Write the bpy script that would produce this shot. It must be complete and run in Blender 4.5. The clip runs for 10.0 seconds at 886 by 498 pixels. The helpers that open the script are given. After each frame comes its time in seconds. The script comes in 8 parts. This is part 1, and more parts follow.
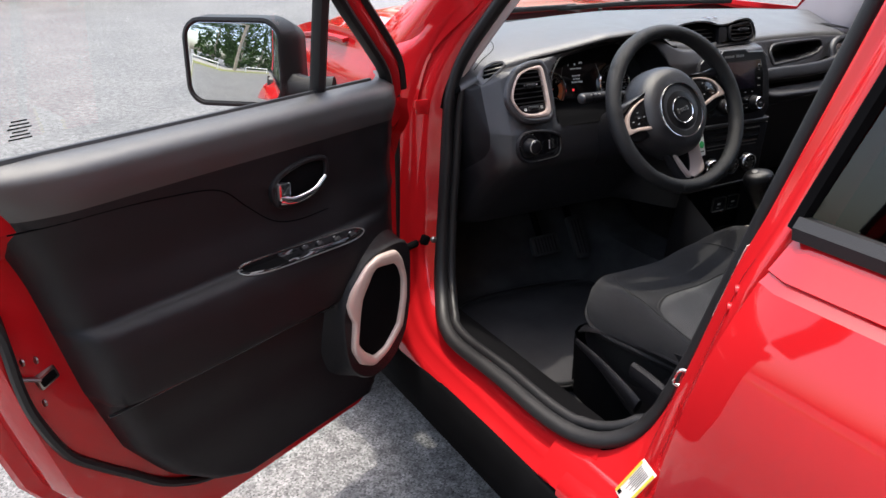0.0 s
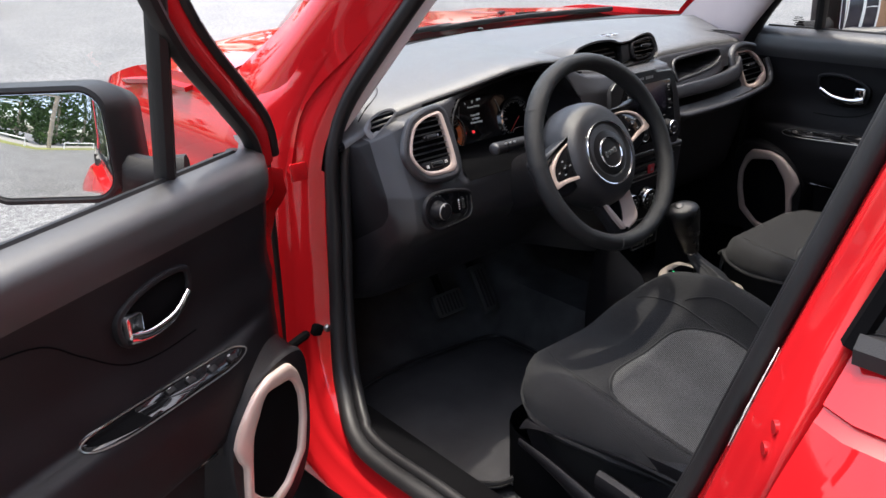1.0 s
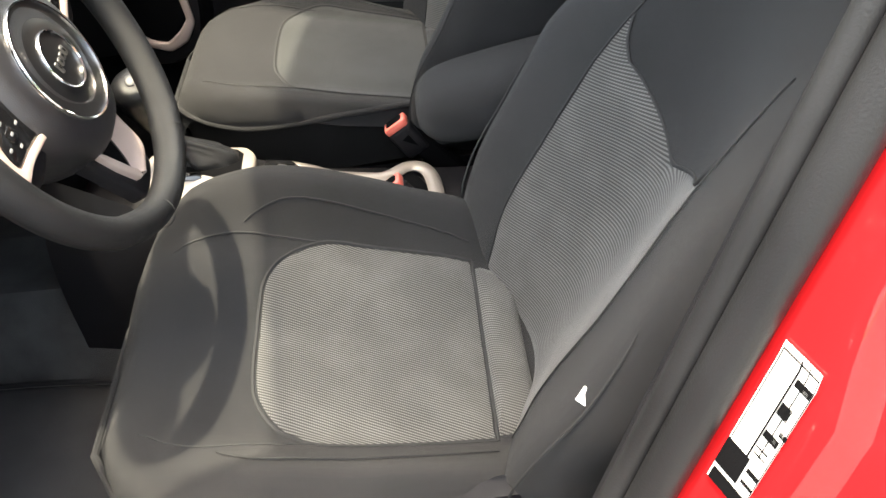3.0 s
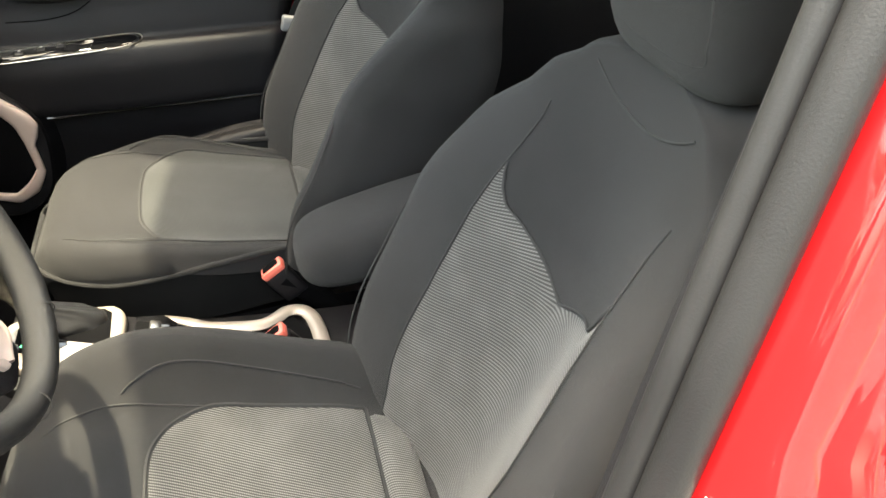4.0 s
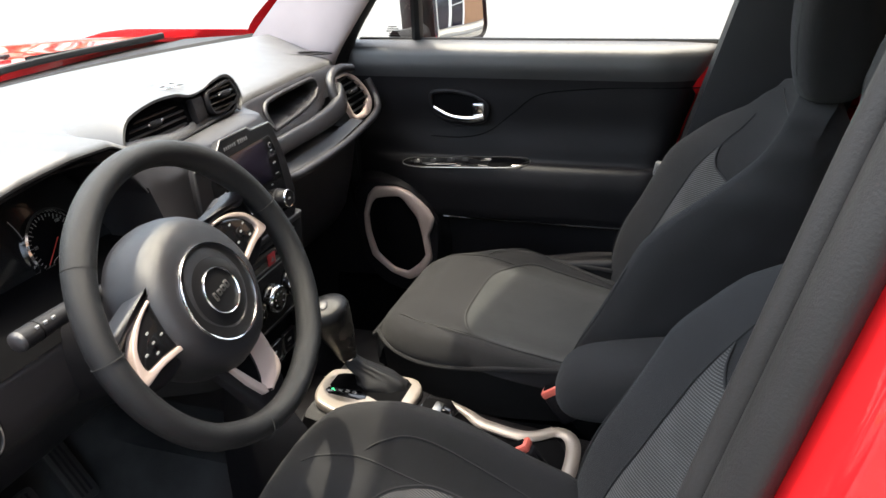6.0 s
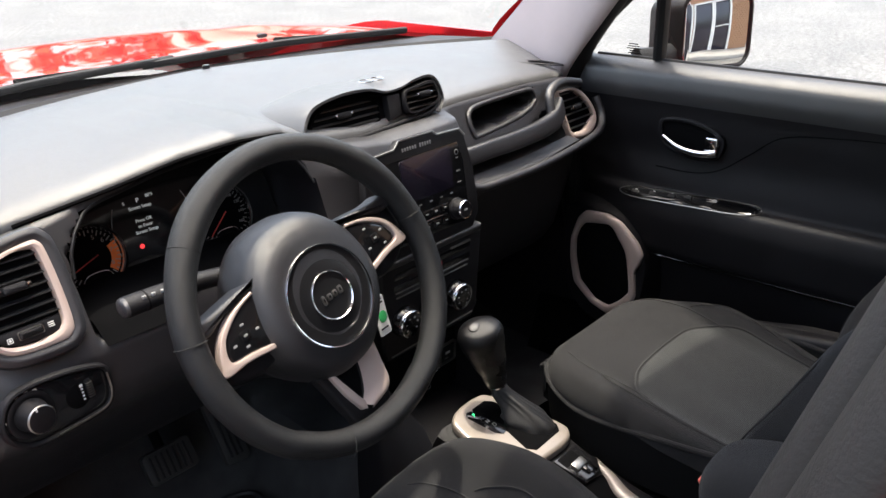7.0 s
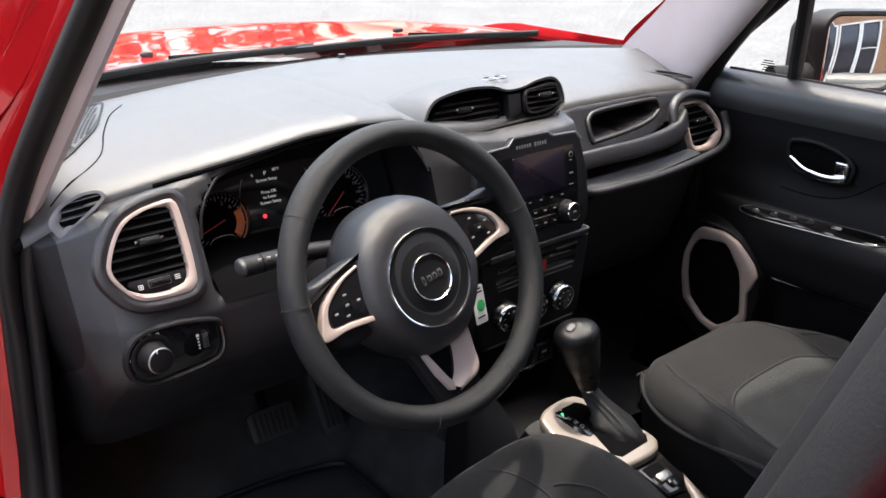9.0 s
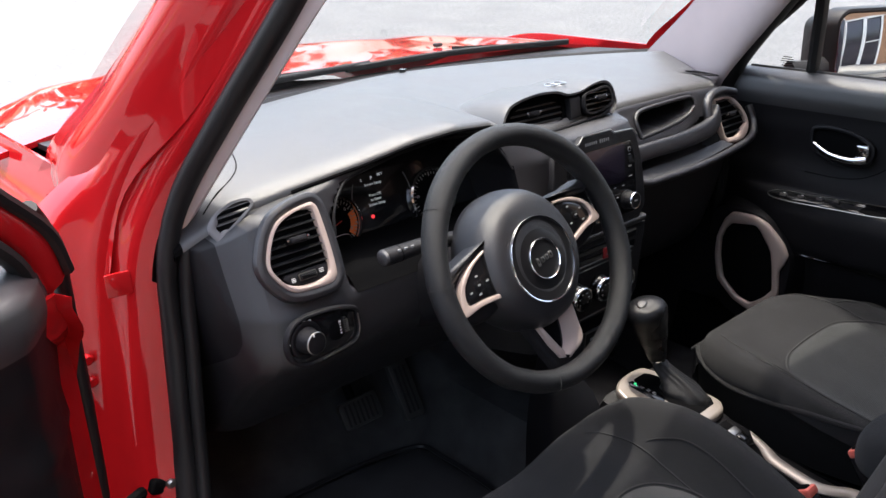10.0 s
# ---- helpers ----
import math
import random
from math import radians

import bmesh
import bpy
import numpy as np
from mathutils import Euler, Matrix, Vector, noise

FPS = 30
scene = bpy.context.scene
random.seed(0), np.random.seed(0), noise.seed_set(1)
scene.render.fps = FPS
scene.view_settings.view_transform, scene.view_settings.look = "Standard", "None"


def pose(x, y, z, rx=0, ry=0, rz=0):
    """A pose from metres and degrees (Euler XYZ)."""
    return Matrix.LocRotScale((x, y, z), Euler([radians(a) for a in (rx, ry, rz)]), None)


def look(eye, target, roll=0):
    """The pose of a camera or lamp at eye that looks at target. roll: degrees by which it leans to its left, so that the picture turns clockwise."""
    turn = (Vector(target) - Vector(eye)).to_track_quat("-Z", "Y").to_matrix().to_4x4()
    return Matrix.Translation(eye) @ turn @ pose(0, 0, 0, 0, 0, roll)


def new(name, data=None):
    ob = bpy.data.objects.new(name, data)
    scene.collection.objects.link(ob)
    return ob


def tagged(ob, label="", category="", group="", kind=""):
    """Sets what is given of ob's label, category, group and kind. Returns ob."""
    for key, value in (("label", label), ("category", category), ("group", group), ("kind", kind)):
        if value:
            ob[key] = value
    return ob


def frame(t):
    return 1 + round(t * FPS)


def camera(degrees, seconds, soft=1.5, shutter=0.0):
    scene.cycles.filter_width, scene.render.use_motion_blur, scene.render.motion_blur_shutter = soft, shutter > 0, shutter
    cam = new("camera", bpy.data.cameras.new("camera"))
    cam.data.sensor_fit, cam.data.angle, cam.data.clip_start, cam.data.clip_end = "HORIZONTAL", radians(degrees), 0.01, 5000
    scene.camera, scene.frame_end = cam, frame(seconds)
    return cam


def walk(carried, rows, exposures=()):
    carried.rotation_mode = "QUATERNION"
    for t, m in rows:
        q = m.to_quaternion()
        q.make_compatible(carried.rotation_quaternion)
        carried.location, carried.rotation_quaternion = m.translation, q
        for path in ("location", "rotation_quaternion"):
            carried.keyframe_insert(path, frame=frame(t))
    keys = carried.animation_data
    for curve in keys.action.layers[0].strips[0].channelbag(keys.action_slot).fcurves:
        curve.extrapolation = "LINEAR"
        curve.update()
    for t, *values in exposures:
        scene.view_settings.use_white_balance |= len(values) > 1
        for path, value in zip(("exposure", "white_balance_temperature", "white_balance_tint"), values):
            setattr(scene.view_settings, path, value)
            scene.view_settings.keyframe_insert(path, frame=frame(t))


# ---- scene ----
cam = camera(56.7, 10.0)
METRES, EYE, TILT, LEAN, TURN = 2.3, 1.34, -22.0, 0.0, -29.0
ROWS = [
    (0.0, 0.0, 0.0, 0.0, 0.0, 0.0, -0.0),
    (0.5, -0.0159, 0.0748, 0.0328, -2.39, -0.4, 1.92),
    (1.0, -0.0285, 0.1487, 0.0749, -10.08, -0.62, 5.95),
    (1.5, -0.0616, 0.2259, 0.1143, -22.62, -3.96, 11.73),
    (2.0, -0.0398, 0.3228, 0.1365, -38.88, -12.5, 17.07),
    (3.5, 0.0449, 0.4823, 0.1732, -69.43, -34.24, 21.38),
    (4.0, 0.0297, 0.4757, 0.195, -74.98, -28.5, 21.83),
    (4.5, -0.0103, 0.4735, 0.2012, -75.0, -21.84, 22.18),
    (5.0, -0.0198, 0.4554, 0.2003, -72.93, -20.52, 23.21),
    (5.5, 0.0116, 0.4011, 0.1808, -58.65, -14.46, 22.54),
    (6.0, 0.0697, 0.3686, 0.1663, -38.54, -7.08, 17.4),
    (7.5, 0.1675, 0.3634, 0.156, -14.19, -1.45, 5.44),
    (8.0, 0.1681, 0.3609, 0.155, -12.38, -1.12, 4.18),
    (8.5, 0.1663, 0.3598, 0.1534, -11.35, -1.2, 3.33),
    (9.0, 0.1584, 0.3534, 0.1524, -10.01, -0.98, 2.84),
    (9.5, 0.1342, 0.335, 0.1477, -8.01, -0.43, 2.97),
    (10.0, 0.0711, 0.3079, 0.1455, -11.47, -0.34, 5.86),
]
# seconds, stops, kelvin, tint
EXPOSURES = [
    (0.0, 2.05, 6700, 10), (1.0, 2.2, 6700, 10), (1.5, 2.3, 6800, 9), (2.0, 3.25, 7100, 6), (3.5, 4.0, 8200, 3), (4.0, 4.25, 8500, 1), (4.5, 4.0, 8600, 0), (5.0, 3.75, 8600, 0), (5.5, 3.4, 8300, 1),
    (6.0, 3.05, 7300, 6), (7.5, 2.55, 7000, 9), (9.0, 2.6, 6900, 10), (10.0, 2.4, 6700, 10),
]
BRIDGES = [
    (2.2, look((-1.258, -0.479, 1.328), (0.386, -0.047, 0.275), -3.8)),
    (3.3, look((-0.997, -0.321, 1.298), (0.471, -0.498, -0.048), -1.8)),
    (6.2, look((-1.018, -0.577, 1.382), (0.629, 0.224, 0.577), -2.7)),
    (7.3, look((-0.862, -0.690, 1.359), (0.454, 0.601, 0.584), -0.3)),
]
walk(cam, sorted([(t, pose(-1.64, -1.304, EYE, TILT, LEAN, TURN) @ pose(METRES * x, METRES * y, METRES * z, 90 + pitch, roll, yaw)) for t, x, y, z, yaw, pitch, roll in ROWS] + BRIDGES, key=lambda row: row[0]), EXPOSURES)

# ---- sky and sun ----
SUN_EL, SUN_AZ = 83.0, 14.0     # degrees; azimuth from the car's nose towards its right side
world = bpy.data.worlds.new("sky")
scene.world = world
world.use_nodes = True
wn = world.node_tree
sky = wn.nodes.new("ShaderNodeTexSky")
sky.sky_type = "NISHITA"
sky.sun_disc = False
sky.sun_elevation = radians(SUN_EL)
sky.sun_rotation = radians(SUN_AZ)
sky.air_density, sky.dust_density, sky.ozone_density = 1.0, 4.0, 0.6
haze = wn.nodes.new("ShaderNodeHueSaturation")
haze.inputs["Saturation"].default_value = 0.85
wn.links.new(sky.outputs[0], haze.inputs["Color"])
wn.links.new(haze.outputs[0], wn.nodes["Background"].inputs[0])
wn.nodes["Background"].inputs[1].default_value = 0.165
sun = new("sun", bpy.data.lights.new("sun", "SUN"))
sun.data.energy, sun.data.angle, sun.data.color = 1.2, radians(1.5), (1.0, 0.95, 0.88)
sun_from = Vector((math.sin(radians(SUN_AZ)) * math.cos(radians(SUN_EL)), math.cos(radians(SUN_AZ)) * math.cos(radians(SUN_EL)), math.sin(radians(SUN_EL))))
sun.matrix_world = look(sun_from * 30, (0, 0, 0))


# ---- materials ----
def material(name, color, rough=0.5, metal=0.0, vary=0.15, grain=60.0, fine=900.0, bump=0.15, coat=0.0, spec=0.5, sheen=0.0, emit=0.0, soil=0.0):
    """A surface with variation at two scales: broad cloudy tone and fine relief."""
    m = bpy.data.materials.new(name)
    m.use_nodes = True
    nt = m.node_tree
    b = nt.nodes["Principled BSDF"]
    tc = nt.nodes.new("ShaderNodeTexCoord")
    n1 = nt.nodes.new("ShaderNodeTexNoise")
    n1.inputs["Scale"].default_value, n1.inputs["Detail"].default_value = grain * 0.15, 5
    nt.links.new(tc.outputs["Object"], n1.inputs["Vector"])
    ramp = nt.nodes.new("ShaderNodeMapRange")
    ramp.inputs["From Min"].default_value, ramp.inputs["From Max"].default_value = 0.3, 0.7
    ramp.inputs["To Min"].default_value, ramp.inputs["To Max"].default_value = 1 - vary, 1 + vary
    nt.links.new(n1.outputs["Fac"], ramp.inputs["Value"])
    mix = nt.nodes.new("ShaderNodeVectorMath")
    mix.operation = "SCALE"
    mix.inputs[0].default_value = color
    nt.links.new(ramp.outputs[0], mix.inputs["Scale"])
    nt.links.new(mix.outputs[0], b.inputs["Base Color"])
    rr = nt.nodes.new("ShaderNodeMapRange")
    rr.inputs["From Min"].default_value, rr.inputs["From Max"].default_value = 0.25, 0.75
    rr.inputs["To Min"].default_value, rr.inputs["To Max"].default_value = max(0.02, rough * (1 - soil - 0.08)), min(1, rough * (1.08 + soil))
    nt.links.new(n1.outputs["Fac"], rr.inputs["Value"])
    nt.links.new(rr.outputs[0], b.inputs["Roughness"])
    b.inputs["Metallic"].default_value = metal
    b.inputs["Coat Weight"].default_value = coat
    b.inputs["Coat Roughness"].default_value = 0.04
    b.inputs["Specular IOR Level"].default_value = spec
    b.inputs["Sheen Weight"].default_value = sheen
    b.inputs["Sheen Roughness"].default_value = 0.5
    if emit:
        b.inputs["Emission Color"].default_value = (*color, 1)
        b.inputs["Emission Strength"].default_value = emit
    if bump:
        n2 = nt.nodes.new("ShaderNodeTexNoise")
        n2.inputs["Scale"].default_value, n2.inputs["Detail"].default_value = fine, 2
        nt.links.new(tc.outputs["Object"], n2.inputs["Vector"])
        bp = nt.nodes.new("ShaderNodeBump")
        bp.inputs["Strength"].default_value, bp.inputs["Distance"].default_value = bump, 0.002
        nt.links.new(n2.outputs["Fac"], bp.inputs["Height"])
        nt.links.new(bp.outputs[0], b.inputs["Normal"])
    return m


def woven(name, dark, light, pitch, upright=False, rough=0.9, bump=0.4):
    """A ribbed mesh cloth: slanted ribs, each broken into short stitches, with pale scuffs."""
    m = material(name, dark, rough, vary=0.12, grain=40, bump=0, sheen=0.15, spec=0.2)
    nt = m.node_tree
    b = nt.nodes["Principled BSDF"]
    tc = nt.nodes.new("ShaderNodeTexCoord")
    waves = []
    for turn, step in ((0.35 if not upright else 1.45, pitch), (1.5 if not upright else 0.3, pitch * 0.7)):
        mp = nt.nodes.new("ShaderNodeMapping")
        mp.inputs["Rotation"].default_value = (radians(90) if upright else 0.0, 0.0, turn)
        nt.links.new(tc.outputs["Object"], mp.inputs["Vector"])
        w = nt.nodes.new("ShaderNodeTexWave")
        w.wave_type, w.bands_direction = "BANDS", "X"
        w.inputs["Scale"].default_value = 0.314 / step
        w.inputs["Distortion"].default_value = 0.0
        nt.links.new(mp.outputs[0], w.inputs["Vector"])
        waves.append(w)
    r = nt.nodes.new("ShaderNodeMath")
    r.operation = "MULTIPLY_ADD"
    r.inputs[1].default_value, r.inputs[2].default_value = 0.45, 0.55
    nt.links.new(waves[1].outputs["Fac"], r.inputs[0])
    pr = nt.nodes.new("ShaderNodeMath")
    pr.operation = "MULTIPLY"
    nt.links.new(waves[0].outputs["Fac"], pr.inputs[0])
    nt.links.new(r.outputs[0], pr.inputs[1])
    mx = nt.nodes.new("ShaderNodeMix")
    mx.data_type = "RGBA"
    mx.inputs["A"].default_value, mx.inputs["B"].default_value = (*dark, 1), (*light, 1)
    nt.links.new(pr.outputs[0], mx.inputs["Factor"])
    n3 = nt.nodes.new("ShaderNodeTexNoise")
    n3.inputs["Scale"].default_value, n3.inputs["Detail"].default_value = 16.0, 7
    nt.links.new(tc.outputs["Object"], n3.inputs["Vector"])
    r3 = nt.nodes.new("ShaderNodeMapRange")
    r3.inputs["From Min"].default_value, r3.inputs["From Max"].default_value = 0.42, 0.75
    r3.inputs["To Min"].default_value, r3.inputs["To Max"].default_value = 0.94, 1.22
    nt.links.new(n3.outputs["Fac"], r3.inputs["Value"])
    sc = nt.nodes.new("ShaderNodeVectorMath")
    sc.operation = "SCALE"
    nt.links.new(mx.outputs["Result"], sc.inputs[0])
    nt.links.new(r3.outputs[0], sc.inputs["Scale"])
    nt.links.new(sc.outputs[0], b.inputs["Base Color"])
    bp = nt.nodes.new("ShaderNodeBump")
    bp.inputs["Strength"].default_value, bp.inputs["Distance"].default_value = bump, 0.0012
    nt.links.new(pr.outputs[0], bp.inputs["Height"])
    nt.links.new(bp.outputs[0], b.inputs["Normal"])
    return m


def clear_glass(name, tint=(0.95, 0.97, 0.96), see=0.9):
    m = bpy.data.materials.new(name)
    m.use_nodes = True
    nt = m.node_tree
    out = nt.nodes["Material Output"]
    t = nt.nodes.new("ShaderNodeBsdfTransparent")
    t.inputs[0].default_value = (*[c * see for c in tint], 1)
    g = nt.nodes.new("ShaderNodeBsdfGlossy")
    g.inputs["Roughness"].default_value = 0.02
    f = nt.nodes.new("ShaderNodeLayerWeight")
    f.inputs[0].default_value = 0.5
    p = nt.nodes.new("ShaderNodeMath")
    p.operation = "POWER"
    p.inputs[1].default_value = 5.0
    nt.links.new(f.outputs["Facing"], p.inputs[0])
    q = nt.nodes.new("ShaderNodeMath")
    q.operation = "MULTIPLY_ADD"
    q.inputs[1].default_value, q.inputs[2].default_value = 0.7, 0.05
    nt.links.new(p.outputs[0], q.inputs[0])
    mx = nt.nodes.new("ShaderNodeMixShader")
    nt.links.new(q.outputs[0], mx.inputs[0])
    nt.links.new(t.outputs[0], mx.inputs[1])
    nt.links.new(g.outputs[0], mx.inputs[2])
    nt.links.new(mx.outputs[0], out.inputs[0])
    return m


RED = material("red_paint", (0.44, 0.0098, 0.0132), 0.40, vary=0.04, grain=20, fine=3000, bump=0.01, coat=1.0, spec=0.0)
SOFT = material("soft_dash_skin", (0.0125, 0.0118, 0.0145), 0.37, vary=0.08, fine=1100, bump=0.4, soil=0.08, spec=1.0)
# soft dash skin again, paler and with sheen: windscreen glare put into the colour
DASHTOP = material("glare_pale_dash_skin", (0.045, 0.045, 0.047), 0.40, vary=0.08, fine=1100, bump=0.35, soil=0.08, spec=1.0, sheen=0.25)
# paler than the trim below: sky highlight on the ledge put into colour
DOORTOP = material("skylit_satin_door_skin", (0.032, 0.032, 0.034), 0.40, vary=0.08, fine=1300, bump=0.3, soil=0.06, spec=1.0)
VENTRIM = material("pale_grey_edge", (0.16, 0.16, 0.165), 0.4, vary=0.08, fine=1100, bump=0.2)
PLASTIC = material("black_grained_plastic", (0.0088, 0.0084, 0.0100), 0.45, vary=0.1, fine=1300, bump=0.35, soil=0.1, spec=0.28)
# near-black for real black plastic and for sheets that stand for shade in hollows
DARK = material("black_plastic_and_hollow_shade", (0.0045, 0.0045, 0.005), 0.9, vary=0.2, fine=800, bump=0.2, spec=0.02)
BOOT = material("boot_leather", (0.012, 0.012, 0.013), 0.36, vary=0.15, fine=1400, bump=0.5, soil=0.1)
GEARK = material("knob_leather", (0.006, 0.006, 0.007), 0.28, vary=0.1, fine=1600, bump=0.35)
GLOSSY = material("gloss_black_plastic", (0.008, 0.008, 0.009), 0.12, vary=0.1, bump=0.0, coat=0.3)
DISH = material("satin_black_dish", (0.008, 0.008, 0.009), 0.35, vary=0.1, fine=900, bump=0.05)
RUBBER = material("black_rubber", (0.011, 0.011, 0.012), 0.5, vary=0.15, fine=500, bump=0.15, soil=0.08, spec=0.35)
LEATHER = material("wheel_leather", (0.0095, 0.0095, 0.0105), 0.42, vary=0.12, fine=1300, bump=0.6, soil=0.12, spec=0.4)
FABRIC = material("seat_cloth", (0.0222, 0.0220, 0.0228), 0.95, vary=0.18, grain=45, fine=2600, bump=0.6, sheen=0.06, spec=0.15)
SKIRT = material("black_skirt_cloth", (0.010, 0.010, 0.010), 0.9, vary=0.15, fine=1800, bump=0.4, spec=0.15)
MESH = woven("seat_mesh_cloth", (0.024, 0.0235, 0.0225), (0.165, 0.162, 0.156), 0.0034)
# same mesh in darker tones: dimmer light on the passenger cushion put into colour
MESH_DIMMED = woven("seat_mesh_cloth_dimmed", (0.019, 0.0195, 0.0192), (0.052, 0.054, 0.0525), 0.0034)
MESH_BACK = woven("seat_mesh_cloth_upright", (0.024, 0.0235, 0.0225), (0.125, 0.123, 0.119), 0.0034, True)
CARPET = material("floor_carpet", (0.055, 0.055, 0.056), 0.95, vary=0.3, grain=80, fine=700, bump=0.9, spec=0.1)
MATPILE = material("mat_pile", (0.048, 0.047, 0.049), 0.95, vary=0.2, grain=60, fine=900, bump=0.9, spec=0.1)
BEIGE = material("champagne_trim", (0.58, 0.46, 0.41), 0.38, metal=0.25, vary=0.04, bump=0.05)
CREAM = material("pale_console_trim", (0.33, 0.285, 0.25), 0.35, metal=0.35, vary=0.05, bump=0.04)
SLAT = material("satin_black_slat", (0.012, 0.012, 0.013), 0.30, vary=0.08, fine=1300, bump=0.1, spec=0.6)
CHROME = material("chrome", (0.75, 0.75, 0.76), 0.12, metal=1.0, vary=0.03, bump=0.0)
STEEL = material("worn_steel", (0.35, 0.34, 0.32), 0.35, metal=1.0, vary=0.2, bump=0.1)
PILLAR = material("grey_pillar_trim", (0.60, 0.525, 0.535), 0.7, vary=0.05, fine=1600, bump=0.25)
SEAM = material("dark_thread", (0.018, 0.018, 0.018), 0.8, vary=0.1, bump=0.1)
PRINT = material("grey_print", (0.26, 0.26, 0.26), 0.6, vary=0.05, bump=0.0)
NEEDLE = material("red_needle", (0.60, 0.06, 0.05), 0.5, vary=0.05, bump=0.0)
WHITE = material("white_print", (0.75, 0.75, 0.73), 0.6, vary=0.04, bump=0.0)
PAPER = material("white_label_stock", (0.78, 0.77, 0.74), 0.5, vary=0.04, bump=0.0)
YELLOW = material("yellow_print", (0.75, 0.52, 0.05), 0.5, vary=0.05, bump=0.0)
ORANGE = material("orange_dial_paint", (0.75, 0.17, 0.03), 0.5, vary=0.25, grain=300, bump=0.0)
GREENP = material("green_print", (0.05, 0.55, 0.16), 0.5, vary=0.05, bump=0.0)
BUCKLE = material("red_buckle_plastic", (0.78, 0.17, 0.13), 0.35, vary=0.05, bump=0.03)
HAZARD = material("hazard_red", (0.45, 0.02, 0.03), 0.35, vary=0.05, bump=0.0)
GLOW_W = material("lit_white_symbols", (0.7, 0.75, 0.8), 0.5, bump=0, emit=0.05)
GLOW_G = material("lit_green_letter", (0.05, 0.8, 0.3), 0.5, bump=0, emit=0.35)
GLOW_R = material("lit_red_lamp", (0.95, 0.05, 0.06), 0.5, bump=0, emit=0.2)
SCREEN = material("dark_display_glass", (0.015, 0.012, 0.022), 0.22, vary=0.2, bump=0.0, coat=0.5)
GLASS = clear_glass("window_glass", see=0.80)
TINT = clear_glass("tinted_glass", (0.30, 0.31, 0.30), 0.5)
MIRROR = material("mirror_silver", (0.85, 0.86, 0.86), 0.02, metal=1.0, vary=0.01, bump=0.0)
MIRROR.node_tree.nodes["Principled BSDF"].inputs["Roughness"].default_value = 0.01
for link in list(MIRROR.node_tree.links):
    if link.to_socket.name == "Roughness":
        MIRROR.node_tree.links.remove(link)
TYRE = material("tyre_rubber", (0.02, 0.02, 0.02), 0.8, vary=0.2, bump=0.3)
ALLOY = material("alloy_wheel", (0.5, 0.5, 0.5), 0.3, metal=0.9, vary=0.05, bump=0.02)
LEAF = material("leaf_green", (0.05, 0.10, 0.025), 0.7, vary=0.5, grain=8, bump=0.0)
BARK = material("weathered_wood", (0.32, 0.27, 0.21), 0.85, vary=0.3, fine=60, bump=0.6)
PEDAL = material("pedal_rubber", (0.034, 0.034, 0.034), 0.6, vary=0.15, fine=500, bump=0.2)
HEADCLOTH = material("black_head_cloth", (0.0095, 0.0093, 0.0092), 0.95, vary=0.14, grain=45, fine=2600, bump=0.6, sheen=0.1, spec=0.15)
BRICK = material("orange_brick", (0.34, 0.19, 0.11), 0.85, vary=0.25, grain=30, fine=150, bump=0.5)
GRASS = material("dry_grass", (0.16, 0.17, 0.05), 0.95, vary=0.4, grain=20, fine=60, bump=0.6)
WHITEPAINT = material("white_paint", (0.75, 0.75, 0.73), 0.5, vary=0.06, fine=100, bump=0.1)


# ---- shape tools ----
def catmull(p0, p1, p2, p3, t):
    return 0.5 * ((2 * p1) + (p2 - p0) * t + (2 * p0 - 5 * p1 + 4 * p2 - p3) * t * t + (3 * p1 - p0 - 3 * p2 + p3) * t ** 3)


def smooth(pts, n, closed=False):
    """n points along a smooth curve through pts (at even parameter steps)."""
    p = np.array(pts, float)
    k = len(p)
    out = []
    m = k if closed else k - 1
    for i in range(n):
        s = i * m / (n if closed else n - 1)
        j = min(int(s), m - 1)
        t = s - j
        if closed:
            q = [p[(j + d) % k] for d in (-1, 0, 1, 2)]
        else:
            q = [p[j - 1] if j > 0 else 2 * p[0] - p[1], p[j], p[j + 1], p[j + 2] if j + 2 < k else 2 * p[k - 1] - p[k - 2]]
        out.append(catmull(*q, t))
    return np.array(out)


def even(pts, n, closed=False):
    """Resample a polyline to n points of even spacing."""
    p = np.array(pts, float)
    if closed:
        p = np.vstack([p, p[:1]])
    d = np.concatenate([[0], np.cumsum(np.linalg.norm(np.diff(p, axis=0), axis=1))])
    s = np.linspace(0, d[-1], n + 1 if closed else n)
    q = np.array([np.interp(s, d, p[:, c]) for c in range(p.shape[1])]).T
    return q[:-1] if closed else q


def grid_bm(rows, close_u=False, close_v=False, caps=False, bm=None):
    """A mesh through a grid of points: rows[v][u]. close_u joins the ends of each row; caps fill the first and last row."""
    bm = bm or bmesh.new()
    vs = [[bm.verts.new(Vector(p)) for p in row] for row in rows]
    nv, nu = len(vs), len(vs[0])
    for a in range(nv if close_v else nv - 1):
        for b in range(nu if close_u else nu - 1):
            q = (vs[a][b], vs[a][(b + 1) % nu], vs[(a + 1) % nv][(b + 1) % nu], vs[(a + 1) % nv][b])
            if len(set(q)) == 4:
                bm.faces.new(q)
    if caps:
        bm.faces.new(list(reversed(vs[0])))
        bm.faces.new(vs[-1])
    return bm


def patch(ctrl, nu, nv):
    """A smooth surface through a coarse grid of points ctrl[v][u]."""
    c = [smooth(row, nu) for row in ctrl]
    cols = [smooth([r[i] for r in c], nv) for i in range(nu)]
    return grid_bm([[cols[i][j] for i in range(nu)] for j in range(nv)])


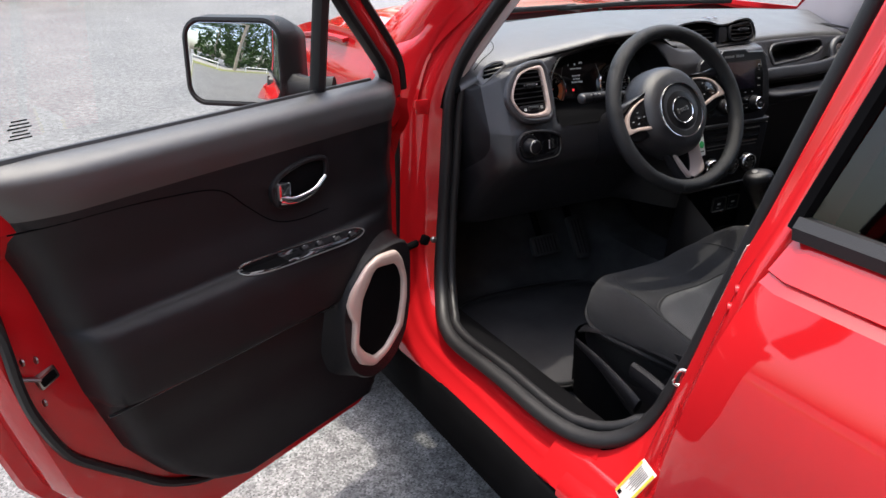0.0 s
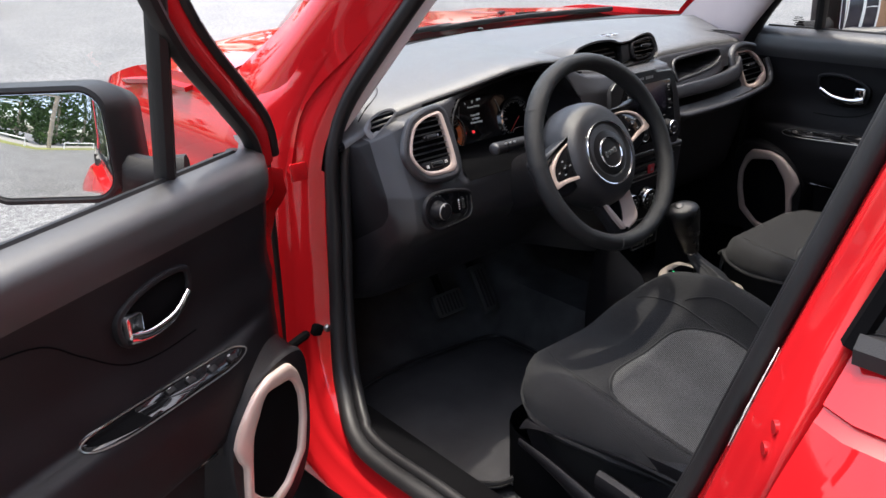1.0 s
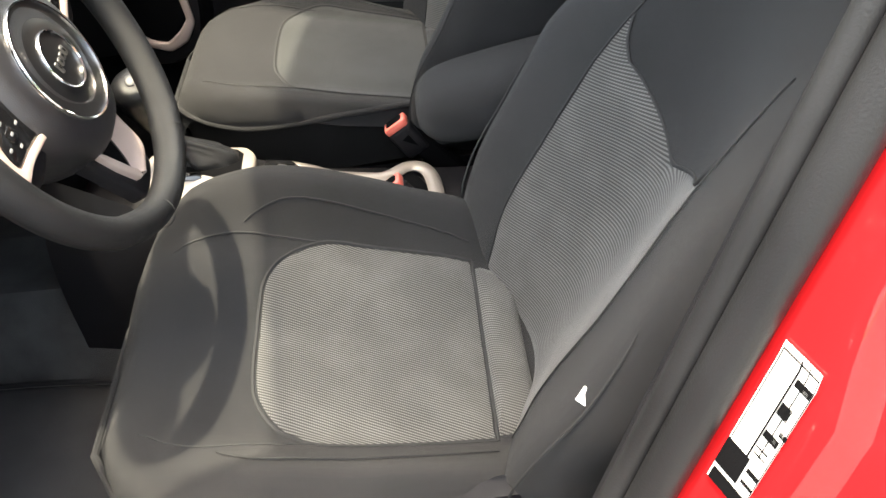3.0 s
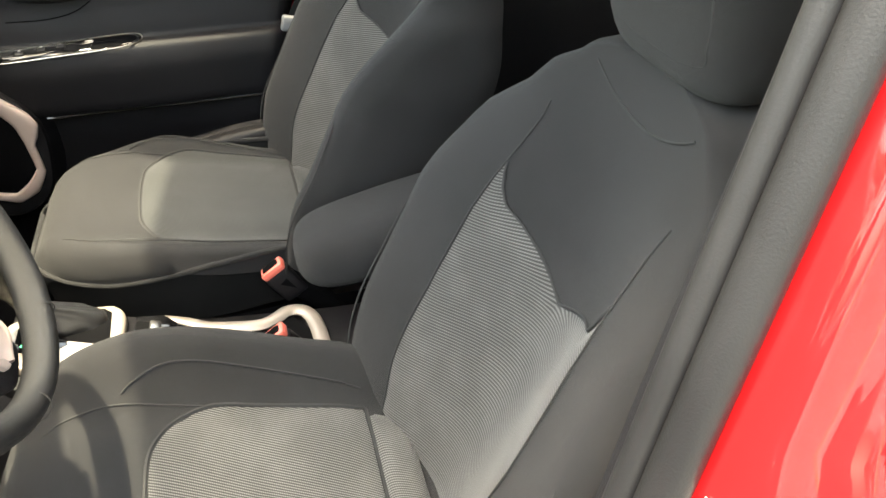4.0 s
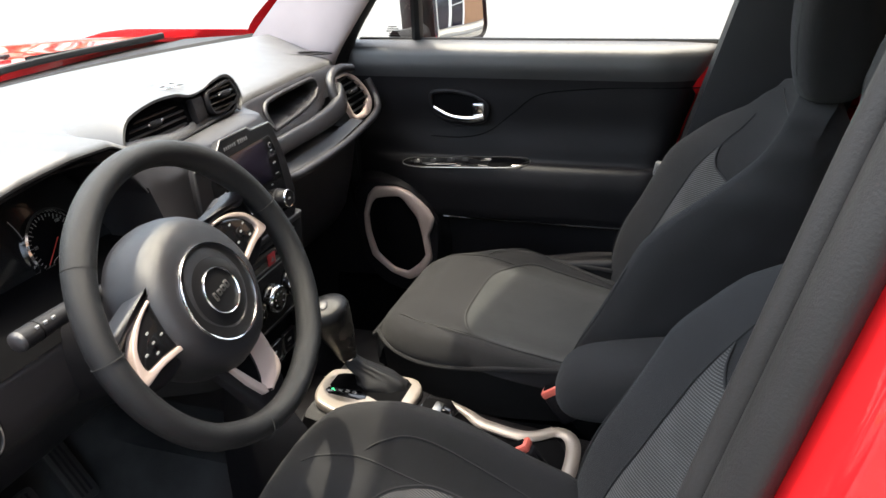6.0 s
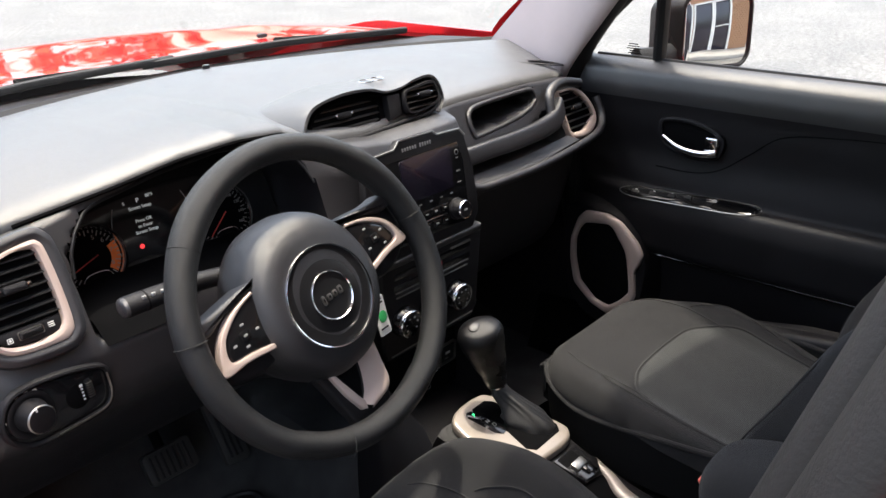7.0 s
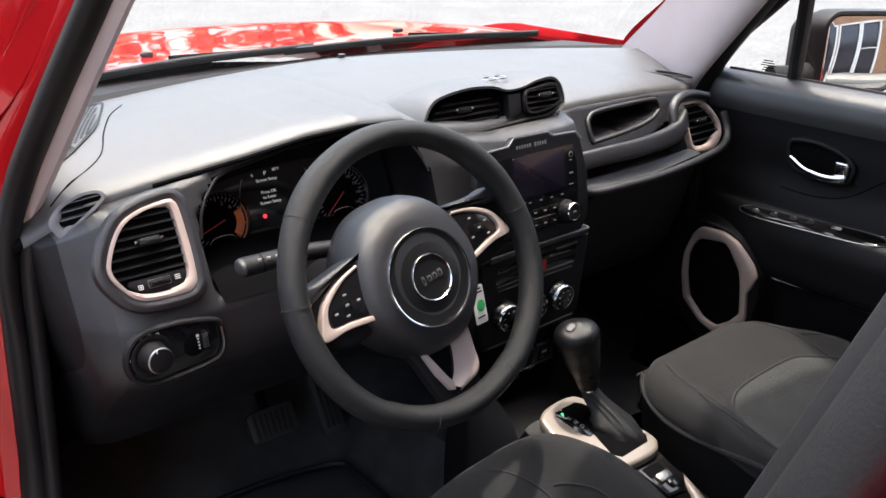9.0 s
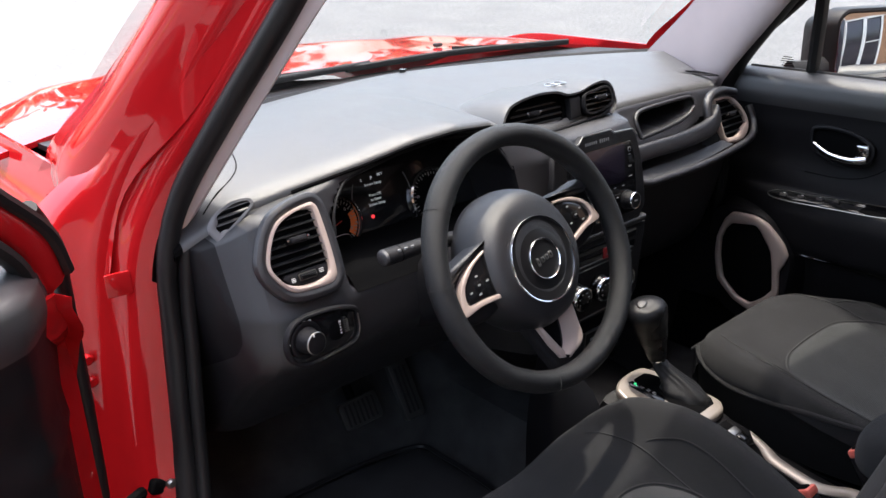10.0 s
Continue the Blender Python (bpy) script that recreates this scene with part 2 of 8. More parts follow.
def thicken(bm, t):
    """Give a sheet thickness against its normals."""
    bmesh.ops.recalc_face_normals(bm, faces=bm.faces)
    bmesh.ops.solidify(bm, geom=bm.faces[:], thickness=t)
    return bm


def rods(path, radius, sides=10, closed=False, flat=1.0, up=(0, 0, 1), bm=None, taper=None, caps=True):
    """A round (or, with flat, oval) section swept along a path."""
    p = [Vector(q) for q in path]
    n = len(p)
    rows = []
    for i in range(n):
        d = (p[(i + 1) % n] - p[i - 1]) if closed else (p[min(i + 1, n - 1)] - p[max(i - 1, 0)])
        d.normalize()
        a = d.cross(Vector(up))
        if a.length < 1e-4:
            a = d.cross(Vector((1, 0, 0)))
        a.normalize()
        b = a.cross(d)
        r = radius * (taper[i] if taper else 1)
        rows.append([p[i] + a * r * math.cos(2 * math.pi * k / sides) + b * r * flat * math.sin(2 * math.pi * k / sides) for k in range(sides)])
    return grid_bm(rows, close_u=True, close_v=closed, caps=caps and not closed, bm=bm)


def rbox(size, r=0.004, at=(0, 0, 0), seg=2, turn=(0, 0, 0), bm=None):
    """A box with rounded edges."""
    bm2 = bmesh.new()
    bmesh.ops.create_cube(bm2, size=1, matrix=Matrix.Diagonal((*size, 1)))
    if r:
        bmesh.ops.bevel(bm2, geom=bm2.edges[:], offset=min(r, min(size) * 0.49), segments=seg, profile=0.5, affect="EDGES")
    bmesh.ops.transform(bm2, matrix=pose(*at, *turn), verts=bm2.verts)
    if bm is None:
        return bm2
    join(bm, bm2)
    return bm


def join(bm, other):
    me = bpy.data.meshes.new("tmp")
    other.to_mesh(me)
    other.free()
    bm.from_mesh(me)
    bpy.data.meshes.remove(me)
    return bm


def slab(outline, depth, fr=None, r=0.002, seg=2, bm=None):
    """A flat plate of that outline (2D), its back at 0 and its face at depth, edges of the face rounded. fr maps (a, b, c) to a place."""
    o = [(p[0], p[1]) for p in outline]
    area = sum(o[i - 1][0] * o[i][1] - o[i][0] * o[i - 1][1] for i in range(len(o)))
    if area < 0:
        o.reverse()
    steps = [(0.0, 0.0)] + [(r * (1 - math.cos(a)), depth - r + r * math.sin(a)) for a in [i * math.pi / 2 / seg for i in range(seg + 1)]]
    rows = [[(*q, c) for q in inset(o, i)] for i, c in steps]
    if fr:
        rows = [[fr(*q) for q in row] for row in rows]
    return grid_bm(rows, close_u=True, caps=True, bm=bm)


def inset(o, d):
    """Move a closed anticlockwise outline inwards by d (a number or one a point)."""
    n = len(o)
    out = []
    for i in range(n):
        a, b, c = Vector(o[i - 1]), Vector(o[i]), Vector(o[(i + 1) % n])
        e1, e2 = (b - a), (c - b)
        if e1.length < 1e-9:
            e1 = e2
        if e2.length < 1e-9:
            e2 = e1
        n1, n2 = Vector((-e1.y, e1.x)).normalized(), Vector((-e2.y, e2.x)).normalized()
        m = n1 + n2
        m = m.normalized() if m.length > 1e-6 else n1
        k = d[i] if hasattr(d, "__len__") else d
        out.append(tuple(b + m * k / max(0.5, m.dot(n1))))
    return out


def band(outline, width, depth, fr=None, r=0.002, bm=None):
    """A raised frame along a closed outline: width inwards (a number or one a point), rounded on its face."""
    o = [(p[0], p[1]) for p in outline]
    area = sum(o[i - 1][0] * o[i][1] - o[i][0] * o[i - 1][1] for i in range(len(o)))
    w = list(width) if hasattr(width, "__len__") else [width] * len(o)
    if area < 0:
        o.reverse()
        w.reverse()
    rows = []
    for k, c in ((0, 0), (0, depth - r), (0.3 * r, depth - 0.3 * r), (r, depth)):
        rows.append([(*q, c) for q in inset(o, k)])
    for k, c in ((r, depth), (0.3 * r, depth - 0.3 * r), (0, depth - r), (0, -0.004)):
        rows.append([(*q, c) for q in inset(o, [max(x - k, x * 0.5) for x in w])])
    if fr:
        rows = [[fr(*q) for q in row] for row in rows]
    return grid_bm(rows, close_u=True, close_v=True, bm=bm)


def plane_frame(origin, u, v):
    """Maps (a, b, c) to origin + a u + b v + c n, with n = u x v."""
    o, u, v = Vector(origin), Vector(u).normalized(), Vector(v)
    v = (v - u * v.dot(u)).normalized()
    n = u.cross(v)
    return lambda a, b, c=0.0: o + u * a + v * b + n * c


def pillow(outline, surface, bulge, sink=0.003, rings=9, power=3.0, bm=None):
    """A padded panel of that outline (2D) on surface(a, b, c), swelling by bulge in its middle and tucked in at its seam."""
    o = np.array(outline, float)
    c = o.mean(axis=0)
    rows = []
    for k in range(rings + 1):
        s = 1 - (k / rings) ** 1.6 * 0.97
        h = -sink + (bulge + sink) * (1 - s ** power) ** 0.6
        rows.append([surface(*(c + (p - c) * s), h) for p in o])
    bm = grid_bm(rows, close_u=True, bm=bm)
    bm.faces.new([v for v in bm.verts[-len(o):]])
    return bm


def rounded(w, h, r, n=6):
    """The outline of a rounded rectangle round the origin."""
    out = []
    for cx, cy, a0 in ((w / 2 - r, h / 2 - r, 0), (-w / 2 + r, h / 2 - r, 90), (-w / 2 + r, -h / 2 + r, 180), (w / 2 - r, -h / 2 + r, 270)):
        for i in range(n + 1):
            a = radians(a0 + 90 * i / n)
            out.append((cx + r * math.cos(a), cy + r * math.sin(a)))
    return out


def circle(r, n=32, cx=0.0, cy=0.0):
    return [(cx + r * math.cos(2 * math.pi * i / n), cy + r * math.sin(2 * math.pi * i / n)) for i in range(n)]


def lathe(profile, fr, n=32, bm=None, caps=True):
    """Turn a profile of (radius, height) round the frame's normal."""
    rows = [[fr(r * math.cos(2 * math.pi * i / n), r * math.sin(2 * math.pi * i / n), h) for i in range(n)] for r, h in profile]
    return grid_bm(rows, close_u=True, caps=caps, bm=bm)


def part(name, bm, mat, parent=None, label="", flip=False, smooth_angle=40, shade=True):
    """Link a bmesh as one mesh object under a thing or a part. flip mirrors it across the car's middle."""
    if flip:
        for v in bm.verts:
            v.co.x = -v.co.x
    bmesh.ops.remove_doubles(bm, verts=bm.verts, dist=1e-6)
    bmesh.ops.recalc_face_normals(bm, faces=bm.faces)
    me = bpy.data.meshes.new(name)
    bm.to_mesh(me)
    bm.free()
    me.materials.append(mat)
    if shade:
        for p in me.polygons:
            p.use_smooth = True
        me.set_sharp_from_angle(angle=radians(smooth_angle))
    ob = new(name, me)
    if parent is not None:
        ob.parent = parent
        ob.matrix_parent_inverse = Matrix.Translation(-parent.location) if parent.data is None else Matrix.Identity(4)
    if label:
        ob["label"] = label
    return ob


def thing(name, label, category, group="", at=(0, 0, 0), kind=""):
    ob = new(name)
    ob.empty_display_size = 0.05
    ob.location = at
    return tagged(ob, label, category, group, kind)


def ramp01(x, a, b):
    t = min(1.0, max(0.0, (x - a) / (b - a)))
    return t * t * (3 - 2 * t)


def table(x, pts):
    """Smooth interpolation through (x, value) pairs."""
    xs = [p[0] for p in pts]
    if x <= xs[0]:
        return pts[0][1]
    for (x0, v0), (x1, v1) in zip(pts, pts[1:]):
        if x <= x1:
            t = (x - x0) / (x1 - x0)
            return v0 + (v1 - v0) * t * t * (3 - 2 * t)
    return pts[-1][1]


def lerp(x, pts):
    return float(np.interp(x, [p[0] for p in pts], [p[1] for p in pts]))


# ---- ground ----
def asphalt():
    m = material("worn_asphalt", (0.094, 0.0935, 0.093), 0.65, vary=0.22, grain=10, fine=160, bump=1.0, spec=0.55)
    nt = m.node_tree
    b = nt.nodes["Principled BSDF"]
    tc = nt.nodes.new("ShaderNodeTexCoord")
    v = nt.nodes.new("ShaderNodeTexVoronoi")
    v.inputs["Scale"].default_value = 190
    nt.links.new(tc.outputs["Object"], v.inputs["Vector"])
    r = nt.nodes.new("ShaderNodeMapRange")
    r.inputs["From Min"].default_value, r.inputs["From Max"].default_value = 0.0, 1.0
    r.inputs["To Min"].default_value, r.inputs["To Max"].default_value = 0.12, 2.3
    nt.links.new(v.outputs["Color"], r.inputs["Value"])
    n4 = nt.nodes.new("ShaderNodeTexNoise")
    n4.inputs["Scale"].default_value, n4.inputs["Detail"].default_value = 22.0, 8
    nt.links.new(tc.outputs["Object"], n4.inputs["Vector"])
    r4 = nt.nodes.new("ShaderNodeMapRange")
    r4.inputs["From Min"].default_value, r4.inputs["From Max"].default_value = 0.3, 0.7
    r4.inputs["To Min"].default_value, r4.inputs["To Max"].default_value = 0.55, 1.45
    nt.links.new(n4.outputs["Fac"], r4.inputs["Value"])
    m4 = nt.nodes.new("ShaderNodeMath")
    m4.operation = "MULTIPLY"
    nt.links.new(r.outputs[0], m4.inputs[0])
    nt.links.new(r4.outputs[0], m4.inputs[1])
    old = b.inputs["Base Color"].links[0].from_socket
    sc = nt.nodes.new("ShaderNodeVectorMath")
    sc.operation = "SCALE"
    nt.links.new(old, sc.inputs[0])
    nt.links.new(m4.outputs[0], sc.inputs["Scale"])
    nt.links.new(sc.outputs[0], b.inputs["Base Color"])
    return m


bm = bmesh.new()
bmesh.ops.create_grid(bm, x_segments=24, y_segments=24, size=300)
ground = tagged(part("ground", bm, asphalt()), "worn grey asphalt parking lot under the car", "asphalt", kind="structure")

# ---- car body ----
HINGE = Vector((-0.87, 0.41, 0.0))


def side_x(z):
    """Half width of the body's outer skin."""
    return lerp(z, [(0.2, 0.845), (0.30, 0.868), (0.45, 0.882), (0.65, 0.886), (0.80, 0.862), (0.905, 0.815), (0.915, 0.803), (0.955, 0.762), (1.05, 0.745), (1.3, 0.69), (1.6, 0.62)])


def seal_line(z):
    return -0.784 + 0.104 * z, -0.287 - 0.2925 * z


car = thing("suv_body", "glossy red compact SUV with black sills, parked on asphalt", "car", at=(0, 0.4, 0))


def loop_left():
    """The door opening, along the middle of its rubber seal."""
    pts = [(-0.81, 0.16, 0.445), (-0.81, -0.05, 0.445), (-0.81, -0.25, 0.447), (-0.785, -0.355, 0.465), (-0.74, -0.415, 0.52)]
    for z in (0.65, 0.8, 0.95, 1.1, 1.25, 1.4):
        x, y = seal_line(z)
        pts.append((x, y + 0.012, z))
    pts += [(-0.60, -0.69, 1.52), (-0.575, -0.60, 1.57), (-0.56, -0.35, 1.575), (-0.56, -0.12, 1.54), (-0.592, 0.012, 1.42), (-0.630, 0.125, 1.28), (-0.664, 0.225, 1.16), (-0.693, 0.308, 1.05),
            (-0.715, 0.330, 0.96), (-0.726, 0.333, 0.8), (-0.741, 0.325, 0.62), (-0.768, 0.275, 0.50)]
    return pts


# how far the painted post stands proud, across from the seal
POST = [(-0.05, 0.0), (0.05, 0.001), (0.12, 0.006), (0.22, 0.012), (0.30, 0.017), (0.36, 0.0205), (0.42, 0.022), (0.48, 0.020), (0.55, 0.0145)]

for flip in (False, True):
    # sill, scuff plate and cladding
    sec = [(-0.70, 0.40), (-0.705, 0.43), (-0.74, 0.442), (-0.80, 0.438)]
    ys = list(np.linspace(0.40, -1.45, 20))
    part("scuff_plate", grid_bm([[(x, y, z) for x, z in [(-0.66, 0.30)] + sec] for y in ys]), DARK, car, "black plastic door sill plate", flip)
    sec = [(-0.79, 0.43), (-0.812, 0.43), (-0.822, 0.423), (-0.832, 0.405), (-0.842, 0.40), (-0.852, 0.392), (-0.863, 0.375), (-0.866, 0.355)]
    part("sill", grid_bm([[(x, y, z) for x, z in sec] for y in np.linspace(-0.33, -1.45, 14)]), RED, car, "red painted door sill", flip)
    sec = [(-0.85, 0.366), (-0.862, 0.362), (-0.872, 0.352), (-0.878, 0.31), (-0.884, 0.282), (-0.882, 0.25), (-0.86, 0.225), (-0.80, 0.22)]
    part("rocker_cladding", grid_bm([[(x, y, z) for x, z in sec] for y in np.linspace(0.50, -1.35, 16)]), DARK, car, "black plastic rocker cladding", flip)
    # painted door surround: windscreen pillar, hinge post and sill in one sweep
    st = [(-0.575, -0.03, 1.49, 0.75, 0.66, 0.055, 0.06), (-0.615, 0.095, 1.33, 0.77, 0.64, 0.060, 0.07), (-0.66, 0.21, 1.19, 0.80, 0.60, 0.065, 0.09), (-0.70, 0.30, 1.07, 0.90, 0.44, 0.09, 0.11),
          (-0.738, 0.336, 0.96, 1, 0.1, 0.105, 0.11), (-0.755, 0.339, 0.80, 1, 0, 0.10, 0.10), (-0.77, 0.332, 0.64, 1, -0.05, 0.092, 0.095), (-0.785, 0.305, 0.53, 0.9, -0.43, 0.08, 0.09),
          (-0.80, 0.25, 0.462, 0.6, -0.8, 0.068, 0.08), (-0.808, 0.16, 0.437, 0.15, -0.99, 0.058, 0.078), (-0.81, -0.05, 0.43, 0, -1, 0.056, 0.075), (-0.81, -0.26, 0.431, -0.05, -1, 0.056, 0.075),
          (-0.79, -0.36, 0.452, -0.5, -0.87, 0.06, 0.08)]
    rows = []
    for x, y, z, oy, oz, w, dd in smooth(st, 90):
        ln = math.hypot(oy, oz)
        f = ramp01(z, 0.97, 1.08)
        rows.append([(x - w * (b * (1 - f) + (b if a < 0.8 else 0.68 - 0.3 * (a - 0.72)) * f), y + oy / ln * dd * (a * (1 - f) + min(a, 0.72 + 0.3 * (a - 0.72)) * f), z + oz / ln * dd * (a * (1 - f) + min(a, 0.72 + 0.3 * (a - 0.72)) * f)) for a, b in ((-0.1, -0.35) if z < 0.92 else (-0.02, -0.04), (0, 0), (0.06, 0.12), (0.14, 0.22), (0.26, 0.27), (0.36, 0.31), (0.42, 0.40), (0.47, 0.50), (0.58, 0.57), (0.72, 0.68), (0.85, 0.84), (0.95, 0.96), (1.1, 1.02), (1.5, 1.03))])
    part("door_surround", grid_bm(rows), RED, car, "red painted door surround", flip, 60)
    if not flip:
        for z in (0.80, 0.52):
            hinge = part("door_hinge", rbox((0.050, 0.020, 0.062), 0.005, (-0.838, 0.420, z), 2, (0, 0, 18)), RED, car, "red painted door hinge")
            part("hinge_pin", rods([(-0.862, 0.412, z - 0.036), (-0.862, 0.412, z + 0.036)], 0.009, 12), RED, hinge)
            for dz in (-0.018, 0.018):
                part("hinge_bolt", lathe([(0.009, 0.0), (0.009, 0.004), (0.006, 0.007), (0.001, 0.007)], plane_frame((-0.822, 0.404, z + dz), (1, 0, 0), (0, 0, 1)), 8), RED, hinge)
        part("pressed_plate", slab(rounded(0.034, 0.034, 0.003), 0.003, plane_frame((-0.778, 0.352, 0.937), (1, -0.15, 0), (0, 0, 1)), 0.001), RED, car, "small pressed square in the post")
        # dark plate and rod added for the shade between door and post
        part("hinge_gap_sheet", rbox((0.056, 0.006, 0.54), 0.002, (-0.874, 0.434, 0.71)), DARK, car, "near-black plate standing in for shade behind the hinges")
        part("gap_shade_rod", rods([(-0.862, 0.438, 0.45), (-0.862, 0.438, 0.98)], 0.012, 16), RUBBER, car, "black rod standing in for shade in the hinge gap")
    # windscreen pillar, outside and trim inside
    b = [(-0.785, 0.372, 0.93), (-0.748, 0.352, 1.06), (-0.684, 0.240, 1.18), (-0.636, 0.122, 1.33), (-0.598, 0.0, 1.485), (-0.575, -0.11, 1.59)]
    c = [(-0.785, 0.47, 0.96), (-0.788, 0.46, 1.065), (-0.745, 0.345, 1.19), (-0.69, 0.22, 1.34), (-0.64, 0.09, 1.50), (-0.60, -0.03, 1.61)]
    d = [(-0.76, 0.62, 0.98), (-0.765, 0.60, 1.075), (-0.715, 0.44, 1.20), (-0.655, 0.29, 1.35), (-0.60, 0.14, 1.51), (-0.56, 0.0, 1.615)]
    part("windscreen_pillar", patch([b, c, d], 26, 10), RED, car, "red painted windscreen pillar", flip)
    e = [(-0.722, 0.335, 0.955), (-0.692, 0.328, 1.03), (-0.652, 0.212, 1.17), (-0.612, 0.086, 1.32), (-0.573, -0.045, 1.47), (-0.549, -0.125, 1.56)]
    f = [(-0.690, 0.335, 0.985), (-0.668, 0.310, 1.03), (-0.632, 0.192, 1.17), (-0.592, 0.064, 1.32), (-0.536, -0.064, 1.47), (-0.512, -0.142, 1.56)]
    g = [(-0.674, 0.375, 1.0), (-0.657, 0.350, 1.04), (-0.618, 0.240, 1.18), (-0.577, 0.115, 1.33), (-0.522, -0.015, 1.48), (-0.498, -0.095, 1.57)]
    h = [(-0.70, 0.56, 1.03), (-0.69, 0.55, 1.06), (-0.66, 0.42, 1.18), (-0.615, 0.28, 1.33), (-0.575, 0.13, 1.49), (-0.545, 0.0, 1.59)]
    part("pillar_trim", patch([e, f, g, h], 24, 12), PILLAR, car, "pale grey plastic windscreen pillar trim", flip)
    # centre post
    rows = []
    for z in np.linspace(0.40, 1.60, 16):
        sx, sy = seal_line(z)
        wx = lerp(z, [(0.4, -0.853), (0.9, -0.806), (0.955, -0.752), (1.3, -0.68), (1.6, -0.62)])
        wy = lerp(z, [(0.4, -0.535), (0.9, -0.642), (0.955, -0.646), (1.3, -0.745), (1.6, -0.83)])
        across = POST + [(0.60, 0.0125), (0.66, 0.011), (0.76, 0.0125), (0.86, 0.011), (0.95, 0.006), (1.0, -0.002)]
        row = [(sx + 0.05, sy, z)] + [(sx + (wx - sx) * k - 0.75 * c, sy + (wy - sy) * k + 0.66 * c, z) for k, c in across]
        rows.append(row + [(wx + 0.014, wy - 0.006, z), (wx + 0.03, wy - 0.03, z)])
    part("post_foot", patch([[(-0.81, -0.27, 0.434), (-0.792, -0.362, 0.450), (-0.757, -0.418, 0.50), (-0.738, -0.455, 0.58), (-0.732, -0.475, 0.66)], [(-0.832, -0.27, 0.418), (-0.824, -0.40, 0.416), (-0.805, -0.458, 0.438), (-0.797, -0.498, 0.514), (-0.782, -0.518, 0.64)], [(-0.864, -0.27, 0.37), (-0.864, -0.42, 0.37), (-0.860, -0.50, 0.40), (-0.848, -0.56, 0.53), (-0.830, -0.575, 0.66)]], 20, 16), RED, car, "red painted foot of the post", flip, 60)
    part("centre_post", grid_bm(rows), RED, car, "red painted centre door post", flip, 70)
    rows = []
    for z in np.linspace(0.44, 1.58, 14):
        sx, sy = seal_line(z)
        q, e = (1.0, 1.0) if flip else (0.40 - 0.12 * ramp01(z, 0.9, 1.3), 0.62)
        rows.append([(sx + 0.0, sy + 0.004, z), (sx + 0.022 * e, sy + 0.04 * q, z), (sx + 0.042 * e, sy + 0.078 * q, z), (sx + 0.07 * e, sy + 0.07 * q, z), (sx + 0.095 * e, sy + 0.0, z), (sx + 0.10 * e, sy - 0.16, z), (sx + 0.06, sy - 0.20, z), (sx - 0.03, sy - 0.20, z)])
    part("centre_post_trim", grid_bm(rows), PLASTIC, car, "black plastic centre post trim", flip)
    # door opening seal
    lp = even(smooth(loop_left(), 160, True), 150, True)
    part("door_seal", rods(lp, 0.030 if flip else 0.018, 14, closed=True, flat=0.8), RUBBER, car, "black rubber door seal", flip)
    lp2 = [(p[0] + 0.022, p[1] + (0.014 if p[1] < -0.3 else -0.012 if p[1] > 0.2 else 0), p[2] + (0.012 if p[2] < 0.5 else 0)) for p in lp]
    lp2 = [p for p in lp2 if not (p[1] > -0.35 and p[2] > 1.0)]
    k0 = max(range(len(lp2)), key=lambda k: math.dist(lp2[k], lp2[k - 1]))
    part("seal_lip", rods(lp2[k0:] + lp2[:k0], 0.011, 14), RUBBER, car, "", flip)

    # front wing with wheel arch
    def wing(y0, y1, top, arch, step=0.02):
        bm = bmesh.new()
        ys = np.arange(y0, y1 + 1e-6, (y1 - y0) / round((y1 - y0) / step))
        zs = np.linspace(0.24, 1.0, 36)
        vs = {}
        for i, y in enumerate(ys):
            tz = top(y)
            for j, q in enumerate(zs):
                z = 0.24 + (tz - 0.24) * (q - 0.24) / 0.76
                x = side_x(min(z, 0.9)) - 0.02 * ramp01(z, 0.93, 1.06) * 2
                x -= 0.18 * ramp01(y, 1.15, 1.62) ** 1.5 + 0.14 * ramp01(-y, 2.1, 2.62) ** 2
                if math.hypot(y - arch[0], z - arch[1]) > arch[2]:
                    vs[i, j] = bm.verts.new((-x, y, z))
        for i in range(len(ys) - 1):
            for j in range(len(zs) - 1):
                k = [(i, j), (i + 1, j), (i + 1, j + 1), (i, j + 1)]
                if all(q in vs for q in k):
                    bm.faces.new([vs[q] for q in k])
        return thicken(bm, 0.006)

    part("front_wing", wing(0.44, 1.60, lambda y: 1.065 - 0.13 * ramp01(y, 0.95, 1.62), (0.98, 0.34, 0.39)), RED, car, "red painted front wing", flip)
    part("rear_quarter", wing(-2.58, -1.36, lambda y: 0.955, (-1.60, 0.34, 0.39)), RED, car, "red painted rear quarter panel", flip)
    for y in (0.98, -1.60):
        arc = [(-0.875, y + 0.40 * math.cos(radians(q)), 0.34 + 0.40 * math.sin(radians(q))) for q in range(-18, 199, 8)]
        part("arch_cladding", rods(arc, 0.035, 8, up=(1, 0, 0)), RUBBER, car, "black plastic wheel arch", flip)
        fr = plane_frame((-0.80, y, 0.34), (0, -1, 0), (0, 0, 1))
        w = part("wheel", lathe([(0.23, -0.10), (0.32, -0.10), (0.345, -0.07), (0.345, 0.07), (0.32, 0.10), (0.23, 0.10), (0.22, 0.06), (0.22, -0.06)], fr, 40), TYRE, car, "black rubber tyre", flip)
        part("rim", lathe([(0.225, 0.05), (0.225, 0.085), (0.20, 0.07), (0.07, 0.05), (0.06, 0.065), (0.01, 0.068)], fr, 30), ALLOY, w, "silver alloy rim", flip)
    # rear door: skin, window, waist strip
    rows = []
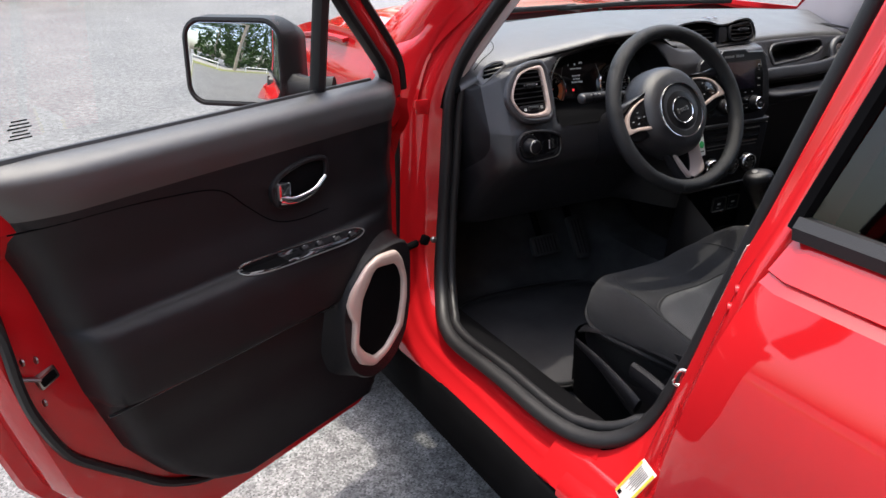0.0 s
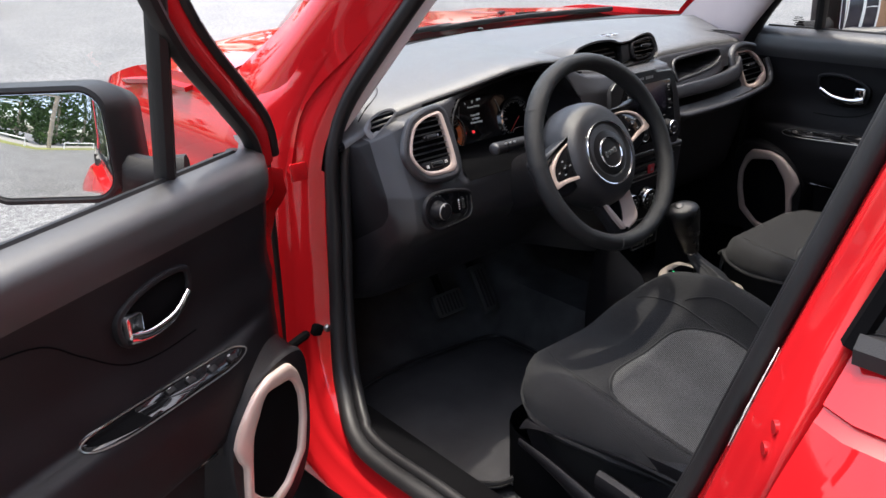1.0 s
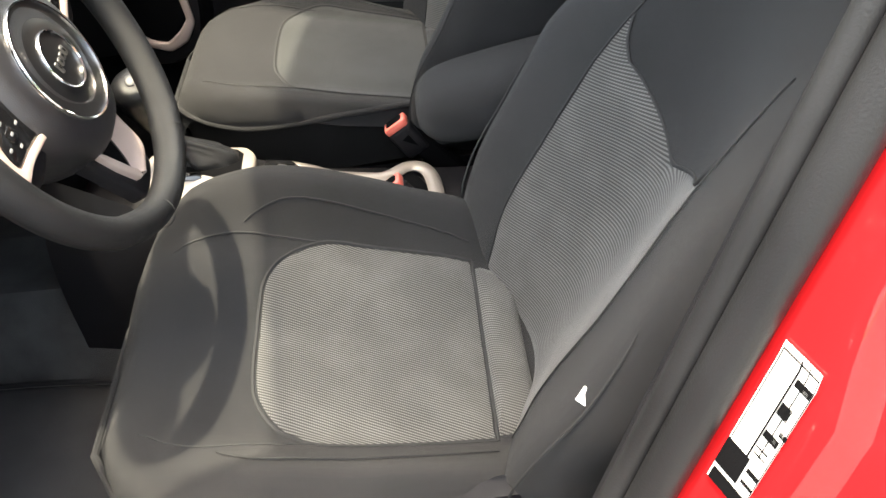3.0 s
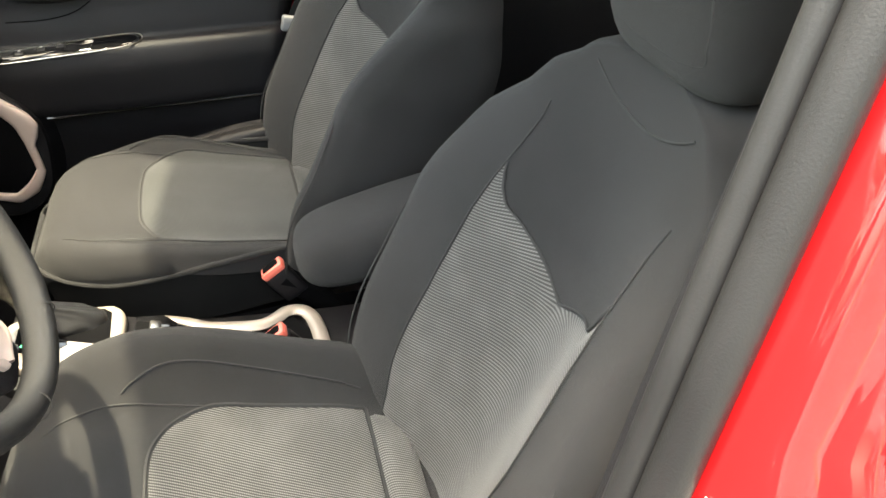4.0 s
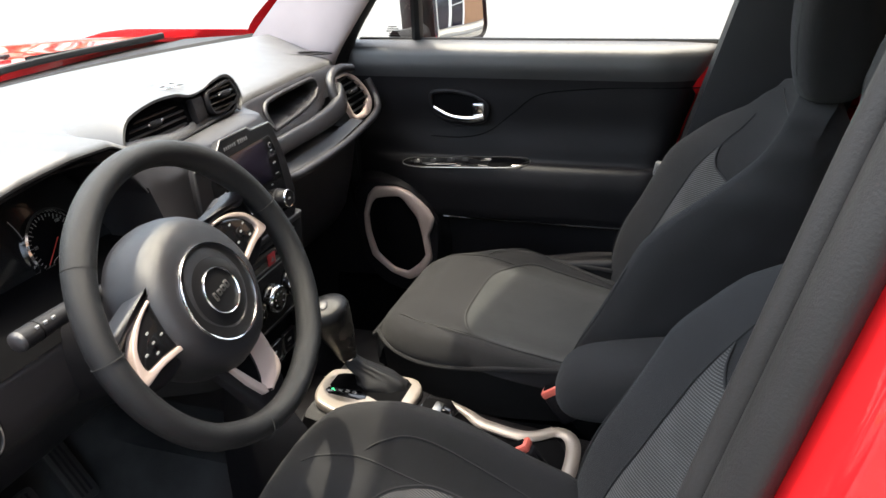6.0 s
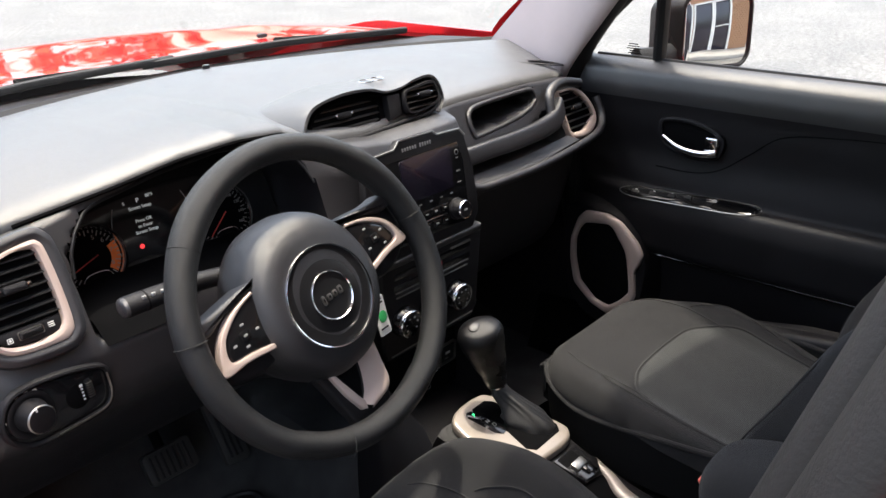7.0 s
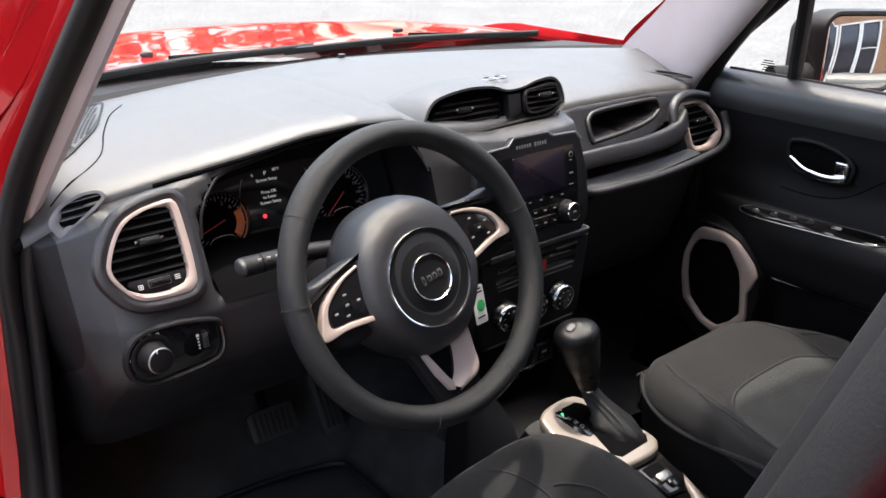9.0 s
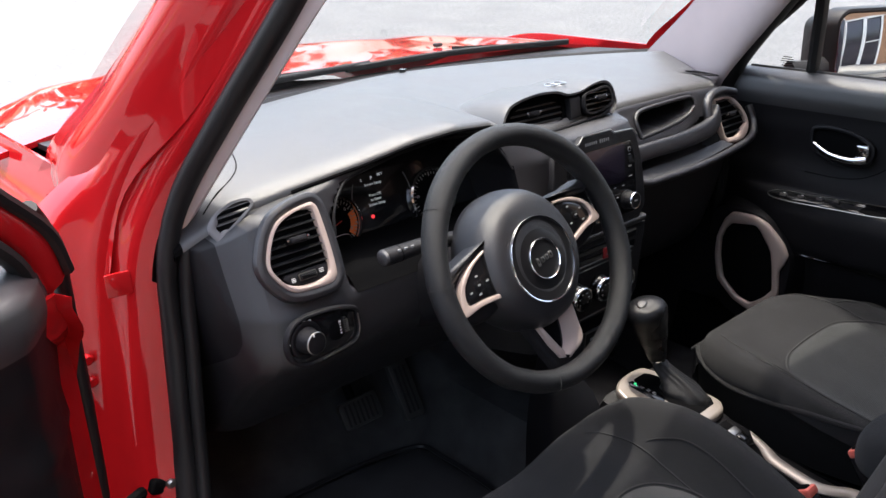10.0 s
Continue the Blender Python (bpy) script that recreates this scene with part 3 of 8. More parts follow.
    for z in [0.37, 0.42, 0.5, 0.6, 0.7, 0.78, 0.84, 0.88, 0.898, 0.905, 0.909, 0.913, 0.918, 0.93, 0.95, 0.956]:
        y0 = lerp(z, [(0.37, -0.545), (0.6, -0.585), (0.8, -0.625), (0.90, -0.648), (0.96, -0.652)])
        row = []
        for u in np.linspace(0, 1, 22):
            row.append((-side_x(z) + (0.008 if 0.9 < z < 0.912 else 0) + (0.014 * (1 - min(1, u * 30))), y0 + (-1.40 - y0) * u, z))
        rows.append(row)
    rd = part("rear_door", thicken(grid_bm(rows), 0.012), RED, car, "red rear door with a crease under the window", flip, 30)
    rows = [[(-side_x(0.955) - 0.006 + dx, y, z) for dx, z in ((0.012, 0.952), (-0.002, 0.955), (-0.004, 0.972), (0.006, 0.985), (0.02, 0.985))] for y in (-0.66, -0.68, -0.9, -1.2, -1.5, -1.9)]
    part("waist_strip", thicken(grid_bm(rows), 0.004), RUBBER, rd, "matt black window waist strip", flip)
    part("window_pane", patch([[(-0.755, -0.66, 0.97), (-0.755, -1.1, 0.98), (-0.75, -1.5, 0.985)], [(-0.685, -0.755, 1.28), (-0.69, -1.1, 1.3), (-0.69, -1.5, 1.3)], [(-0.625, -0.84, 1.55), (-0.63, -1.1, 1.57), (-0.63, -1.5, 1.56)]], 10, 8), TINT, rd, "dark tinted rear door glass", flip)
    part("window_frame", rods([(-0.755, -0.652, 0.965), (-0.69, -0.745, 1.28), (-0.63, -0.83, 1.56)], 0.012, 6), DARK, rd, "", flip)
    part("door_trim", patch([[(-0.66, -0.72, 0.34), (-0.66, -1.0, 0.34), (-0.66, -1.3, 0.36)], [(-0.64, -0.76, 0.66), (-0.64, -1.0, 0.66), (-0.64, -1.3, 0.68)], [(-0.68, -0.8, 0.98), (-0.68, -1.0, 0.98), (-0.68, -1.4, 0.99)], [(-0.745, -0.8, 1.0), (-0.745, -1.0, 1.0), (-0.745, -1.4, 1.0)]], 10, 14), PLASTIC, rd, "black plastic rear door trim", flip)
    part("inner_handle", rods(smooth([(-0.648, -0.88, 0.908), (-0.640, -0.905, 0.906), (-0.644, -0.935, 0.916)], 10), 0.007, 10, flat=0.8), CHROME, rd, "chrome inner door handle", flip)
    part("rear_side_window", patch([[(-0.745, -1.55, 0.985), (-0.73, -2.3, 1.0)], [(-0.63, -1.55, 1.56), (-0.63, -2.2, 1.55)]], 6, 6), TINT, car, "dark tinted rear side window", flip)
    part("roof_rail", rods(smooth([(-0.60, -0.02, 1.585), (-0.595, -0.3, 1.625), (-0.595, -1.2, 1.64), (-0.60, -2.3, 1.60)], 20), 0.02, 8), RED, car, "red roof edge", flip)

# bonnet, cowl, windscreen, roof, tail
rows = []
for y in np.linspace(0.86, 1.70, 20):
    row = []
    for x in np.linspace(-0.80, 0.80, 25):
        z = 1.078 - 0.010 * ramp01(y, 0.86, 1.25) - 0.14 * ramp01(y, 1.28, 1.75) ** 1.5 - (0.035 + 0.05 * ramp01(y, 1.0, 1.6)) * abs(x / 0.8) ** 3
        z += 0.014 * ramp01(abs(x), 0.50, 0.56) * (1 - ramp01(abs(x), 0.56, 0.72))
        row.append((x * (1 - 0.22 * ramp01(y, 1.15, 1.62) ** 1.5), y - 0.10 * (x / 0.8) ** 2, z))
    rows.append(row)
bonnet = part("bonnet", thicken(grid_bm(rows), 0.01), RED, car, "glossy red bonnet with a shallow crease")
for x, y in ((-0.30, 0.93), (0.33, 0.95)):
    part("washer_nozzle", rbox((0.024, 0.016, 0.010), 0.004, (x, y, 1.080)), RUBBER, bonnet, "black washer nozzle")
rows = []
for x in np.linspace(-0.73, 0.73, 21):
    k = 0.40 * x * x
    rows.append([(x, 0.765 - k, 1.045), (x, 0.785 - k, 1.062), (x, 0.80 - k, 1.058), (x, 0.86 - k * 0.6, 1.050), (x, 0.90 - k * 0.45, 1.045)])
part("cowl", thicken(grid_bm(rows), 0.01), RUBBER, car, "black plastic cowl under the windscreen")
rows = []
for v in np.linspace(0, 1, 12):
    row = []
    for u in np.linspace(-1, 1, 17):
        x = u * (0.80 - 0.19 * v)
        row.append((x, 0.80 - 0.40 * x * x * (1 - 0.4 * v) - 0.83 * v + 0.05 * v * (1 - v), 1.058 + 0.55 * v + 0.03 * v * (1 - v) * 4 * 0.3))
    rows.append(row)
part("windscreen", grid_bm(rows), GLASS, car, "clear windscreen")
for x0, x1, y0, y1 in ((-0.62, 0.02, 0.70, 0.835), (-0.05, 0.58, 0.83, 0.72)):
    w = part("wiper", rods(smooth([(x0, y0, 1.078), ((x0 + x1) / 2, (y0 + y1) / 2 + 0.03, 1.083), (x1, y1, 1.082)], 12), 0.006, 8, flat=1.3), RUBBER, car, "black wiper blade")
    part("wiper_arm", rods([(x1, y1 + 0.03, 1.075), ((x0 + x1) / 2, (y0 + y1) / 2 + 0.045, 1.090)], 0.005, 8), DARK, w)


def roof_z(x, y):
    return 1.605 + 0.045 * math.sin(math.pi * min(1, max(0, (0.15 - y) / 2.6))) + 0.012 * math.cos(x * 5) - 0.02 * abs(x / 0.6) ** 4


rows = []
for y in np.linspace(0.0, -2.35, 24):
    rows.append([(x, y - 0.06 * (x / 0.6) ** 2 * ramp01(y, -0.4, 0.0), roof_z(x, y)) for x in np.linspace(-0.61, 0.61, 17)])
part("roof", thicken(grid_bm(rows), 0.035), RED, car, "red roof panel")
rows = [[(x * 0.97, y, roof_z(x, y) - 0.045) for x in np.linspace(-0.61, 0.61, 13)] for y in np.linspace(-0.06, -2.30, 14)]
part("headliner", thicken(grid_bm(rows), 0.006), PILLAR, car, "pale grey cloth headliner")
part("tailgate", patch([[(-0.80, -2.56, 0.45), (0, -2.62, 0.45), (0.80, -2.56, 0.45)], [(-0.82, -2.60, 0.7), (0, -2.66, 0.7), (0.82, -2.60, 0.7)], [(-0.74, -2.56, 0.97), (0, -2.62, 0.97), (0.74, -2.56, 0.97)]], 14, 8), RED, car, "red tailgate")
part("rear_window", patch([[(-0.73, -2.56, 0.97), (0, -2.62, 0.97), (0.73, -2.56, 0.97)], [(-0.60, -2.36, 1.6), (0, -2.38, 1.63), (0.60, -2.36, 1.6)]], 10, 6), TINT, car, "dark tinted rear window")
for y, s, w in ((1.66, 1, 0.80), (-2.60, -1, 1.0)):
    part("bumper", patch([[(-0.78 * w, y - 0.10 * s, 0.26), (0, y + 0.05 * s, 0.26), (0.78 * w, y - 0.10 * s, 0.26)], [(-0.80 * w, y - 0.08 * s, 0.5), (0, y + 0.08 * s, 0.5), (0.80 * w, y - 0.08 * s, 0.5)], [(-0.76 * w, y - 0.06 * s, 0.72), (0, y + 0.04 * s, 0.72), (0.76 * w, y - 0.06 * s, 0.72)]], 16, 8), RUBBER, car, "black plastic bumper")
part("grille", patch([[(-0.60, 1.60, 0.70), (0, 1.70, 0.70), (0.60, 1.60, 0.70)], [(-0.58, 1.57, 0.89), (0, 1.67, 0.92), (0.58, 1.57, 0.89)]], 14, 6), DARK, car, "dark front grille")

# cabin floor, tunnel, bulkhead
rows = []
for y in np.linspace(0.95, -2.4, 40):
    z0 = 0.30 + 0.35 * ramp01(y, 0.48, 0.95) + 0.12 * ramp01(-y, 0.62, 0.75)
    rows.append([(x, y, z0 + 0.14 * (ramp01(x, -0.16, -0.08) - ramp01(x, 0.08, 0.16))) for x in np.linspace(-0.70, 0.70, 41)])
part("floor_carpet", thicken(grid_bm(rows), 0.02), CARPET, car, "black cabin floor carpet")
part("footwell_wall", patch([[(-0.78, 0.78, 0.28), (0, 0.80, 0.28), (0.78, 0.78, 0.28)], [(-0.80, 0.76, 0.75), (0, 0.80, 0.75), (0.80, 0.76, 0.75)], [(-0.80, 0.52, 1.03), (0, 0.77, 1.045), (0.80, 0.52, 1.03)]], 12, 10), CARPET, car, "dark footwell wall")
for flip in (False, True):
    part("kick_panel", patch([[(-0.70, 0.78, 0.28), (-0.715, 0.36, 0.28), (-0.71, 0.22, 0.28)], [(-0.70, 0.78, 0.6), (-0.725, 0.36, 0.6), (-0.74, 0.335, 0.6)], [(-0.72, 0.7, 1.0), (-0.715, 0.36, 0.99), (-0.72, 0.335, 0.99)]], 10, 10), PLASTIC, car, "black plastic kick panel", flip)

# ---- front doors ----
def panel_depth(a, z):
    """How far the trim stands inwards of the hinge line, by the way from the hinge and the height."""
    d = table(z, [(0.33, 0.125), (0.50, 0.150), (0.62, 0.170), (0.634, 0.172), (0.640, 0.192), (0.655, 0.198), (0.74, 0.205), (0.772, 0.198), (0.785, 0.170), (0.86, 0.158), (0.95, 0.168), (1.0, 0.182), (1.03, 0.178), (1.045, 0.155), (1.048, 0.12)])
    if z > 0.60:
        arm = ramp01(a, 0.10, 0.30) * (1 - 0.25 * ramp01(a, 0.55, 0.85))
        base = table(z, [(0.6, 0.165), (0.8, 0.160), (0.95, 0.168)])
        if z < 0.80:
            d = base + (d - base) * arm
    d -= 0.03 * ramp01(a, 0.80, 0.95)
    d -= 0.045 * (1 - ramp01(a, 0.04, 0.13))
    return d


def pane_x(z):
    """The window's plane: depth inwards of the hinge line."""
    return 0.115 + (z - 1.04) * 0.22


def build_door(name, label, flip):
    door = thing(name, label, "car door", "front doors", at=(HINGE.x * (-1 if flip else 1), HINGE.y, 0))

    def at(a, i, z):
        return Vector((HINGE.x + i, HINGE.y - a, z))

    def on_trim(a, z, c=0.0):
        return at(a, panel_depth(a, z) + c, z)

    a0 = [(0.33, 0.14), (0.42, 0.085), (0.6, 0.032), (0.9, 0.018), (1.05, 0.030)]
    a1 = [(0.33, 0.54), (0.36, 0.61), (0.42, 0.685), (0.514, 0.755), (0.65, 0.805), (0.776, 0.838), (0.887, 0.87), (0.96, 0.90), (1.05, 0.96)]
    zs = sorted(set([0.33, 0.345, 0.632, 0.637, 0.642, 0.648, 0.765, 0.775, 0.783, 0.79, 1.005, 1.02, 1.03, 1.038, 1.044, 1.047] + list(np.round(np.linspace(0.36, 0.99, 34), 3))))
    rows = []
    for z in zs:
        s, e = lerp(z, a0), lerp(z, a1)
        row = [at(s - 0.004, 0.06, z)]
        row += [on_trim(s + (e - s) * u, z, -0.03 * (1 - min(1, u * 25)) - 0.025 * max(0, (u - 0.965) / 0.035) ** 2) for u in np.linspace(0, 1, 46)]
        row += [at(e + 0.008, 0.075, z)]
        rows.append(row)
    rows = [[Vector((p.x - 0.05, p.y, p.z - 0.002)) for p in rows[0]]] + rows
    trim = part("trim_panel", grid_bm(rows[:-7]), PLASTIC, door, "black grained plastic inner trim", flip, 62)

    part("top_roll", grid_bm(rows[-8:]), DOORTOP, trim, "satin black padded door top, sky highlight in its colour", flip, 62)

    if flip:
        part("edge_weatherstrip", rods([at(lerp(z, a1) + 0.032, 0.108, z) for z in np.linspace(0.36, 0.985, 26)], 0.032, 12, flat=0.7), DARK, trim, "black rubber strip along the door edge", flip)
    # padded upper insert and its stitched edge
    def seam_tube(pts, r=0.0022, n=40, lift=0.0005):
        return rods([on_trim(a, z, lift) for a, z in smooth(pts, n)], r, 6)
    part("trim_joint", seam_tube([(0.90, 0.955), (0.78, 0.957), (0.66, 0.95), (0.56, 0.935), (0.50, 0.89), (0.44, 0.845), (0.38, 0.83), (0.30, 0.83)], 0.0013, lift=-0.0002), DARK, trim, "", flip)
    part("trim_crease", seam_tube([(0.82, 0.637), (0.6, 0.637), (0.40, 0.637), (0.33, 0.64)], 0.003), GLOSSY, trim, "", flip)
    # handle in its bowl
    fr = plane_frame(on_trim(0.374, 0.905), (0, 1, 0), (0.02, 0, 1))
    if fr(0, 0, 1).x < fr(0, 0, 0).x:
        fr = plane_frame(on_trim(0.374, 0.905), (0, -1, 0), (0.02, 0, 1))
    o = smooth([(-0.074, -0.012), (-0.060, -0.036), (-0.02, -0.042), (0.04, -0.034), (0.066, -0.012), (0.072, 0.018), (0.060, 0.036), (0.01, 0.040), (-0.04, 0.030), (-0.070, 0.012)], 48, True)
    part("handle_surround", band(o, 0.010, 0.010, fr, 0.004), PLASTIC, trim, "", flip)
    # flat plate, near-black in place of the bowl's depth and shade
    part("handle_bowl", slab(inset([tuple(p) for p in o], 0.007), 0.004, lambda a, b, c=0: fr(a, b, c), 0.001), DARK, trim, "near-black plate for the shade behind the handle", flip)
    lever = smooth([(0.060, -0.020, 0.012), (0.045, -0.024, 0.016), (0.02, -0.026, 0.018), (-0.02, -0.020, 0.018), (-0.058, -0.004, 0.010)], 20) * np.array([FLIPA[0], 1, 1])
    part("handle", rods([fr(*p) for p in lever], 0.0080, 10, flat=1.1, taper=[1.15 - 0.5 * i / 19 for i in range(20)]), CHROME, trim, "chrome inner door handle", flip)
    part("lock_knob", slab([(p[0] + 0.050 * FLIPA[0], p[1] - 0.006) for p in rounded(0.030, 0.034, 0.006)], 0.018, fr, 0.005), CHROME, trim, "chrome door lock button", flip)
    # switch strip on the armrest
    o2 = smooth([(0.250, 0.779), (0.36, 0.784), (0.47, 0.791), (0.525, 0.792), (0.542, 0.786), (0.525, 0.777), (0.40, 0.770), (0.252, 0.765)], 48, True)
    strip = part("switch_strip", pillow(o2, lambda a, z, c: on_trim(a, z, 0.004 + c), 0.003, 0.004, 4), GLOSSY, trim, "gloss black window switch strip", flip)
    part("strip_edge", rods([on_trim(a, z, 0.006) for a, z in o2], 0.0012, 5, closed=True), STEEL, strip, "", flip)
    part("pull_cup", pillow(smooth([(0.455, 0.788), (0.515, 0.790), (0.533, 0.785), (0.515, 0.779), (0.45, 0.775), (0.445, 0.781)], 24, True), lambda a, z, c: on_trim(a, z, 0.008 + c), 0.001, 0.002, 3), DARK, strip, "", flip)
    for a in (0.275, 0.315, 0.355, 0.390):
        part("switch", rbox((0.010, 0.016, 0.008), 0.002, on_trim(a, 0.775 + 0.05 * (a - 0.27), 0.007), turn=(0, 35, 0)), PLASTIC, strip, "", flip)
        part("switch_mark", rbox((0.0012, 0.005, 0.0025), 0.0003, on_trim(a, 0.779 + 0.05 * (a - 0.27), 0.0125)), WHITE, strip, "", flip)
    # loudspeaker
    so = [(0.165, 0.712), (0.221, 0.716), (0.256, 0.704), (0.283, 0.681), (0.302, 0.662), (0.314, 0.638), (0.306, 0.610), (0.296, 0.594), (0.302, 0.530), (0.278, 0.488), (0.236, 0.466), (0.190, 0.482), (0.140, 0.525), (0.128, 0.590), (0.129, 0.640), (0.146, 0.690)]
    si = [(0.166, 0.682), (0.227, 0.692), (0.240, 0.682), (0.252, 0.663), (0.262, 0.650), (0.270, 0.636), (0.277, 0.606), (0.280, 0.590), (0.286, 0.540), (0.264, 0.512), (0.234, 0.488), (0.198, 0.496), (0.156, 0.534), (0.143, 0.590), (0.142, 0.637), (0.152, 0.665)]

    def soften(o):
        return [tuple(p) for p in even([q for i in range(len(o)) for q in [tuple(0.72 * o[i][c] + 0.28 * o[i - 1][c] for c in (0, 1)), tuple(0.94 * o[i][c] + 0.03 * o[i - 1][c] + 0.03 * o[(i + 1) % len(o)][c] for c in (0, 1)), tuple(0.72 * o[i][c] + 0.28 * o[(i + 1) % len(o)][c] for c in (0, 1))]], 96, True)]
    so, si = soften(so), soften(si)

    def on_pod(a, z, c=0.0):
        return at(a, 0.208 + 0.03 * (z - 0.58) + c, z)
    big = [tuple(p) for p in smooth([(0.12, 0.716), (0.23, 0.722), (0.282, 0.690), (0.308, 0.655), (0.322, 0.60), (0.308, 0.50), (0.272, 0.452), (0.22, 0.432), (0.16, 0.452), (0.118, 0.51), (0.105, 0.61)], 70, True)]
    base = [(a * 1.0 + (a - 0.2) * 0.25, z + (z - 0.57) * 0.1) for a, z in big]
    podrows = [[on_trim(a, min(1.0, max(0.345, z)), -0.02) for a, z in base], [on_pod(a, z, -0.018) for a, z in big], [on_pod(a, z, -0.006) for a, z in inset(big, -0.0)], [on_pod(0.2 + (a - 0.2) * 0.97, 0.57 + (z - 0.57) * 0.97, 0.0) for a, z in big], [on_pod(0.2 + (a - 0.2) * 0.5, 0.57 + (z - 0.57) * 0.5, 0.0) for a, z in big]]
    pod = part("speaker_pod", grid_bm(podrows, close_u=True, caps=True), PLASTIC, trim, "black moulded loudspeaker pod", flip, 50)
    blend = lambda t: [tuple(p + (q - p) * t for p, q in zip(x, y)) for x, y in zip(so, si)]
    rrows = [[on_pod(*p, c) for p in blend(t)] for t, c in ((0, 0.0), (0, 0.006), (0.10, 0.009), (0.3, 0.0105), (0.8, 0.010), (0.95, 0.008), (1.0, 0.004), (1.0, 0.0))]
    part("speaker_ring", grid_bm(rrows, close_u=True), BEIGE, pod, "champagne loudspeaker ring", flip, 50)
    part("speaker_grille", pillow(si, lambda a, z, c: on_pod(a, z, c), 0.003, -0.001, 5), DARK, pod, "black loudspeaker cloth", flip)

    # painted shell: inner frame, shut face and outer skin
    e1 = [(0.285, 0.70), (0.36, 0.80), (0.45, 0.875), (0.6, 0.92), (0.8, 0.965), (0.93, 1.0), (1.0, 0.985)]
    rows = []
    for z in [0.285, 0.295, 0.33, 0.4, 0.47, 0.55, 0.63, 0.7, 0.78, 0.85, 0.9, 0.907, 0.913, 0.93, 0.955, 0.985, 1.0]:
        e = lerp(z, e1)
        out = HINGE.x * -1 - side_x(z)
        s = 0.14 * (1 - ramp01(z, 0.30, 0.42)) - 0.012 + 0.050 * ramp01(z, 0.90, 0.985)
        mid = max(out + 0.004, 0.065 - 0.03 * ramp01(z, 0.85, 1.0))
        rows.append([at(s + 0.002, mid + 0.012, z), at(s + 0.028, mid + 0.02, z), at(e - 0.09, mid + 0.03, z), at(e - 0.03, mid + 0.022, z), at(e - 0.014, mid - 0.01, z), at(e - 0.012, out + 0.03, z), at(e + 0.012, out + 0.022, z), at(e + 0.018, out + 0.008, z), at(e + 0.01, out, z)]
                    + [at(e + (s - e) * u, out - 0.004 * math.sin(u * math.pi), z) for u in (0.15, 0.35, 0.55, 0.75, 0.95)] + [at(s, out + 0.012, z), at(s, out + 0.04, z)])
    shell = part("door_shell", grid_bm(rows, close_u=True, caps=True), RED, door, "red painted door shell", flip, 35)
    sl = [(0.12, 0.335), (0.4, 0.338), (0.58, 0.350), (0.683, 0.392), (0.755, 0.455), (0.803, 0.499), (0.855, 0.555), (0.891, 0.639), (0.905, 0.70), (0.912, 0.77), (0.926, 0.9), (0.935, 1.0)]
    part("shut_seal", rods([at(a, 0.096 - 0.02 * ramp01(z, 0.8, 1.0), z) for a, z in smooth(sl, 60)], 0.011, 8, flat=0.8), RUBBER, shell, "black rubber door edge seal", flip)
    part("hinge_side_seal", rods([at(a, i, z) for a, i, z in smooth([(0.0, 0.060, 0.42), (-0.018, 0.066, 0.65), (-0.022, 0.070, 0.90), (-0.020, 0.074, 0.97), (-0.014, 0.080, 1.02), (0.004, 0.090, 1.065), (0.03, 0.105, 1.10)], 36)], 0.011, 10), RUBBER, shell, "black rubber seal along the hinge edge", flip)
    part("latch", rbox((0.012, 0.036, 0.026), 0.004, at(0.862, 0.094, 0.70), turn=(18, 0, 8)), STEEL, shell, "steel door latch", flip)
    part("latch_slot", rbox((0.012, 0.028, 0.016), 0.003, at(0.862, 0.0965, 0.70), turn=(18, 0, 8)), DARK, shell, "", flip)
    part("latch_mouth", rods([at(0.874, 0.099, 0.703), at(0.905, 0.094, 0.716)], 0.006, 8, flat=0.6), STEEL, shell, "", flip)
    for z in (0.735, 0.66, 0.74):
        part("screw", lathe([(0.006, 0.0), (0.006, 0.003), (0.002, 0.004)], plane_frame(at(0.872 + (0.02 if z == 0.74 else 0), 0.096, z), (1, 0, 0), (0, 0, 1)), 10), STEEL, shell, "", flip)
    # window frame, dividing bar, panes
    fro = [(0.030, 1.00), (0.060, 1.065), (0.130, 1.135), (0.24, 1.24), (0.335, 1.37), (0.43, 1.49), (0.52, 1.56), (0.68, 1.585), (0.98, 1.575), (1.075, 1.54), (1.07, 1.45), (1.05, 1.25), (1.015, 1.05)]
    fro = smooth(fro, 60)
    part("window_frame", rods([at(a + 0.024, pane_x(z) + 0.010, z - 0.006) for a, z in fro], 0.011, 8, flat=1.3, up=(1, 0, 0)), RUBBER, shell, "black window frame", flip)
    part("frame_seal", rods([at(a - 0.030, pane_x(z) + 0.006, z + 0.012) for a, z in fro], 0.009, 8), RUBBER, shell, "black rubber seal along the window frame", flip)
    part("frame_skin", rods([at(a - 0.006, pane_x(z) - 0.002, z + 0.003) for a, z in fro], 0.025, 10, flat=0.62, up=(1, 0, 0)), RED, shell, "red outer window frame", flip)
    part("dividing_bar", rods([at(0.262, 0.112, 1.03), at(0.275, pane_x(1.15), 1.15), at(0.29, pane_x(1.32), 1.32)], 0.014, 8, flat=1.2, up=(1, 0, 0)), RUBBER, shell, "black bar beside the quarter window", flip)
    bm = bmesh.new()
    vs = [bm.verts.new(at(a + 0.01, pane_x(z), z)) for a, z in fro]
    bm.faces.new(vs)
    part("window_pane", bm, GLASS, shell, "clear door glass", flip)
    ga, gz = (0.205, 1.075) if flip else (0.845, 1.10)
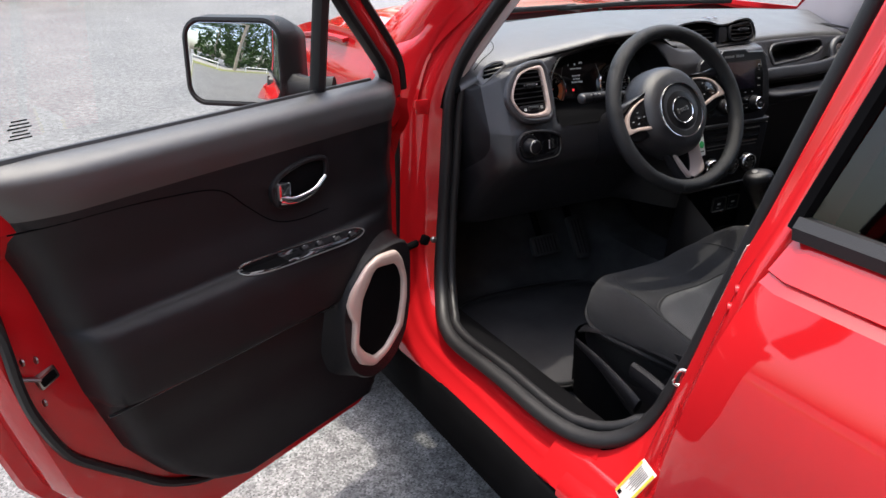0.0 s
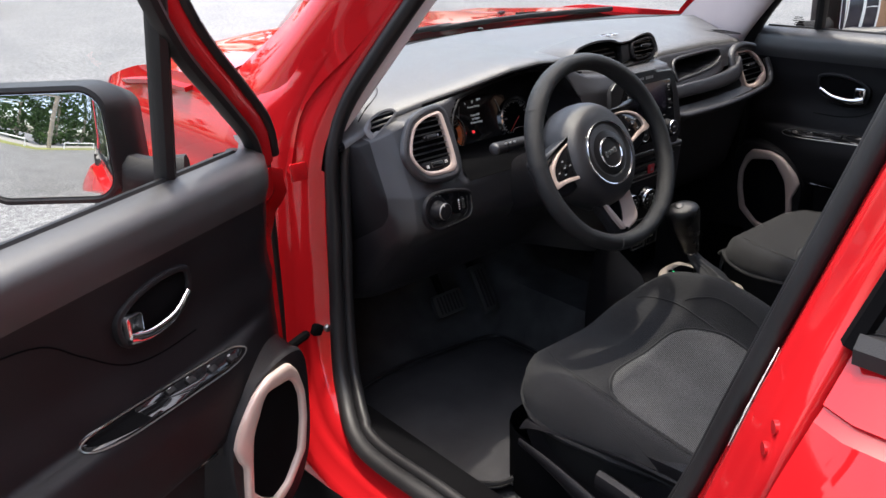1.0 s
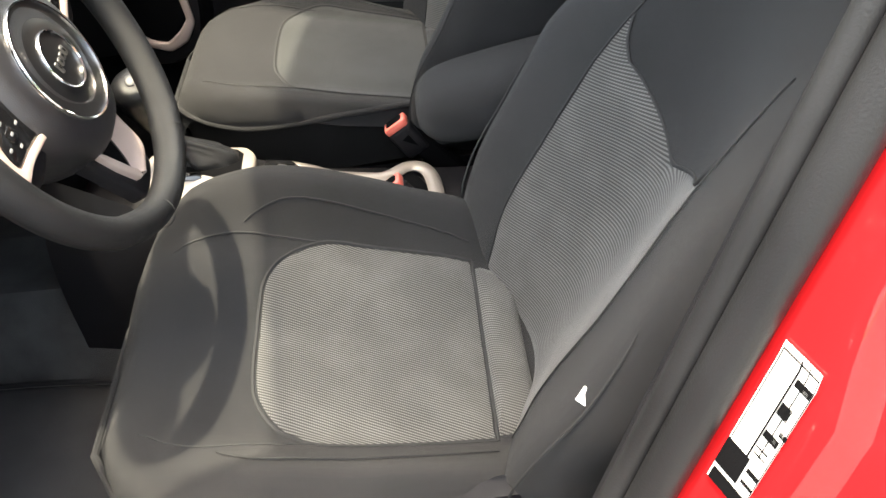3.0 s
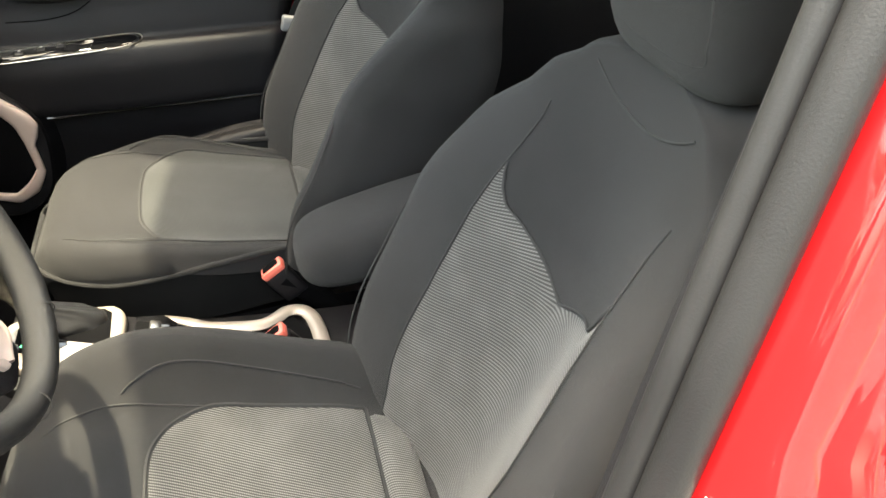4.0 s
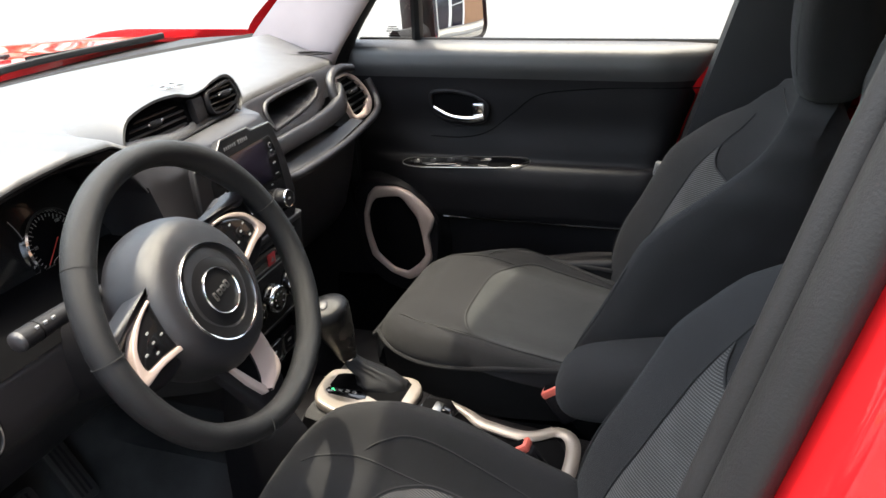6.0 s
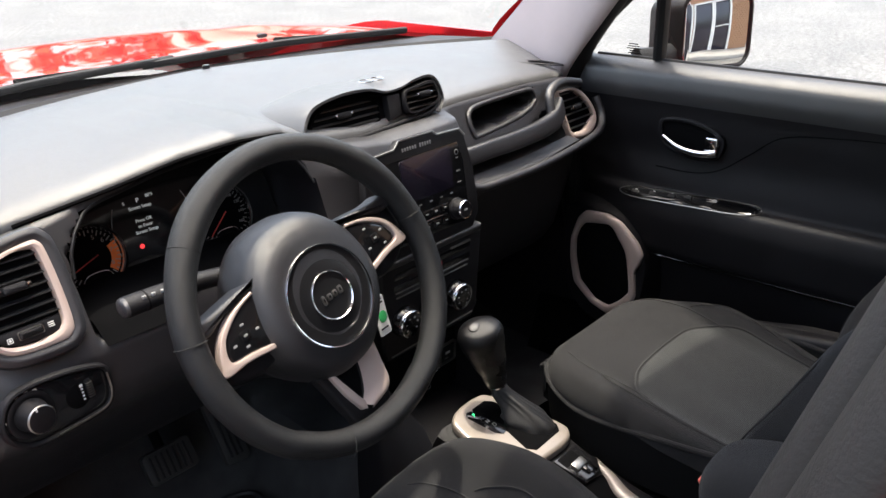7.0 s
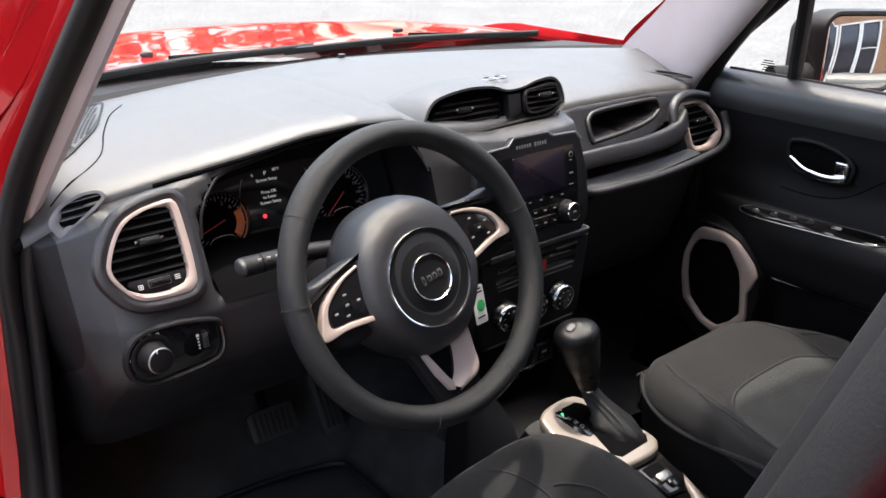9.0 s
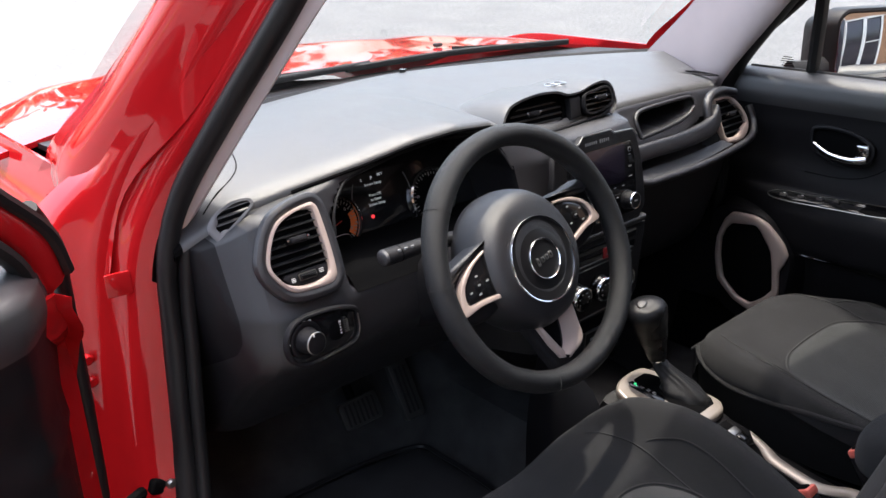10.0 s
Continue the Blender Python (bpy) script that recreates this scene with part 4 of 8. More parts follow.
    for k in range(6):
        part("glass_mark", rbox((0.0006, 0.022 + 0.006 * (k % 3), 0.0020), 0.0002, at(ga, pane_x(gz - 0.005 * k) + 0.001, gz - 0.005 * k)), DARK, shell, "", flip)
    part("waist_seal", rods([at(a, 0.122, 1.045) for a in np.linspace(0.12, 0.95, 20)], 0.007, 6), RUBBER, shell, "", flip)
    # wing mirror
    g0, g1 = Vector((-0.845, 0.15, 1.085)), Vector((-1.040, 0.075, 1.09))
    u = (g1 - g0).normalized()
    mf = plane_frame((g0 + g1) / 2, -u, (0, 0.085, 1))
    oo = [(p[0] - 0.06 * p[1], p[1] + 0.04 * p[0]) for p in rounded(0.215, 0.172, 0.042, 8)]
    oo = [tuple(p) for p in oo]
    if sum(oo[i - 1][0] * oo[i][1] - oo[i][0] * oo[i - 1][1] for i in range(len(oo))) < 0:
        oo.reverse()
    sgn = 1 if (mf(0, 0, 1) - mf(0, 0, 0)).y < 0 else -1
    rows = [[mf(a, b, sgn * 0.004) for a, b in inset(oo, 0.012)], [mf(a, b, sgn * 0.012) for a, b in inset(oo, 0.006)], [mf(a, b, sgn * 0.010) for a, b in oo], [mf(a + 0.012 * ramp01(a, 0.0, 0.1), b, -sgn * 0.03) for a, b in inset(oo, -0.004)], [mf(a + 0.022 * ramp01(a, 0.0, 0.1), b, -sgn * 0.08) for a, b in inset(oo, 0.012)], [mf(a + 0.02 * ramp01(a, 0.0, 0.1), b, -sgn * 0.11) for a, b in inset(oo, 0.045)]]
    part("wing_mirror", grid_bm(rows, close_u=True, caps=True), RUBBER, shell, "black plastic wing mirror housing", flip, 50)
    part("mirror_glass", slab(inset(oo, 0.010), 0.003, lambda a, b, c=0: mf(a, b, sgn * (0.006 + c)), 0.001), MIRROR, door, "mirror glass in a black housing", flip)
    part("mirror_foot", rods(smooth([at(0.20, 0.10, 1.03), (-0.82, 0.18, 1.03), (-0.87, 0.16, 1.045)], 10), 0.028, 10, flat=1.2), RUBBER, shell, "", flip)
    return door


FLIPA = [-1]
DOOR_OPEN = 65.0
left_door = build_door("open_front_door", "red front door with black trim panel, swung wide open", False)
left_door.rotation_euler = (0, 0, radians(-DOOR_OPEN))
left_door.location += Vector((-0.03, -0.012, -0.014))
right_door = build_door("closed_front_door", "red front door with black trim panel, closed", True)
check = part("door_check_strap", rods([(-0.767, 0.345, 0.612), (-0.80, 0.352, 0.604), (-0.84, 0.34, 0.60), (-0.91, 0.30, 0.60)], 0.009, 8), DARK, car, "black door check strap")
part("strap_bracket", rbox((0.040, 0.020, 0.026), 0.006, (-0.772, 0.338, 0.613), 3, (0, 20, 0)), DARK, check, "black strap bracket")
part("strap_bolt", lathe([(0.008, 0.0), (0.008, 0.004), (0.005, 0.007), (0.001, 0.007)], plane_frame((-0.763, 0.328, 0.617), (1, 0, 0), (0, 0, 1)), 12), STEEL, check, "steel strap bolt")

# ---- front seats ----
def build_seat(name, label, cx, cy, lift, outer, front_fall=0.65, inner_rise=0.0, hem=0.0, tall=0.0, wing=0.112, roll_up=0.066, slim=1.0, broad=1.0):
    """A cloth bucket seat. cx: its middle; cy, lift: how far it is slid forward and raised; outer: the side (-1 left, 1 right) that faces the door;
    tall: extra height of the shoulders; wing: how far the back's bolsters stand forward; roll_up: height of the cushion's bolsters; slim: width of the cushion's flanks; broad: width of its centre panel."""
    seat = thing(name, label, "car seat", "front seats", at=(cx, -0.25 + cy, 0.30))

    # the passenger cushion takes the darkened copy of the mesh
    mesh = MESH if outer < 0 else MESH_DIMMED

    # cushion: the top as a height over (x, y)
    def half(y):
        return table(y, [(-0.52, 0.195), (-0.38, 0.245 * slim), (-0.22, 0.268 * slim)]) if y < -0.22 else 0.268 * slim * max(0.05, 1 - (max(0.0, y + 0.22) / 0.305) ** 2.6) ** 0.62

    def top(x, y):
        u = abs(x) / 0.25
        z = lerp(y, [(-0.52, 0.520), (-0.40, 0.532), (-0.25, 0.556), (-0.12, 0.585), (-0.03, 0.596), (0.02, 0.585), (0.05, 0.560)])
        z += roll_up * ramp01(u, 0.52, 0.95) * (1 - (front_fall if x * outer < 0 else 0.95) * ramp01(y, -0.20, 0.02))
        return z + lift + inner_rise * ramp01(-x * outer, 0.0, 0.14) * ramp01(y, -0.50, -0.36)

    def on_top(x, y, c=0.0):
        e = 0.01
        n = Vector((-(top(x + e, y) - top(x - e, y)) / (2 * e), -(top(x, y + e) - top(x, y - e)) / (2 * e), 1)).normalized()
        return Vector((cx + x, cy + y, top(x, y))) + n * c

    def under(y):
        return lift + hem + lerp(y, [(-0.46, 0.540), (-0.36, 0.552), (-0.235, 0.550), (-0.08, 0.528), (0.055, 0.520)])

    rows, skirts = [], []
    for y in np.linspace(-0.52, 0.055, 40):
        w = half(y)
        fall = 0.052 * (1 - math.sqrt(max(0.0, 1 - (max(0.0, y + 0.005) / 0.062) ** 2)))
        row = []
        for k in np.linspace(-1, 1, 41):
            x = k * (w + (0.9 * inner_rise * ramp01(y, -0.40, -0.10) if k * outer < 0 else 0))
            r = max(0.0, (abs(k) - 0.74) / 0.26)
            z = top(x * 0.985, y) - 0.058 * (1 - math.sqrt(max(0, 1 - r * r))) - fall
            row.append((cx + x, cy + y, z))
        zl = 0.445 + lift
        zp = under(y)
        skirts.append([(cx - w * 0.90, cy + min(y, 0.03), zl), (cx - w * 0.985, cy + y, zp), (cx + w * 0.985, cy + y, zp), (cx + w * 0.90, cy + min(y, 0.03), zl)])
        row = [(cx - w * 0.985, cy + y, zp)] + row + [(cx + w * 0.985, cy + y, zp)]
        rows.append(row)
    last = rows[-1]
    rows.append([(p[0] * 0.99 + cx * 0.01, cy + 0.062, min(p[2] - 0.006, 0.520 + lift)) for p in last])
    low = [[(p[0] * 0.99 + cx * 0.01, cy + 0.060, min(p[2] - 0.014, 0.518 + lift)) for p in last], [(p[0] * 0.98 + cx * 0.02, cy + 0.048, min(p[2] - 0.02, 0.470 + lift)) for p in last], [(p[0] * 0.98 + cx * 0.02, cy + 0.00, 0.445 + lift) for p in last]]
    cushion = part("cushion", grid_bm(rows), FABRIC, seat, "dark grey cloth seat cushion", smooth_angle=60)
    for g in (grid_bm([r[:2] for r in skirts]), grid_bm([r[2:] for r in skirts]), grid_bm(low)):
        part("cushion_skirt", g, SKIRT, cushion, "black cloth skirt under the cushion")
    ins = [(-0.072, -0.130), (0.0, -0.127), (0.072, -0.130), (0.106, -0.141), (0.134, -0.163), (0.150, -0.195), (0.154, -0.225), (0.150, -0.28), (0.141, -0.392), (0.132, -0.402), (0.0, -0.404), (-0.132, -0.402), (-0.141, -0.392), (-0.150, -0.28), (-0.154, -0.225), (-0.150, -0.195), (-0.134, -0.163), (-0.106, -0.141)]
    ins = even(smooth([(x * broad, y) for x, y in ins], 96, True), 96, True)
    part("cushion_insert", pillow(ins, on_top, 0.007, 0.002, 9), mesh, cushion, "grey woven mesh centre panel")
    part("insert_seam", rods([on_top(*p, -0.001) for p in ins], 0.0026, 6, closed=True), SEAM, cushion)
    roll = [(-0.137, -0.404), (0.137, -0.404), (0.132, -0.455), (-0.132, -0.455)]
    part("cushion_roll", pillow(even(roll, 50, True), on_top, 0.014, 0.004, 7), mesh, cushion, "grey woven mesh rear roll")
    for s in (-1, 1):
        part("bolster_seam", rods([on_top(s * x, y, -0.0002) for x, y in smooth([(0.152, -0.20), (0.155, -0.15), (0.158, -0.09), (0.148, -0.045), (0.132, -0.015)], 24)], 0.0015, 6), SEAM, cushion)
        part("stitch_line", rods([on_top(s * x * (0.25 + 0.75 * slim) * broad, y, 0.0002) for x, y in smooth([(0.165, -0.40), (0.182, -0.31), (0.196, -0.22), (0.196, -0.16), (0.180, -0.12), (0.170, -0.105)], 30)], 0.0011, 6), SEAM, cushion)
        edge = [(cx + s * (half(y) * 0.985 + 0.001), cy + y, under(y)) for y in np.linspace(-0.46, 0.05, 24)] + [(cx + s * k, cy + 0.062, 0.518 + lift) for k in (0.10, 0.08, 0.05, 0.0)]
        part("cushion_piping", rods(even(edge, 50), 0.0048, 8), FABRIC, cushion, "stitched cloth piping")
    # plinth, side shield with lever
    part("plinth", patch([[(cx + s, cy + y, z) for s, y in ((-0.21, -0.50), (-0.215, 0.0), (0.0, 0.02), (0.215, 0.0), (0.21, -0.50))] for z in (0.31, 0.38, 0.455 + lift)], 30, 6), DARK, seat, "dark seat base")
    for s in (-0.19, 0.19):
        part("slide_rail", rbox((0.045, 0.46, 0.03), 0.006, (cx + s, cy - 0.22, 0.325)), STEEL, seat, "steel seat slide")
    s = outer
    sh = [(-0.56, 0.585), (-0.46, 0.588), (-0.30, 0.574), (-0.17, 0.546), (-0.09, 0.522), (-0.062, 0.505), (-0.085, 0.460), (-0.17, 0.41), (-0.28, 0.37), (-0.42, 0.365), (-0.54, 0.40), (-0.60, 0.50)]
    sh = [(y, z + lift) for y, z in even(smooth(sh, 60, True), 60, True)]
    fr = plane_frame((cx + s * 0.243, cy, 0), (0, -s, 0), (0, 0, 1))
    shield = part("side_shield", slab([(-s * y, z) for y, z in sh], 0.030, fr, 0.012, 4), PLASTIC, seat, "black plastic seat side shield")
    ledge = [[(cx + s * (half(y) * 0.97 * (1 - k) + 0.266 * k), cy + y, (under(y) - hem - 0.010) * (1 - k) + (lift + lerp(y, [(-0.46, 0.584), (-0.30, 0.572), (-0.17, 0.545), (-0.09, 0.521), (-0.062, 0.506)]) + 0.003) * k + 0.008 * math.sin(math.pi * k)) for k in np.linspace(0, 1, 9)] for y in np.linspace(-0.46, -0.066, 24)]
    part("shield_ledge", thicken(grid_bm(ledge), 0.004), PLASTIC, shield, "black plastic ledge beside the cushion", smooth_angle=60)
    lv = smooth([(-0.084, 0.502), (-0.15, 0.490), (-0.22, 0.471), (-0.285, 0.450)], 16)
    part("height_lever", rods([(cx + s * 0.284, cy + y, z + lift) for y, z in lv], 0.019, 10, flat=0.45, up=(1, 0, 0), taper=[0.35 + 0.65 * min(1, i / 12) for i in range(16)]), PLASTIC, shield, "black plastic height lever")
    part("recline_lever", rods([(cx + s * 0.284, cy + y, z + lift) for y, z in smooth([(-0.262, 0.522), (-0.31, 0.519), (-0.36, 0.512)], 12)], 0.018, 8, flat=0.6, up=(1, 0, 0)), PLASTIC, shield, "black plastic recline lever")

    # backrest: its front as a place over (x, height along the back)
    def width(h):
        return table(h, [(0.0, 0.225), (0.10, 0.258), (0.25, 0.280), (0.36, 0.278), (0.44, 0.257), (0.50, 0.207), (0.545, 0.146), (0.57, 0.115)])

    def spine(h):
        y = lerp(h, [(0.0, -0.455), (0.12, -0.505), (0.25, -0.572), (0.38, -0.630), (0.50, -0.668), (0.60, -0.688)])
        z = lerp(h, [(0.0, 0.505), (0.12, 0.612), (0.25, 0.730), (0.38, 0.850), (0.50, 0.965), (0.60, 1.065)])
        return y - 0.25 * tall * ramp01(h, 0.34, 0.56), z + lift * 0.5 + tall * ramp01(h, 0.32, 0.54)

    def front(x, h):
        y, z = spine(h)
        u = min(1.0, abs(x) / 0.26)
        y += wing * (1 - math.cos(math.pi * u)) / 2 * (1 - 0.72 * ramp01(h, 0.36, 0.54)) * (0.75 + 0.25 * ramp01(h, 0.0, 0.2))
        return y, z

    def on_front(x, h, c=0.0):
        y, z = front(x, h)
        e = 0.01
        y1, z1 = front(x, h + e)
        y0, z0 = front(x, h - e)
        yx = (front(x + e, h)[0] - front(x - e, h)[0]) / (2 * e)
        t = Vector((0, y1 - y0, z1 - z0)).normalized()
        n = Vector((-yx, t.z, -t.y)).normalized()
        return Vector((cx + x, cy + y, z)) + n * c

    rows = []
    for h in np.concatenate([np.linspace(-0.03, 0.50, 34), np.linspace(0.51, 0.565, 8)]):
        w = width(h) * (1 if h < 0.54 else math.sqrt(max(0.05, 1 - ((h - 0.54) / 0.027) ** 2)))
        th = table(h, [(0, 0.15), (0.3, 0.13), (0.5, 0.09), (0.57, 0.05)])
        row = []
        for k in np.linspace(-1, 1, 37):
            r = max(0.0, (abs(k) - 0.84) / 0.16)
            y, z = front(k * w * 0.98, h)
            y -= 0.060 * (1 - math.sqrt(max(0, 1 - r * r)))
            row.append((cx + k * w, cy + y, z))
        y, z = spine(h)
        for k in np.linspace(1, -1, 13):
            row.append((cx + k * w * 0.97, cy + y - th * math.sqrt(max(0, 1 - (abs(k) ** 4) * 0.9)), z))
        rows.append(row)
    back = part("backrest", grid_bm(rows, close_u=True, caps=True), FABRIC, seat, "dark grey cloth backrest", smooth_angle=60)
    # mesh centre panel, plain yoke above it with a pointed lower edge
    def yoke_low(x):
        return lerp(abs(x), [(0.0, 0.322), (0.010, 0.325), (0.09, 0.370), (0.112, 0.380), (0.127, 0.398), (0.137, 0.418)])

    rowsm = []
    for v in np.linspace(0, 1, 38):
        row = []
        for k in np.linspace(-1, 1, 41):
            h = 0.02 + (yoke_low(k * 0.137) - 0.02) * v
            w = lerp(h, [(0.02, 0.135), (0.14, 0.150), (0.26, 0.154), (0.36, 0.150), (0.46, 0.137)])
            row.append(on_front(k * w, h, 0.005 * (1 - abs(k) ** 10) * min(1, v / 0.05, (1 - v) / 0.04) - 0.0012))
        rowsm.append(row)
    part("backrest_insert", grid_bm(rowsm), MESH_BACK, back, "grey woven mesh centre panel", smooth_angle=60)
    part("yoke_seam", rods([on_front(x * lerp(yoke_low(x), [(0.30, 1.1), (0.46, 1.0)]), yoke_low(x), 0.0004) for x in np.linspace(-0.137, 0.137, 50)], 0.0018, 6), SEAM, back)
    for s2 in (-1, 1):
        part("bolster_seam", rods([on_front(s2 * x, h, 0.0005) for x, h in smooth([(0.135, 0.02), (0.150, 0.14), (0.155, 0.25), (0.151, 0.36), (0.141, 0.43), (0.137, 0.462), (0.139, 0.482)], 40)], 0.0011, 6), SEAM, back)
        part("side_seam", rods([on_front(s2 * x, h, -0.006) for x, h in smooth([(0.238, 0.05), (0.258, 0.18), (0.258, 0.30), (0.225, 0.42)], 30)], 0.0014, 6), SEAM, back)
    part("neck_seam", rods([on_front(x, 0.507 + 0.030 * (abs(x) / 0.10) ** 2, 0.0004) for x in np.linspace(-0.10, 0.10, 24)], 0.0014, 6), SEAM, back)
    # head restraint
    y0, z0 = spine(0.58)
    hr = []
    swell = ((0.0, 0.085, 0.030, 0.0), (0.012, 0.110, 0.046, 0.0), (0.05, 0.132, 0.056, 0.0), (0.10, 0.140, 0.060, 0.002), (0.15, 0.138, 0.056, 0.006), (0.19, 0.124, 0.046, 0.008), (0.212, 0.095, 0.028, 0.010))
    for z, w, d, o in swell:
        ring = []
        for k in range(36):
            q = 2 * math.pi * k / 36
            c, sn = math.cos(q), math.sin(q)
            ring.append((cx + w * math.copysign(abs(c) ** 0.55, c), cy + y0 - 0.03 + o + d * math.copysign(abs(sn) ** 0.65, sn) - 0.05 * z, z0 + z - 0.02))
        hr.append(ring)
    cols = [smooth([r[i] for r in hr], 20) for i in range(36)]
    head = part("head_restraint", grid_bm([[cols[i][j] for i in range(36)] for j in range(20)], close_u=True, caps=True), HEADCLOTH, seat, "black cloth head restraint", smooth_angle=60)

    def on_head(x, z):
        w, d, o = (lerp(z, [(r[0], r[k]) for r in swell]) for k in (1, 2, 3))
        c = min(1.0, abs(x) / w) ** (1 / 0.55)
        return cx + x, cy + y0 - 0.03 + o + d * math.sqrt(1 - c * c) ** 0.65 - 0.05 * z, z0 + z - 0.02

    seam = even(smooth([(-0.088, 0.175), (-0.094, 0.10), (-0.092, 0.055), (-0.080, 0.036), (0.0, 0.030), (0.080, 0.036), (0.092, 0.055), (0.094, 0.10), (0.088, 0.175)], 60), 60)
    part("head_panel_seam", rods([on_head(*p) for p in seam], 0.0013, 6), SEAM, head)
    for s2 in (-0.055, 0.055):
        part("head_post", rods([(cx + s2, cy + y0 - 0.04, z0 - 0.06), (cx + s2, cy + y0 - 0.035, z0 + 0.02)], 0.006, 8), CHROME, seat, "chrome head restraint post")
    # cloth tag on the outer bolster of the driver seat
    if outer > 0:
        return seat
    part("cloth_tag", rbox((0.003, 0.011, 0.015), 0.001, (-0.604, -0.463, 0.737), turn=(25, 35, -20)), PAPER, back, "small white cloth tag")
    return seat


driver_seat = build_seat("driver_seat", "dark grey cloth driver seat with woven mesh centre", -0.355, 0.0, 0.0, -1, 0.25, 0.027, tall=0.026, wing=0.118)
passenger_seat = build_seat("passenger_seat", "dark grey cloth passenger seat with woven mesh centre", 0.35, 0.022, 0.032, 1, hem=0.011, broad=1.10, wing=0.165, roll_up=0.046, slim=0.85, tall=0.004)

# rear bench, mostly hidden behind the front seats
bench = thing("rear_bench", "dark cloth rear bench seat", "car seat", at=(0, -1.4, 0.42))
part("bench_cushion", rbox((1.26, 0.50, 0.20), 0.06, (0, -1.30, 0.52), 4), FABRIC, bench)
part("bench_back", rbox((1.26, 0.16, 0.62), 0.06, (0, -1.62, 0.82), 4, (-20, 0, 0)), FABRIC, bench)

# ---- dashboard ----
dash = thing("dashboard", "black soft-touch dashboard, pale with glare from the windscreen", "dashboard", at=(0, 0.4, 0.6))


def crest(x):
    y = lerp(x, [(-0.70, 0.315), (-0.63, 0.285), (-0.55, 0.262), (-0.45, 0.238), (-0.36, 0.224), (-0.28, 0.218), (-0.20, 0.228), (-0.12, 0.262), (0.0, 0.276), (0.25, 0.292), (0.45, 0.292), (0.58, 0.305), (0.70, 0.35)])
    z = lerp(x, [(-0.70, 0.985), (-0.63, 1.028), (-0.55, 1.048), (-0.45, 1.068), (-0.36, 1.086), (-0.28, 1.092), (-0.20, 1.084), (-0.12, 1.048), (0.0, 1.034), (0.25, 1.039), (0.45, 1.039), (0.58, 1.031), (0.70, 1.008)])
    return y, z


def face_y(x, z):
    """The dash front, under the crest, towards the seats."""
    left = lerp(z, [(0.62, 0.37), (0.70, 0.30), (0.76, 0.240), (0.80, 0.186), (0.83, 0.163), (0.89, 0.172), (0.95, 0.200), (1.06, 0.246)])
    mid = lerp(z, [(0.60, 0.205), (0.70, 0.192), (0.80, 0.178), (0.90, 0.180), (1.0, 0.200), (1.06, 0.240)])
    right = lerp(z, [(0.60, 0.37), (0.66, 0.31), (0.76, 0.28), (0.865, 0.257), (0.89, 0.240), (0.95, 0.247), (1.04, 0.288)])
    a, b = ramp01(x, -0.19, -0.08), ramp01(x, 0.158, 0.212)
    y = left * (1 - a) + mid * a * (1 - b) + right * b
    return y + 0.10 * ramp01(abs(x), 0.58, 0.72) ** 2 + 5.0 * max(0.0, lerp(z, [(0.78, -0.657), (0.88, -0.676), (0.98, -0.690)]) - x)


def opening_top(x):
    """The upper edge of the hollow in which the instruments sit."""
    return lerp(x, [(-0.521, 0.93), (-0.519, 0.975), (-0.513, 1.0), (-0.501, 1.020), (-0.482, 1.039), (-0.464, 1.045), (-0.431, 1.050), (-0.379, 1.058), (-0.288, 1.066), (-0.22, 1.060), (-0.185, 1.046), (-0.165, 1.020), (-0.157, 0.995), (-0.155, 0.94)])


def dash_section(x):
    cy, cz = crest(x)
    k = 0.40 * x * x
    wy = 0.770 - k
    pts = [(wy, 1.052 - 0.02 * abs(x)), (wy - 0.03, 1.072 - 0.02 * abs(x)), (wy - 0.09, 1.082 - 0.02 * abs(x))]
    gz = 1.082 - 0.02 * abs(x)
    for t in (0.25, 0.5, 0.75, 0.93):
        pts.append((wy - 0.09 + (cy + 0.01 - wy + 0.09) * t, gz + (cz + 0.002 - gz) * t + 0.006 * math.sin(t * math.pi)))
    pts += [(cy, cz), (cy - 0.006, cz - 0.005), (cy - 0.007, cz - 0.012)]
    zt = cz - 0.014
    zb = 0.885
    for t in np.linspace(0, 1, 28):
        z = zt + (zb - zt) * t
        fy = face_y(x, z)
        fy = min(fy, cy + 0.03)
        r = ramp01(min(opening_top(x) - z, x + 0.520, -0.156 - x), 0.0, 0.005)
        low = ramp01(z, 0.900, 0.925)
        ry = cy + 0.03 + 0.10 * math.sin(math.pi * min(1, t * 1.15 + 0.05)) ** 0.6 + 0.01
        ry = fy * (1 - low) + ry * low
        low_edge = lerp(x, [(0.26, 0.963), (0.38, 0.970), (0.45, 0.982), (0.48, 0.995)])
        fy += 0.085 * ramp01(min(x - 0.258, 0.474 - x, z - low_edge, lerp(x, [(0.25, 1.000), (0.29, 1.014), (0.48, 1.016)]) - z), 0.0, 0.007)
        fy += 0.055 * ramp01(min(x - 0.245, 0.545 - x, z - 0.890, low_edge - 0.026 - z), 0.0, 0.008)
        pts.append((fy * (1 - r) + ry * r, z))
    for z in (0.872, 0.855, 0.83, 0.80, 0.76, 0.72, 0.68, 0.64, 0.62):
        pts.append((face_y(x, z), z))
    pts += [(0.45, 0.60), (0.62, 0.62)]
    return pts


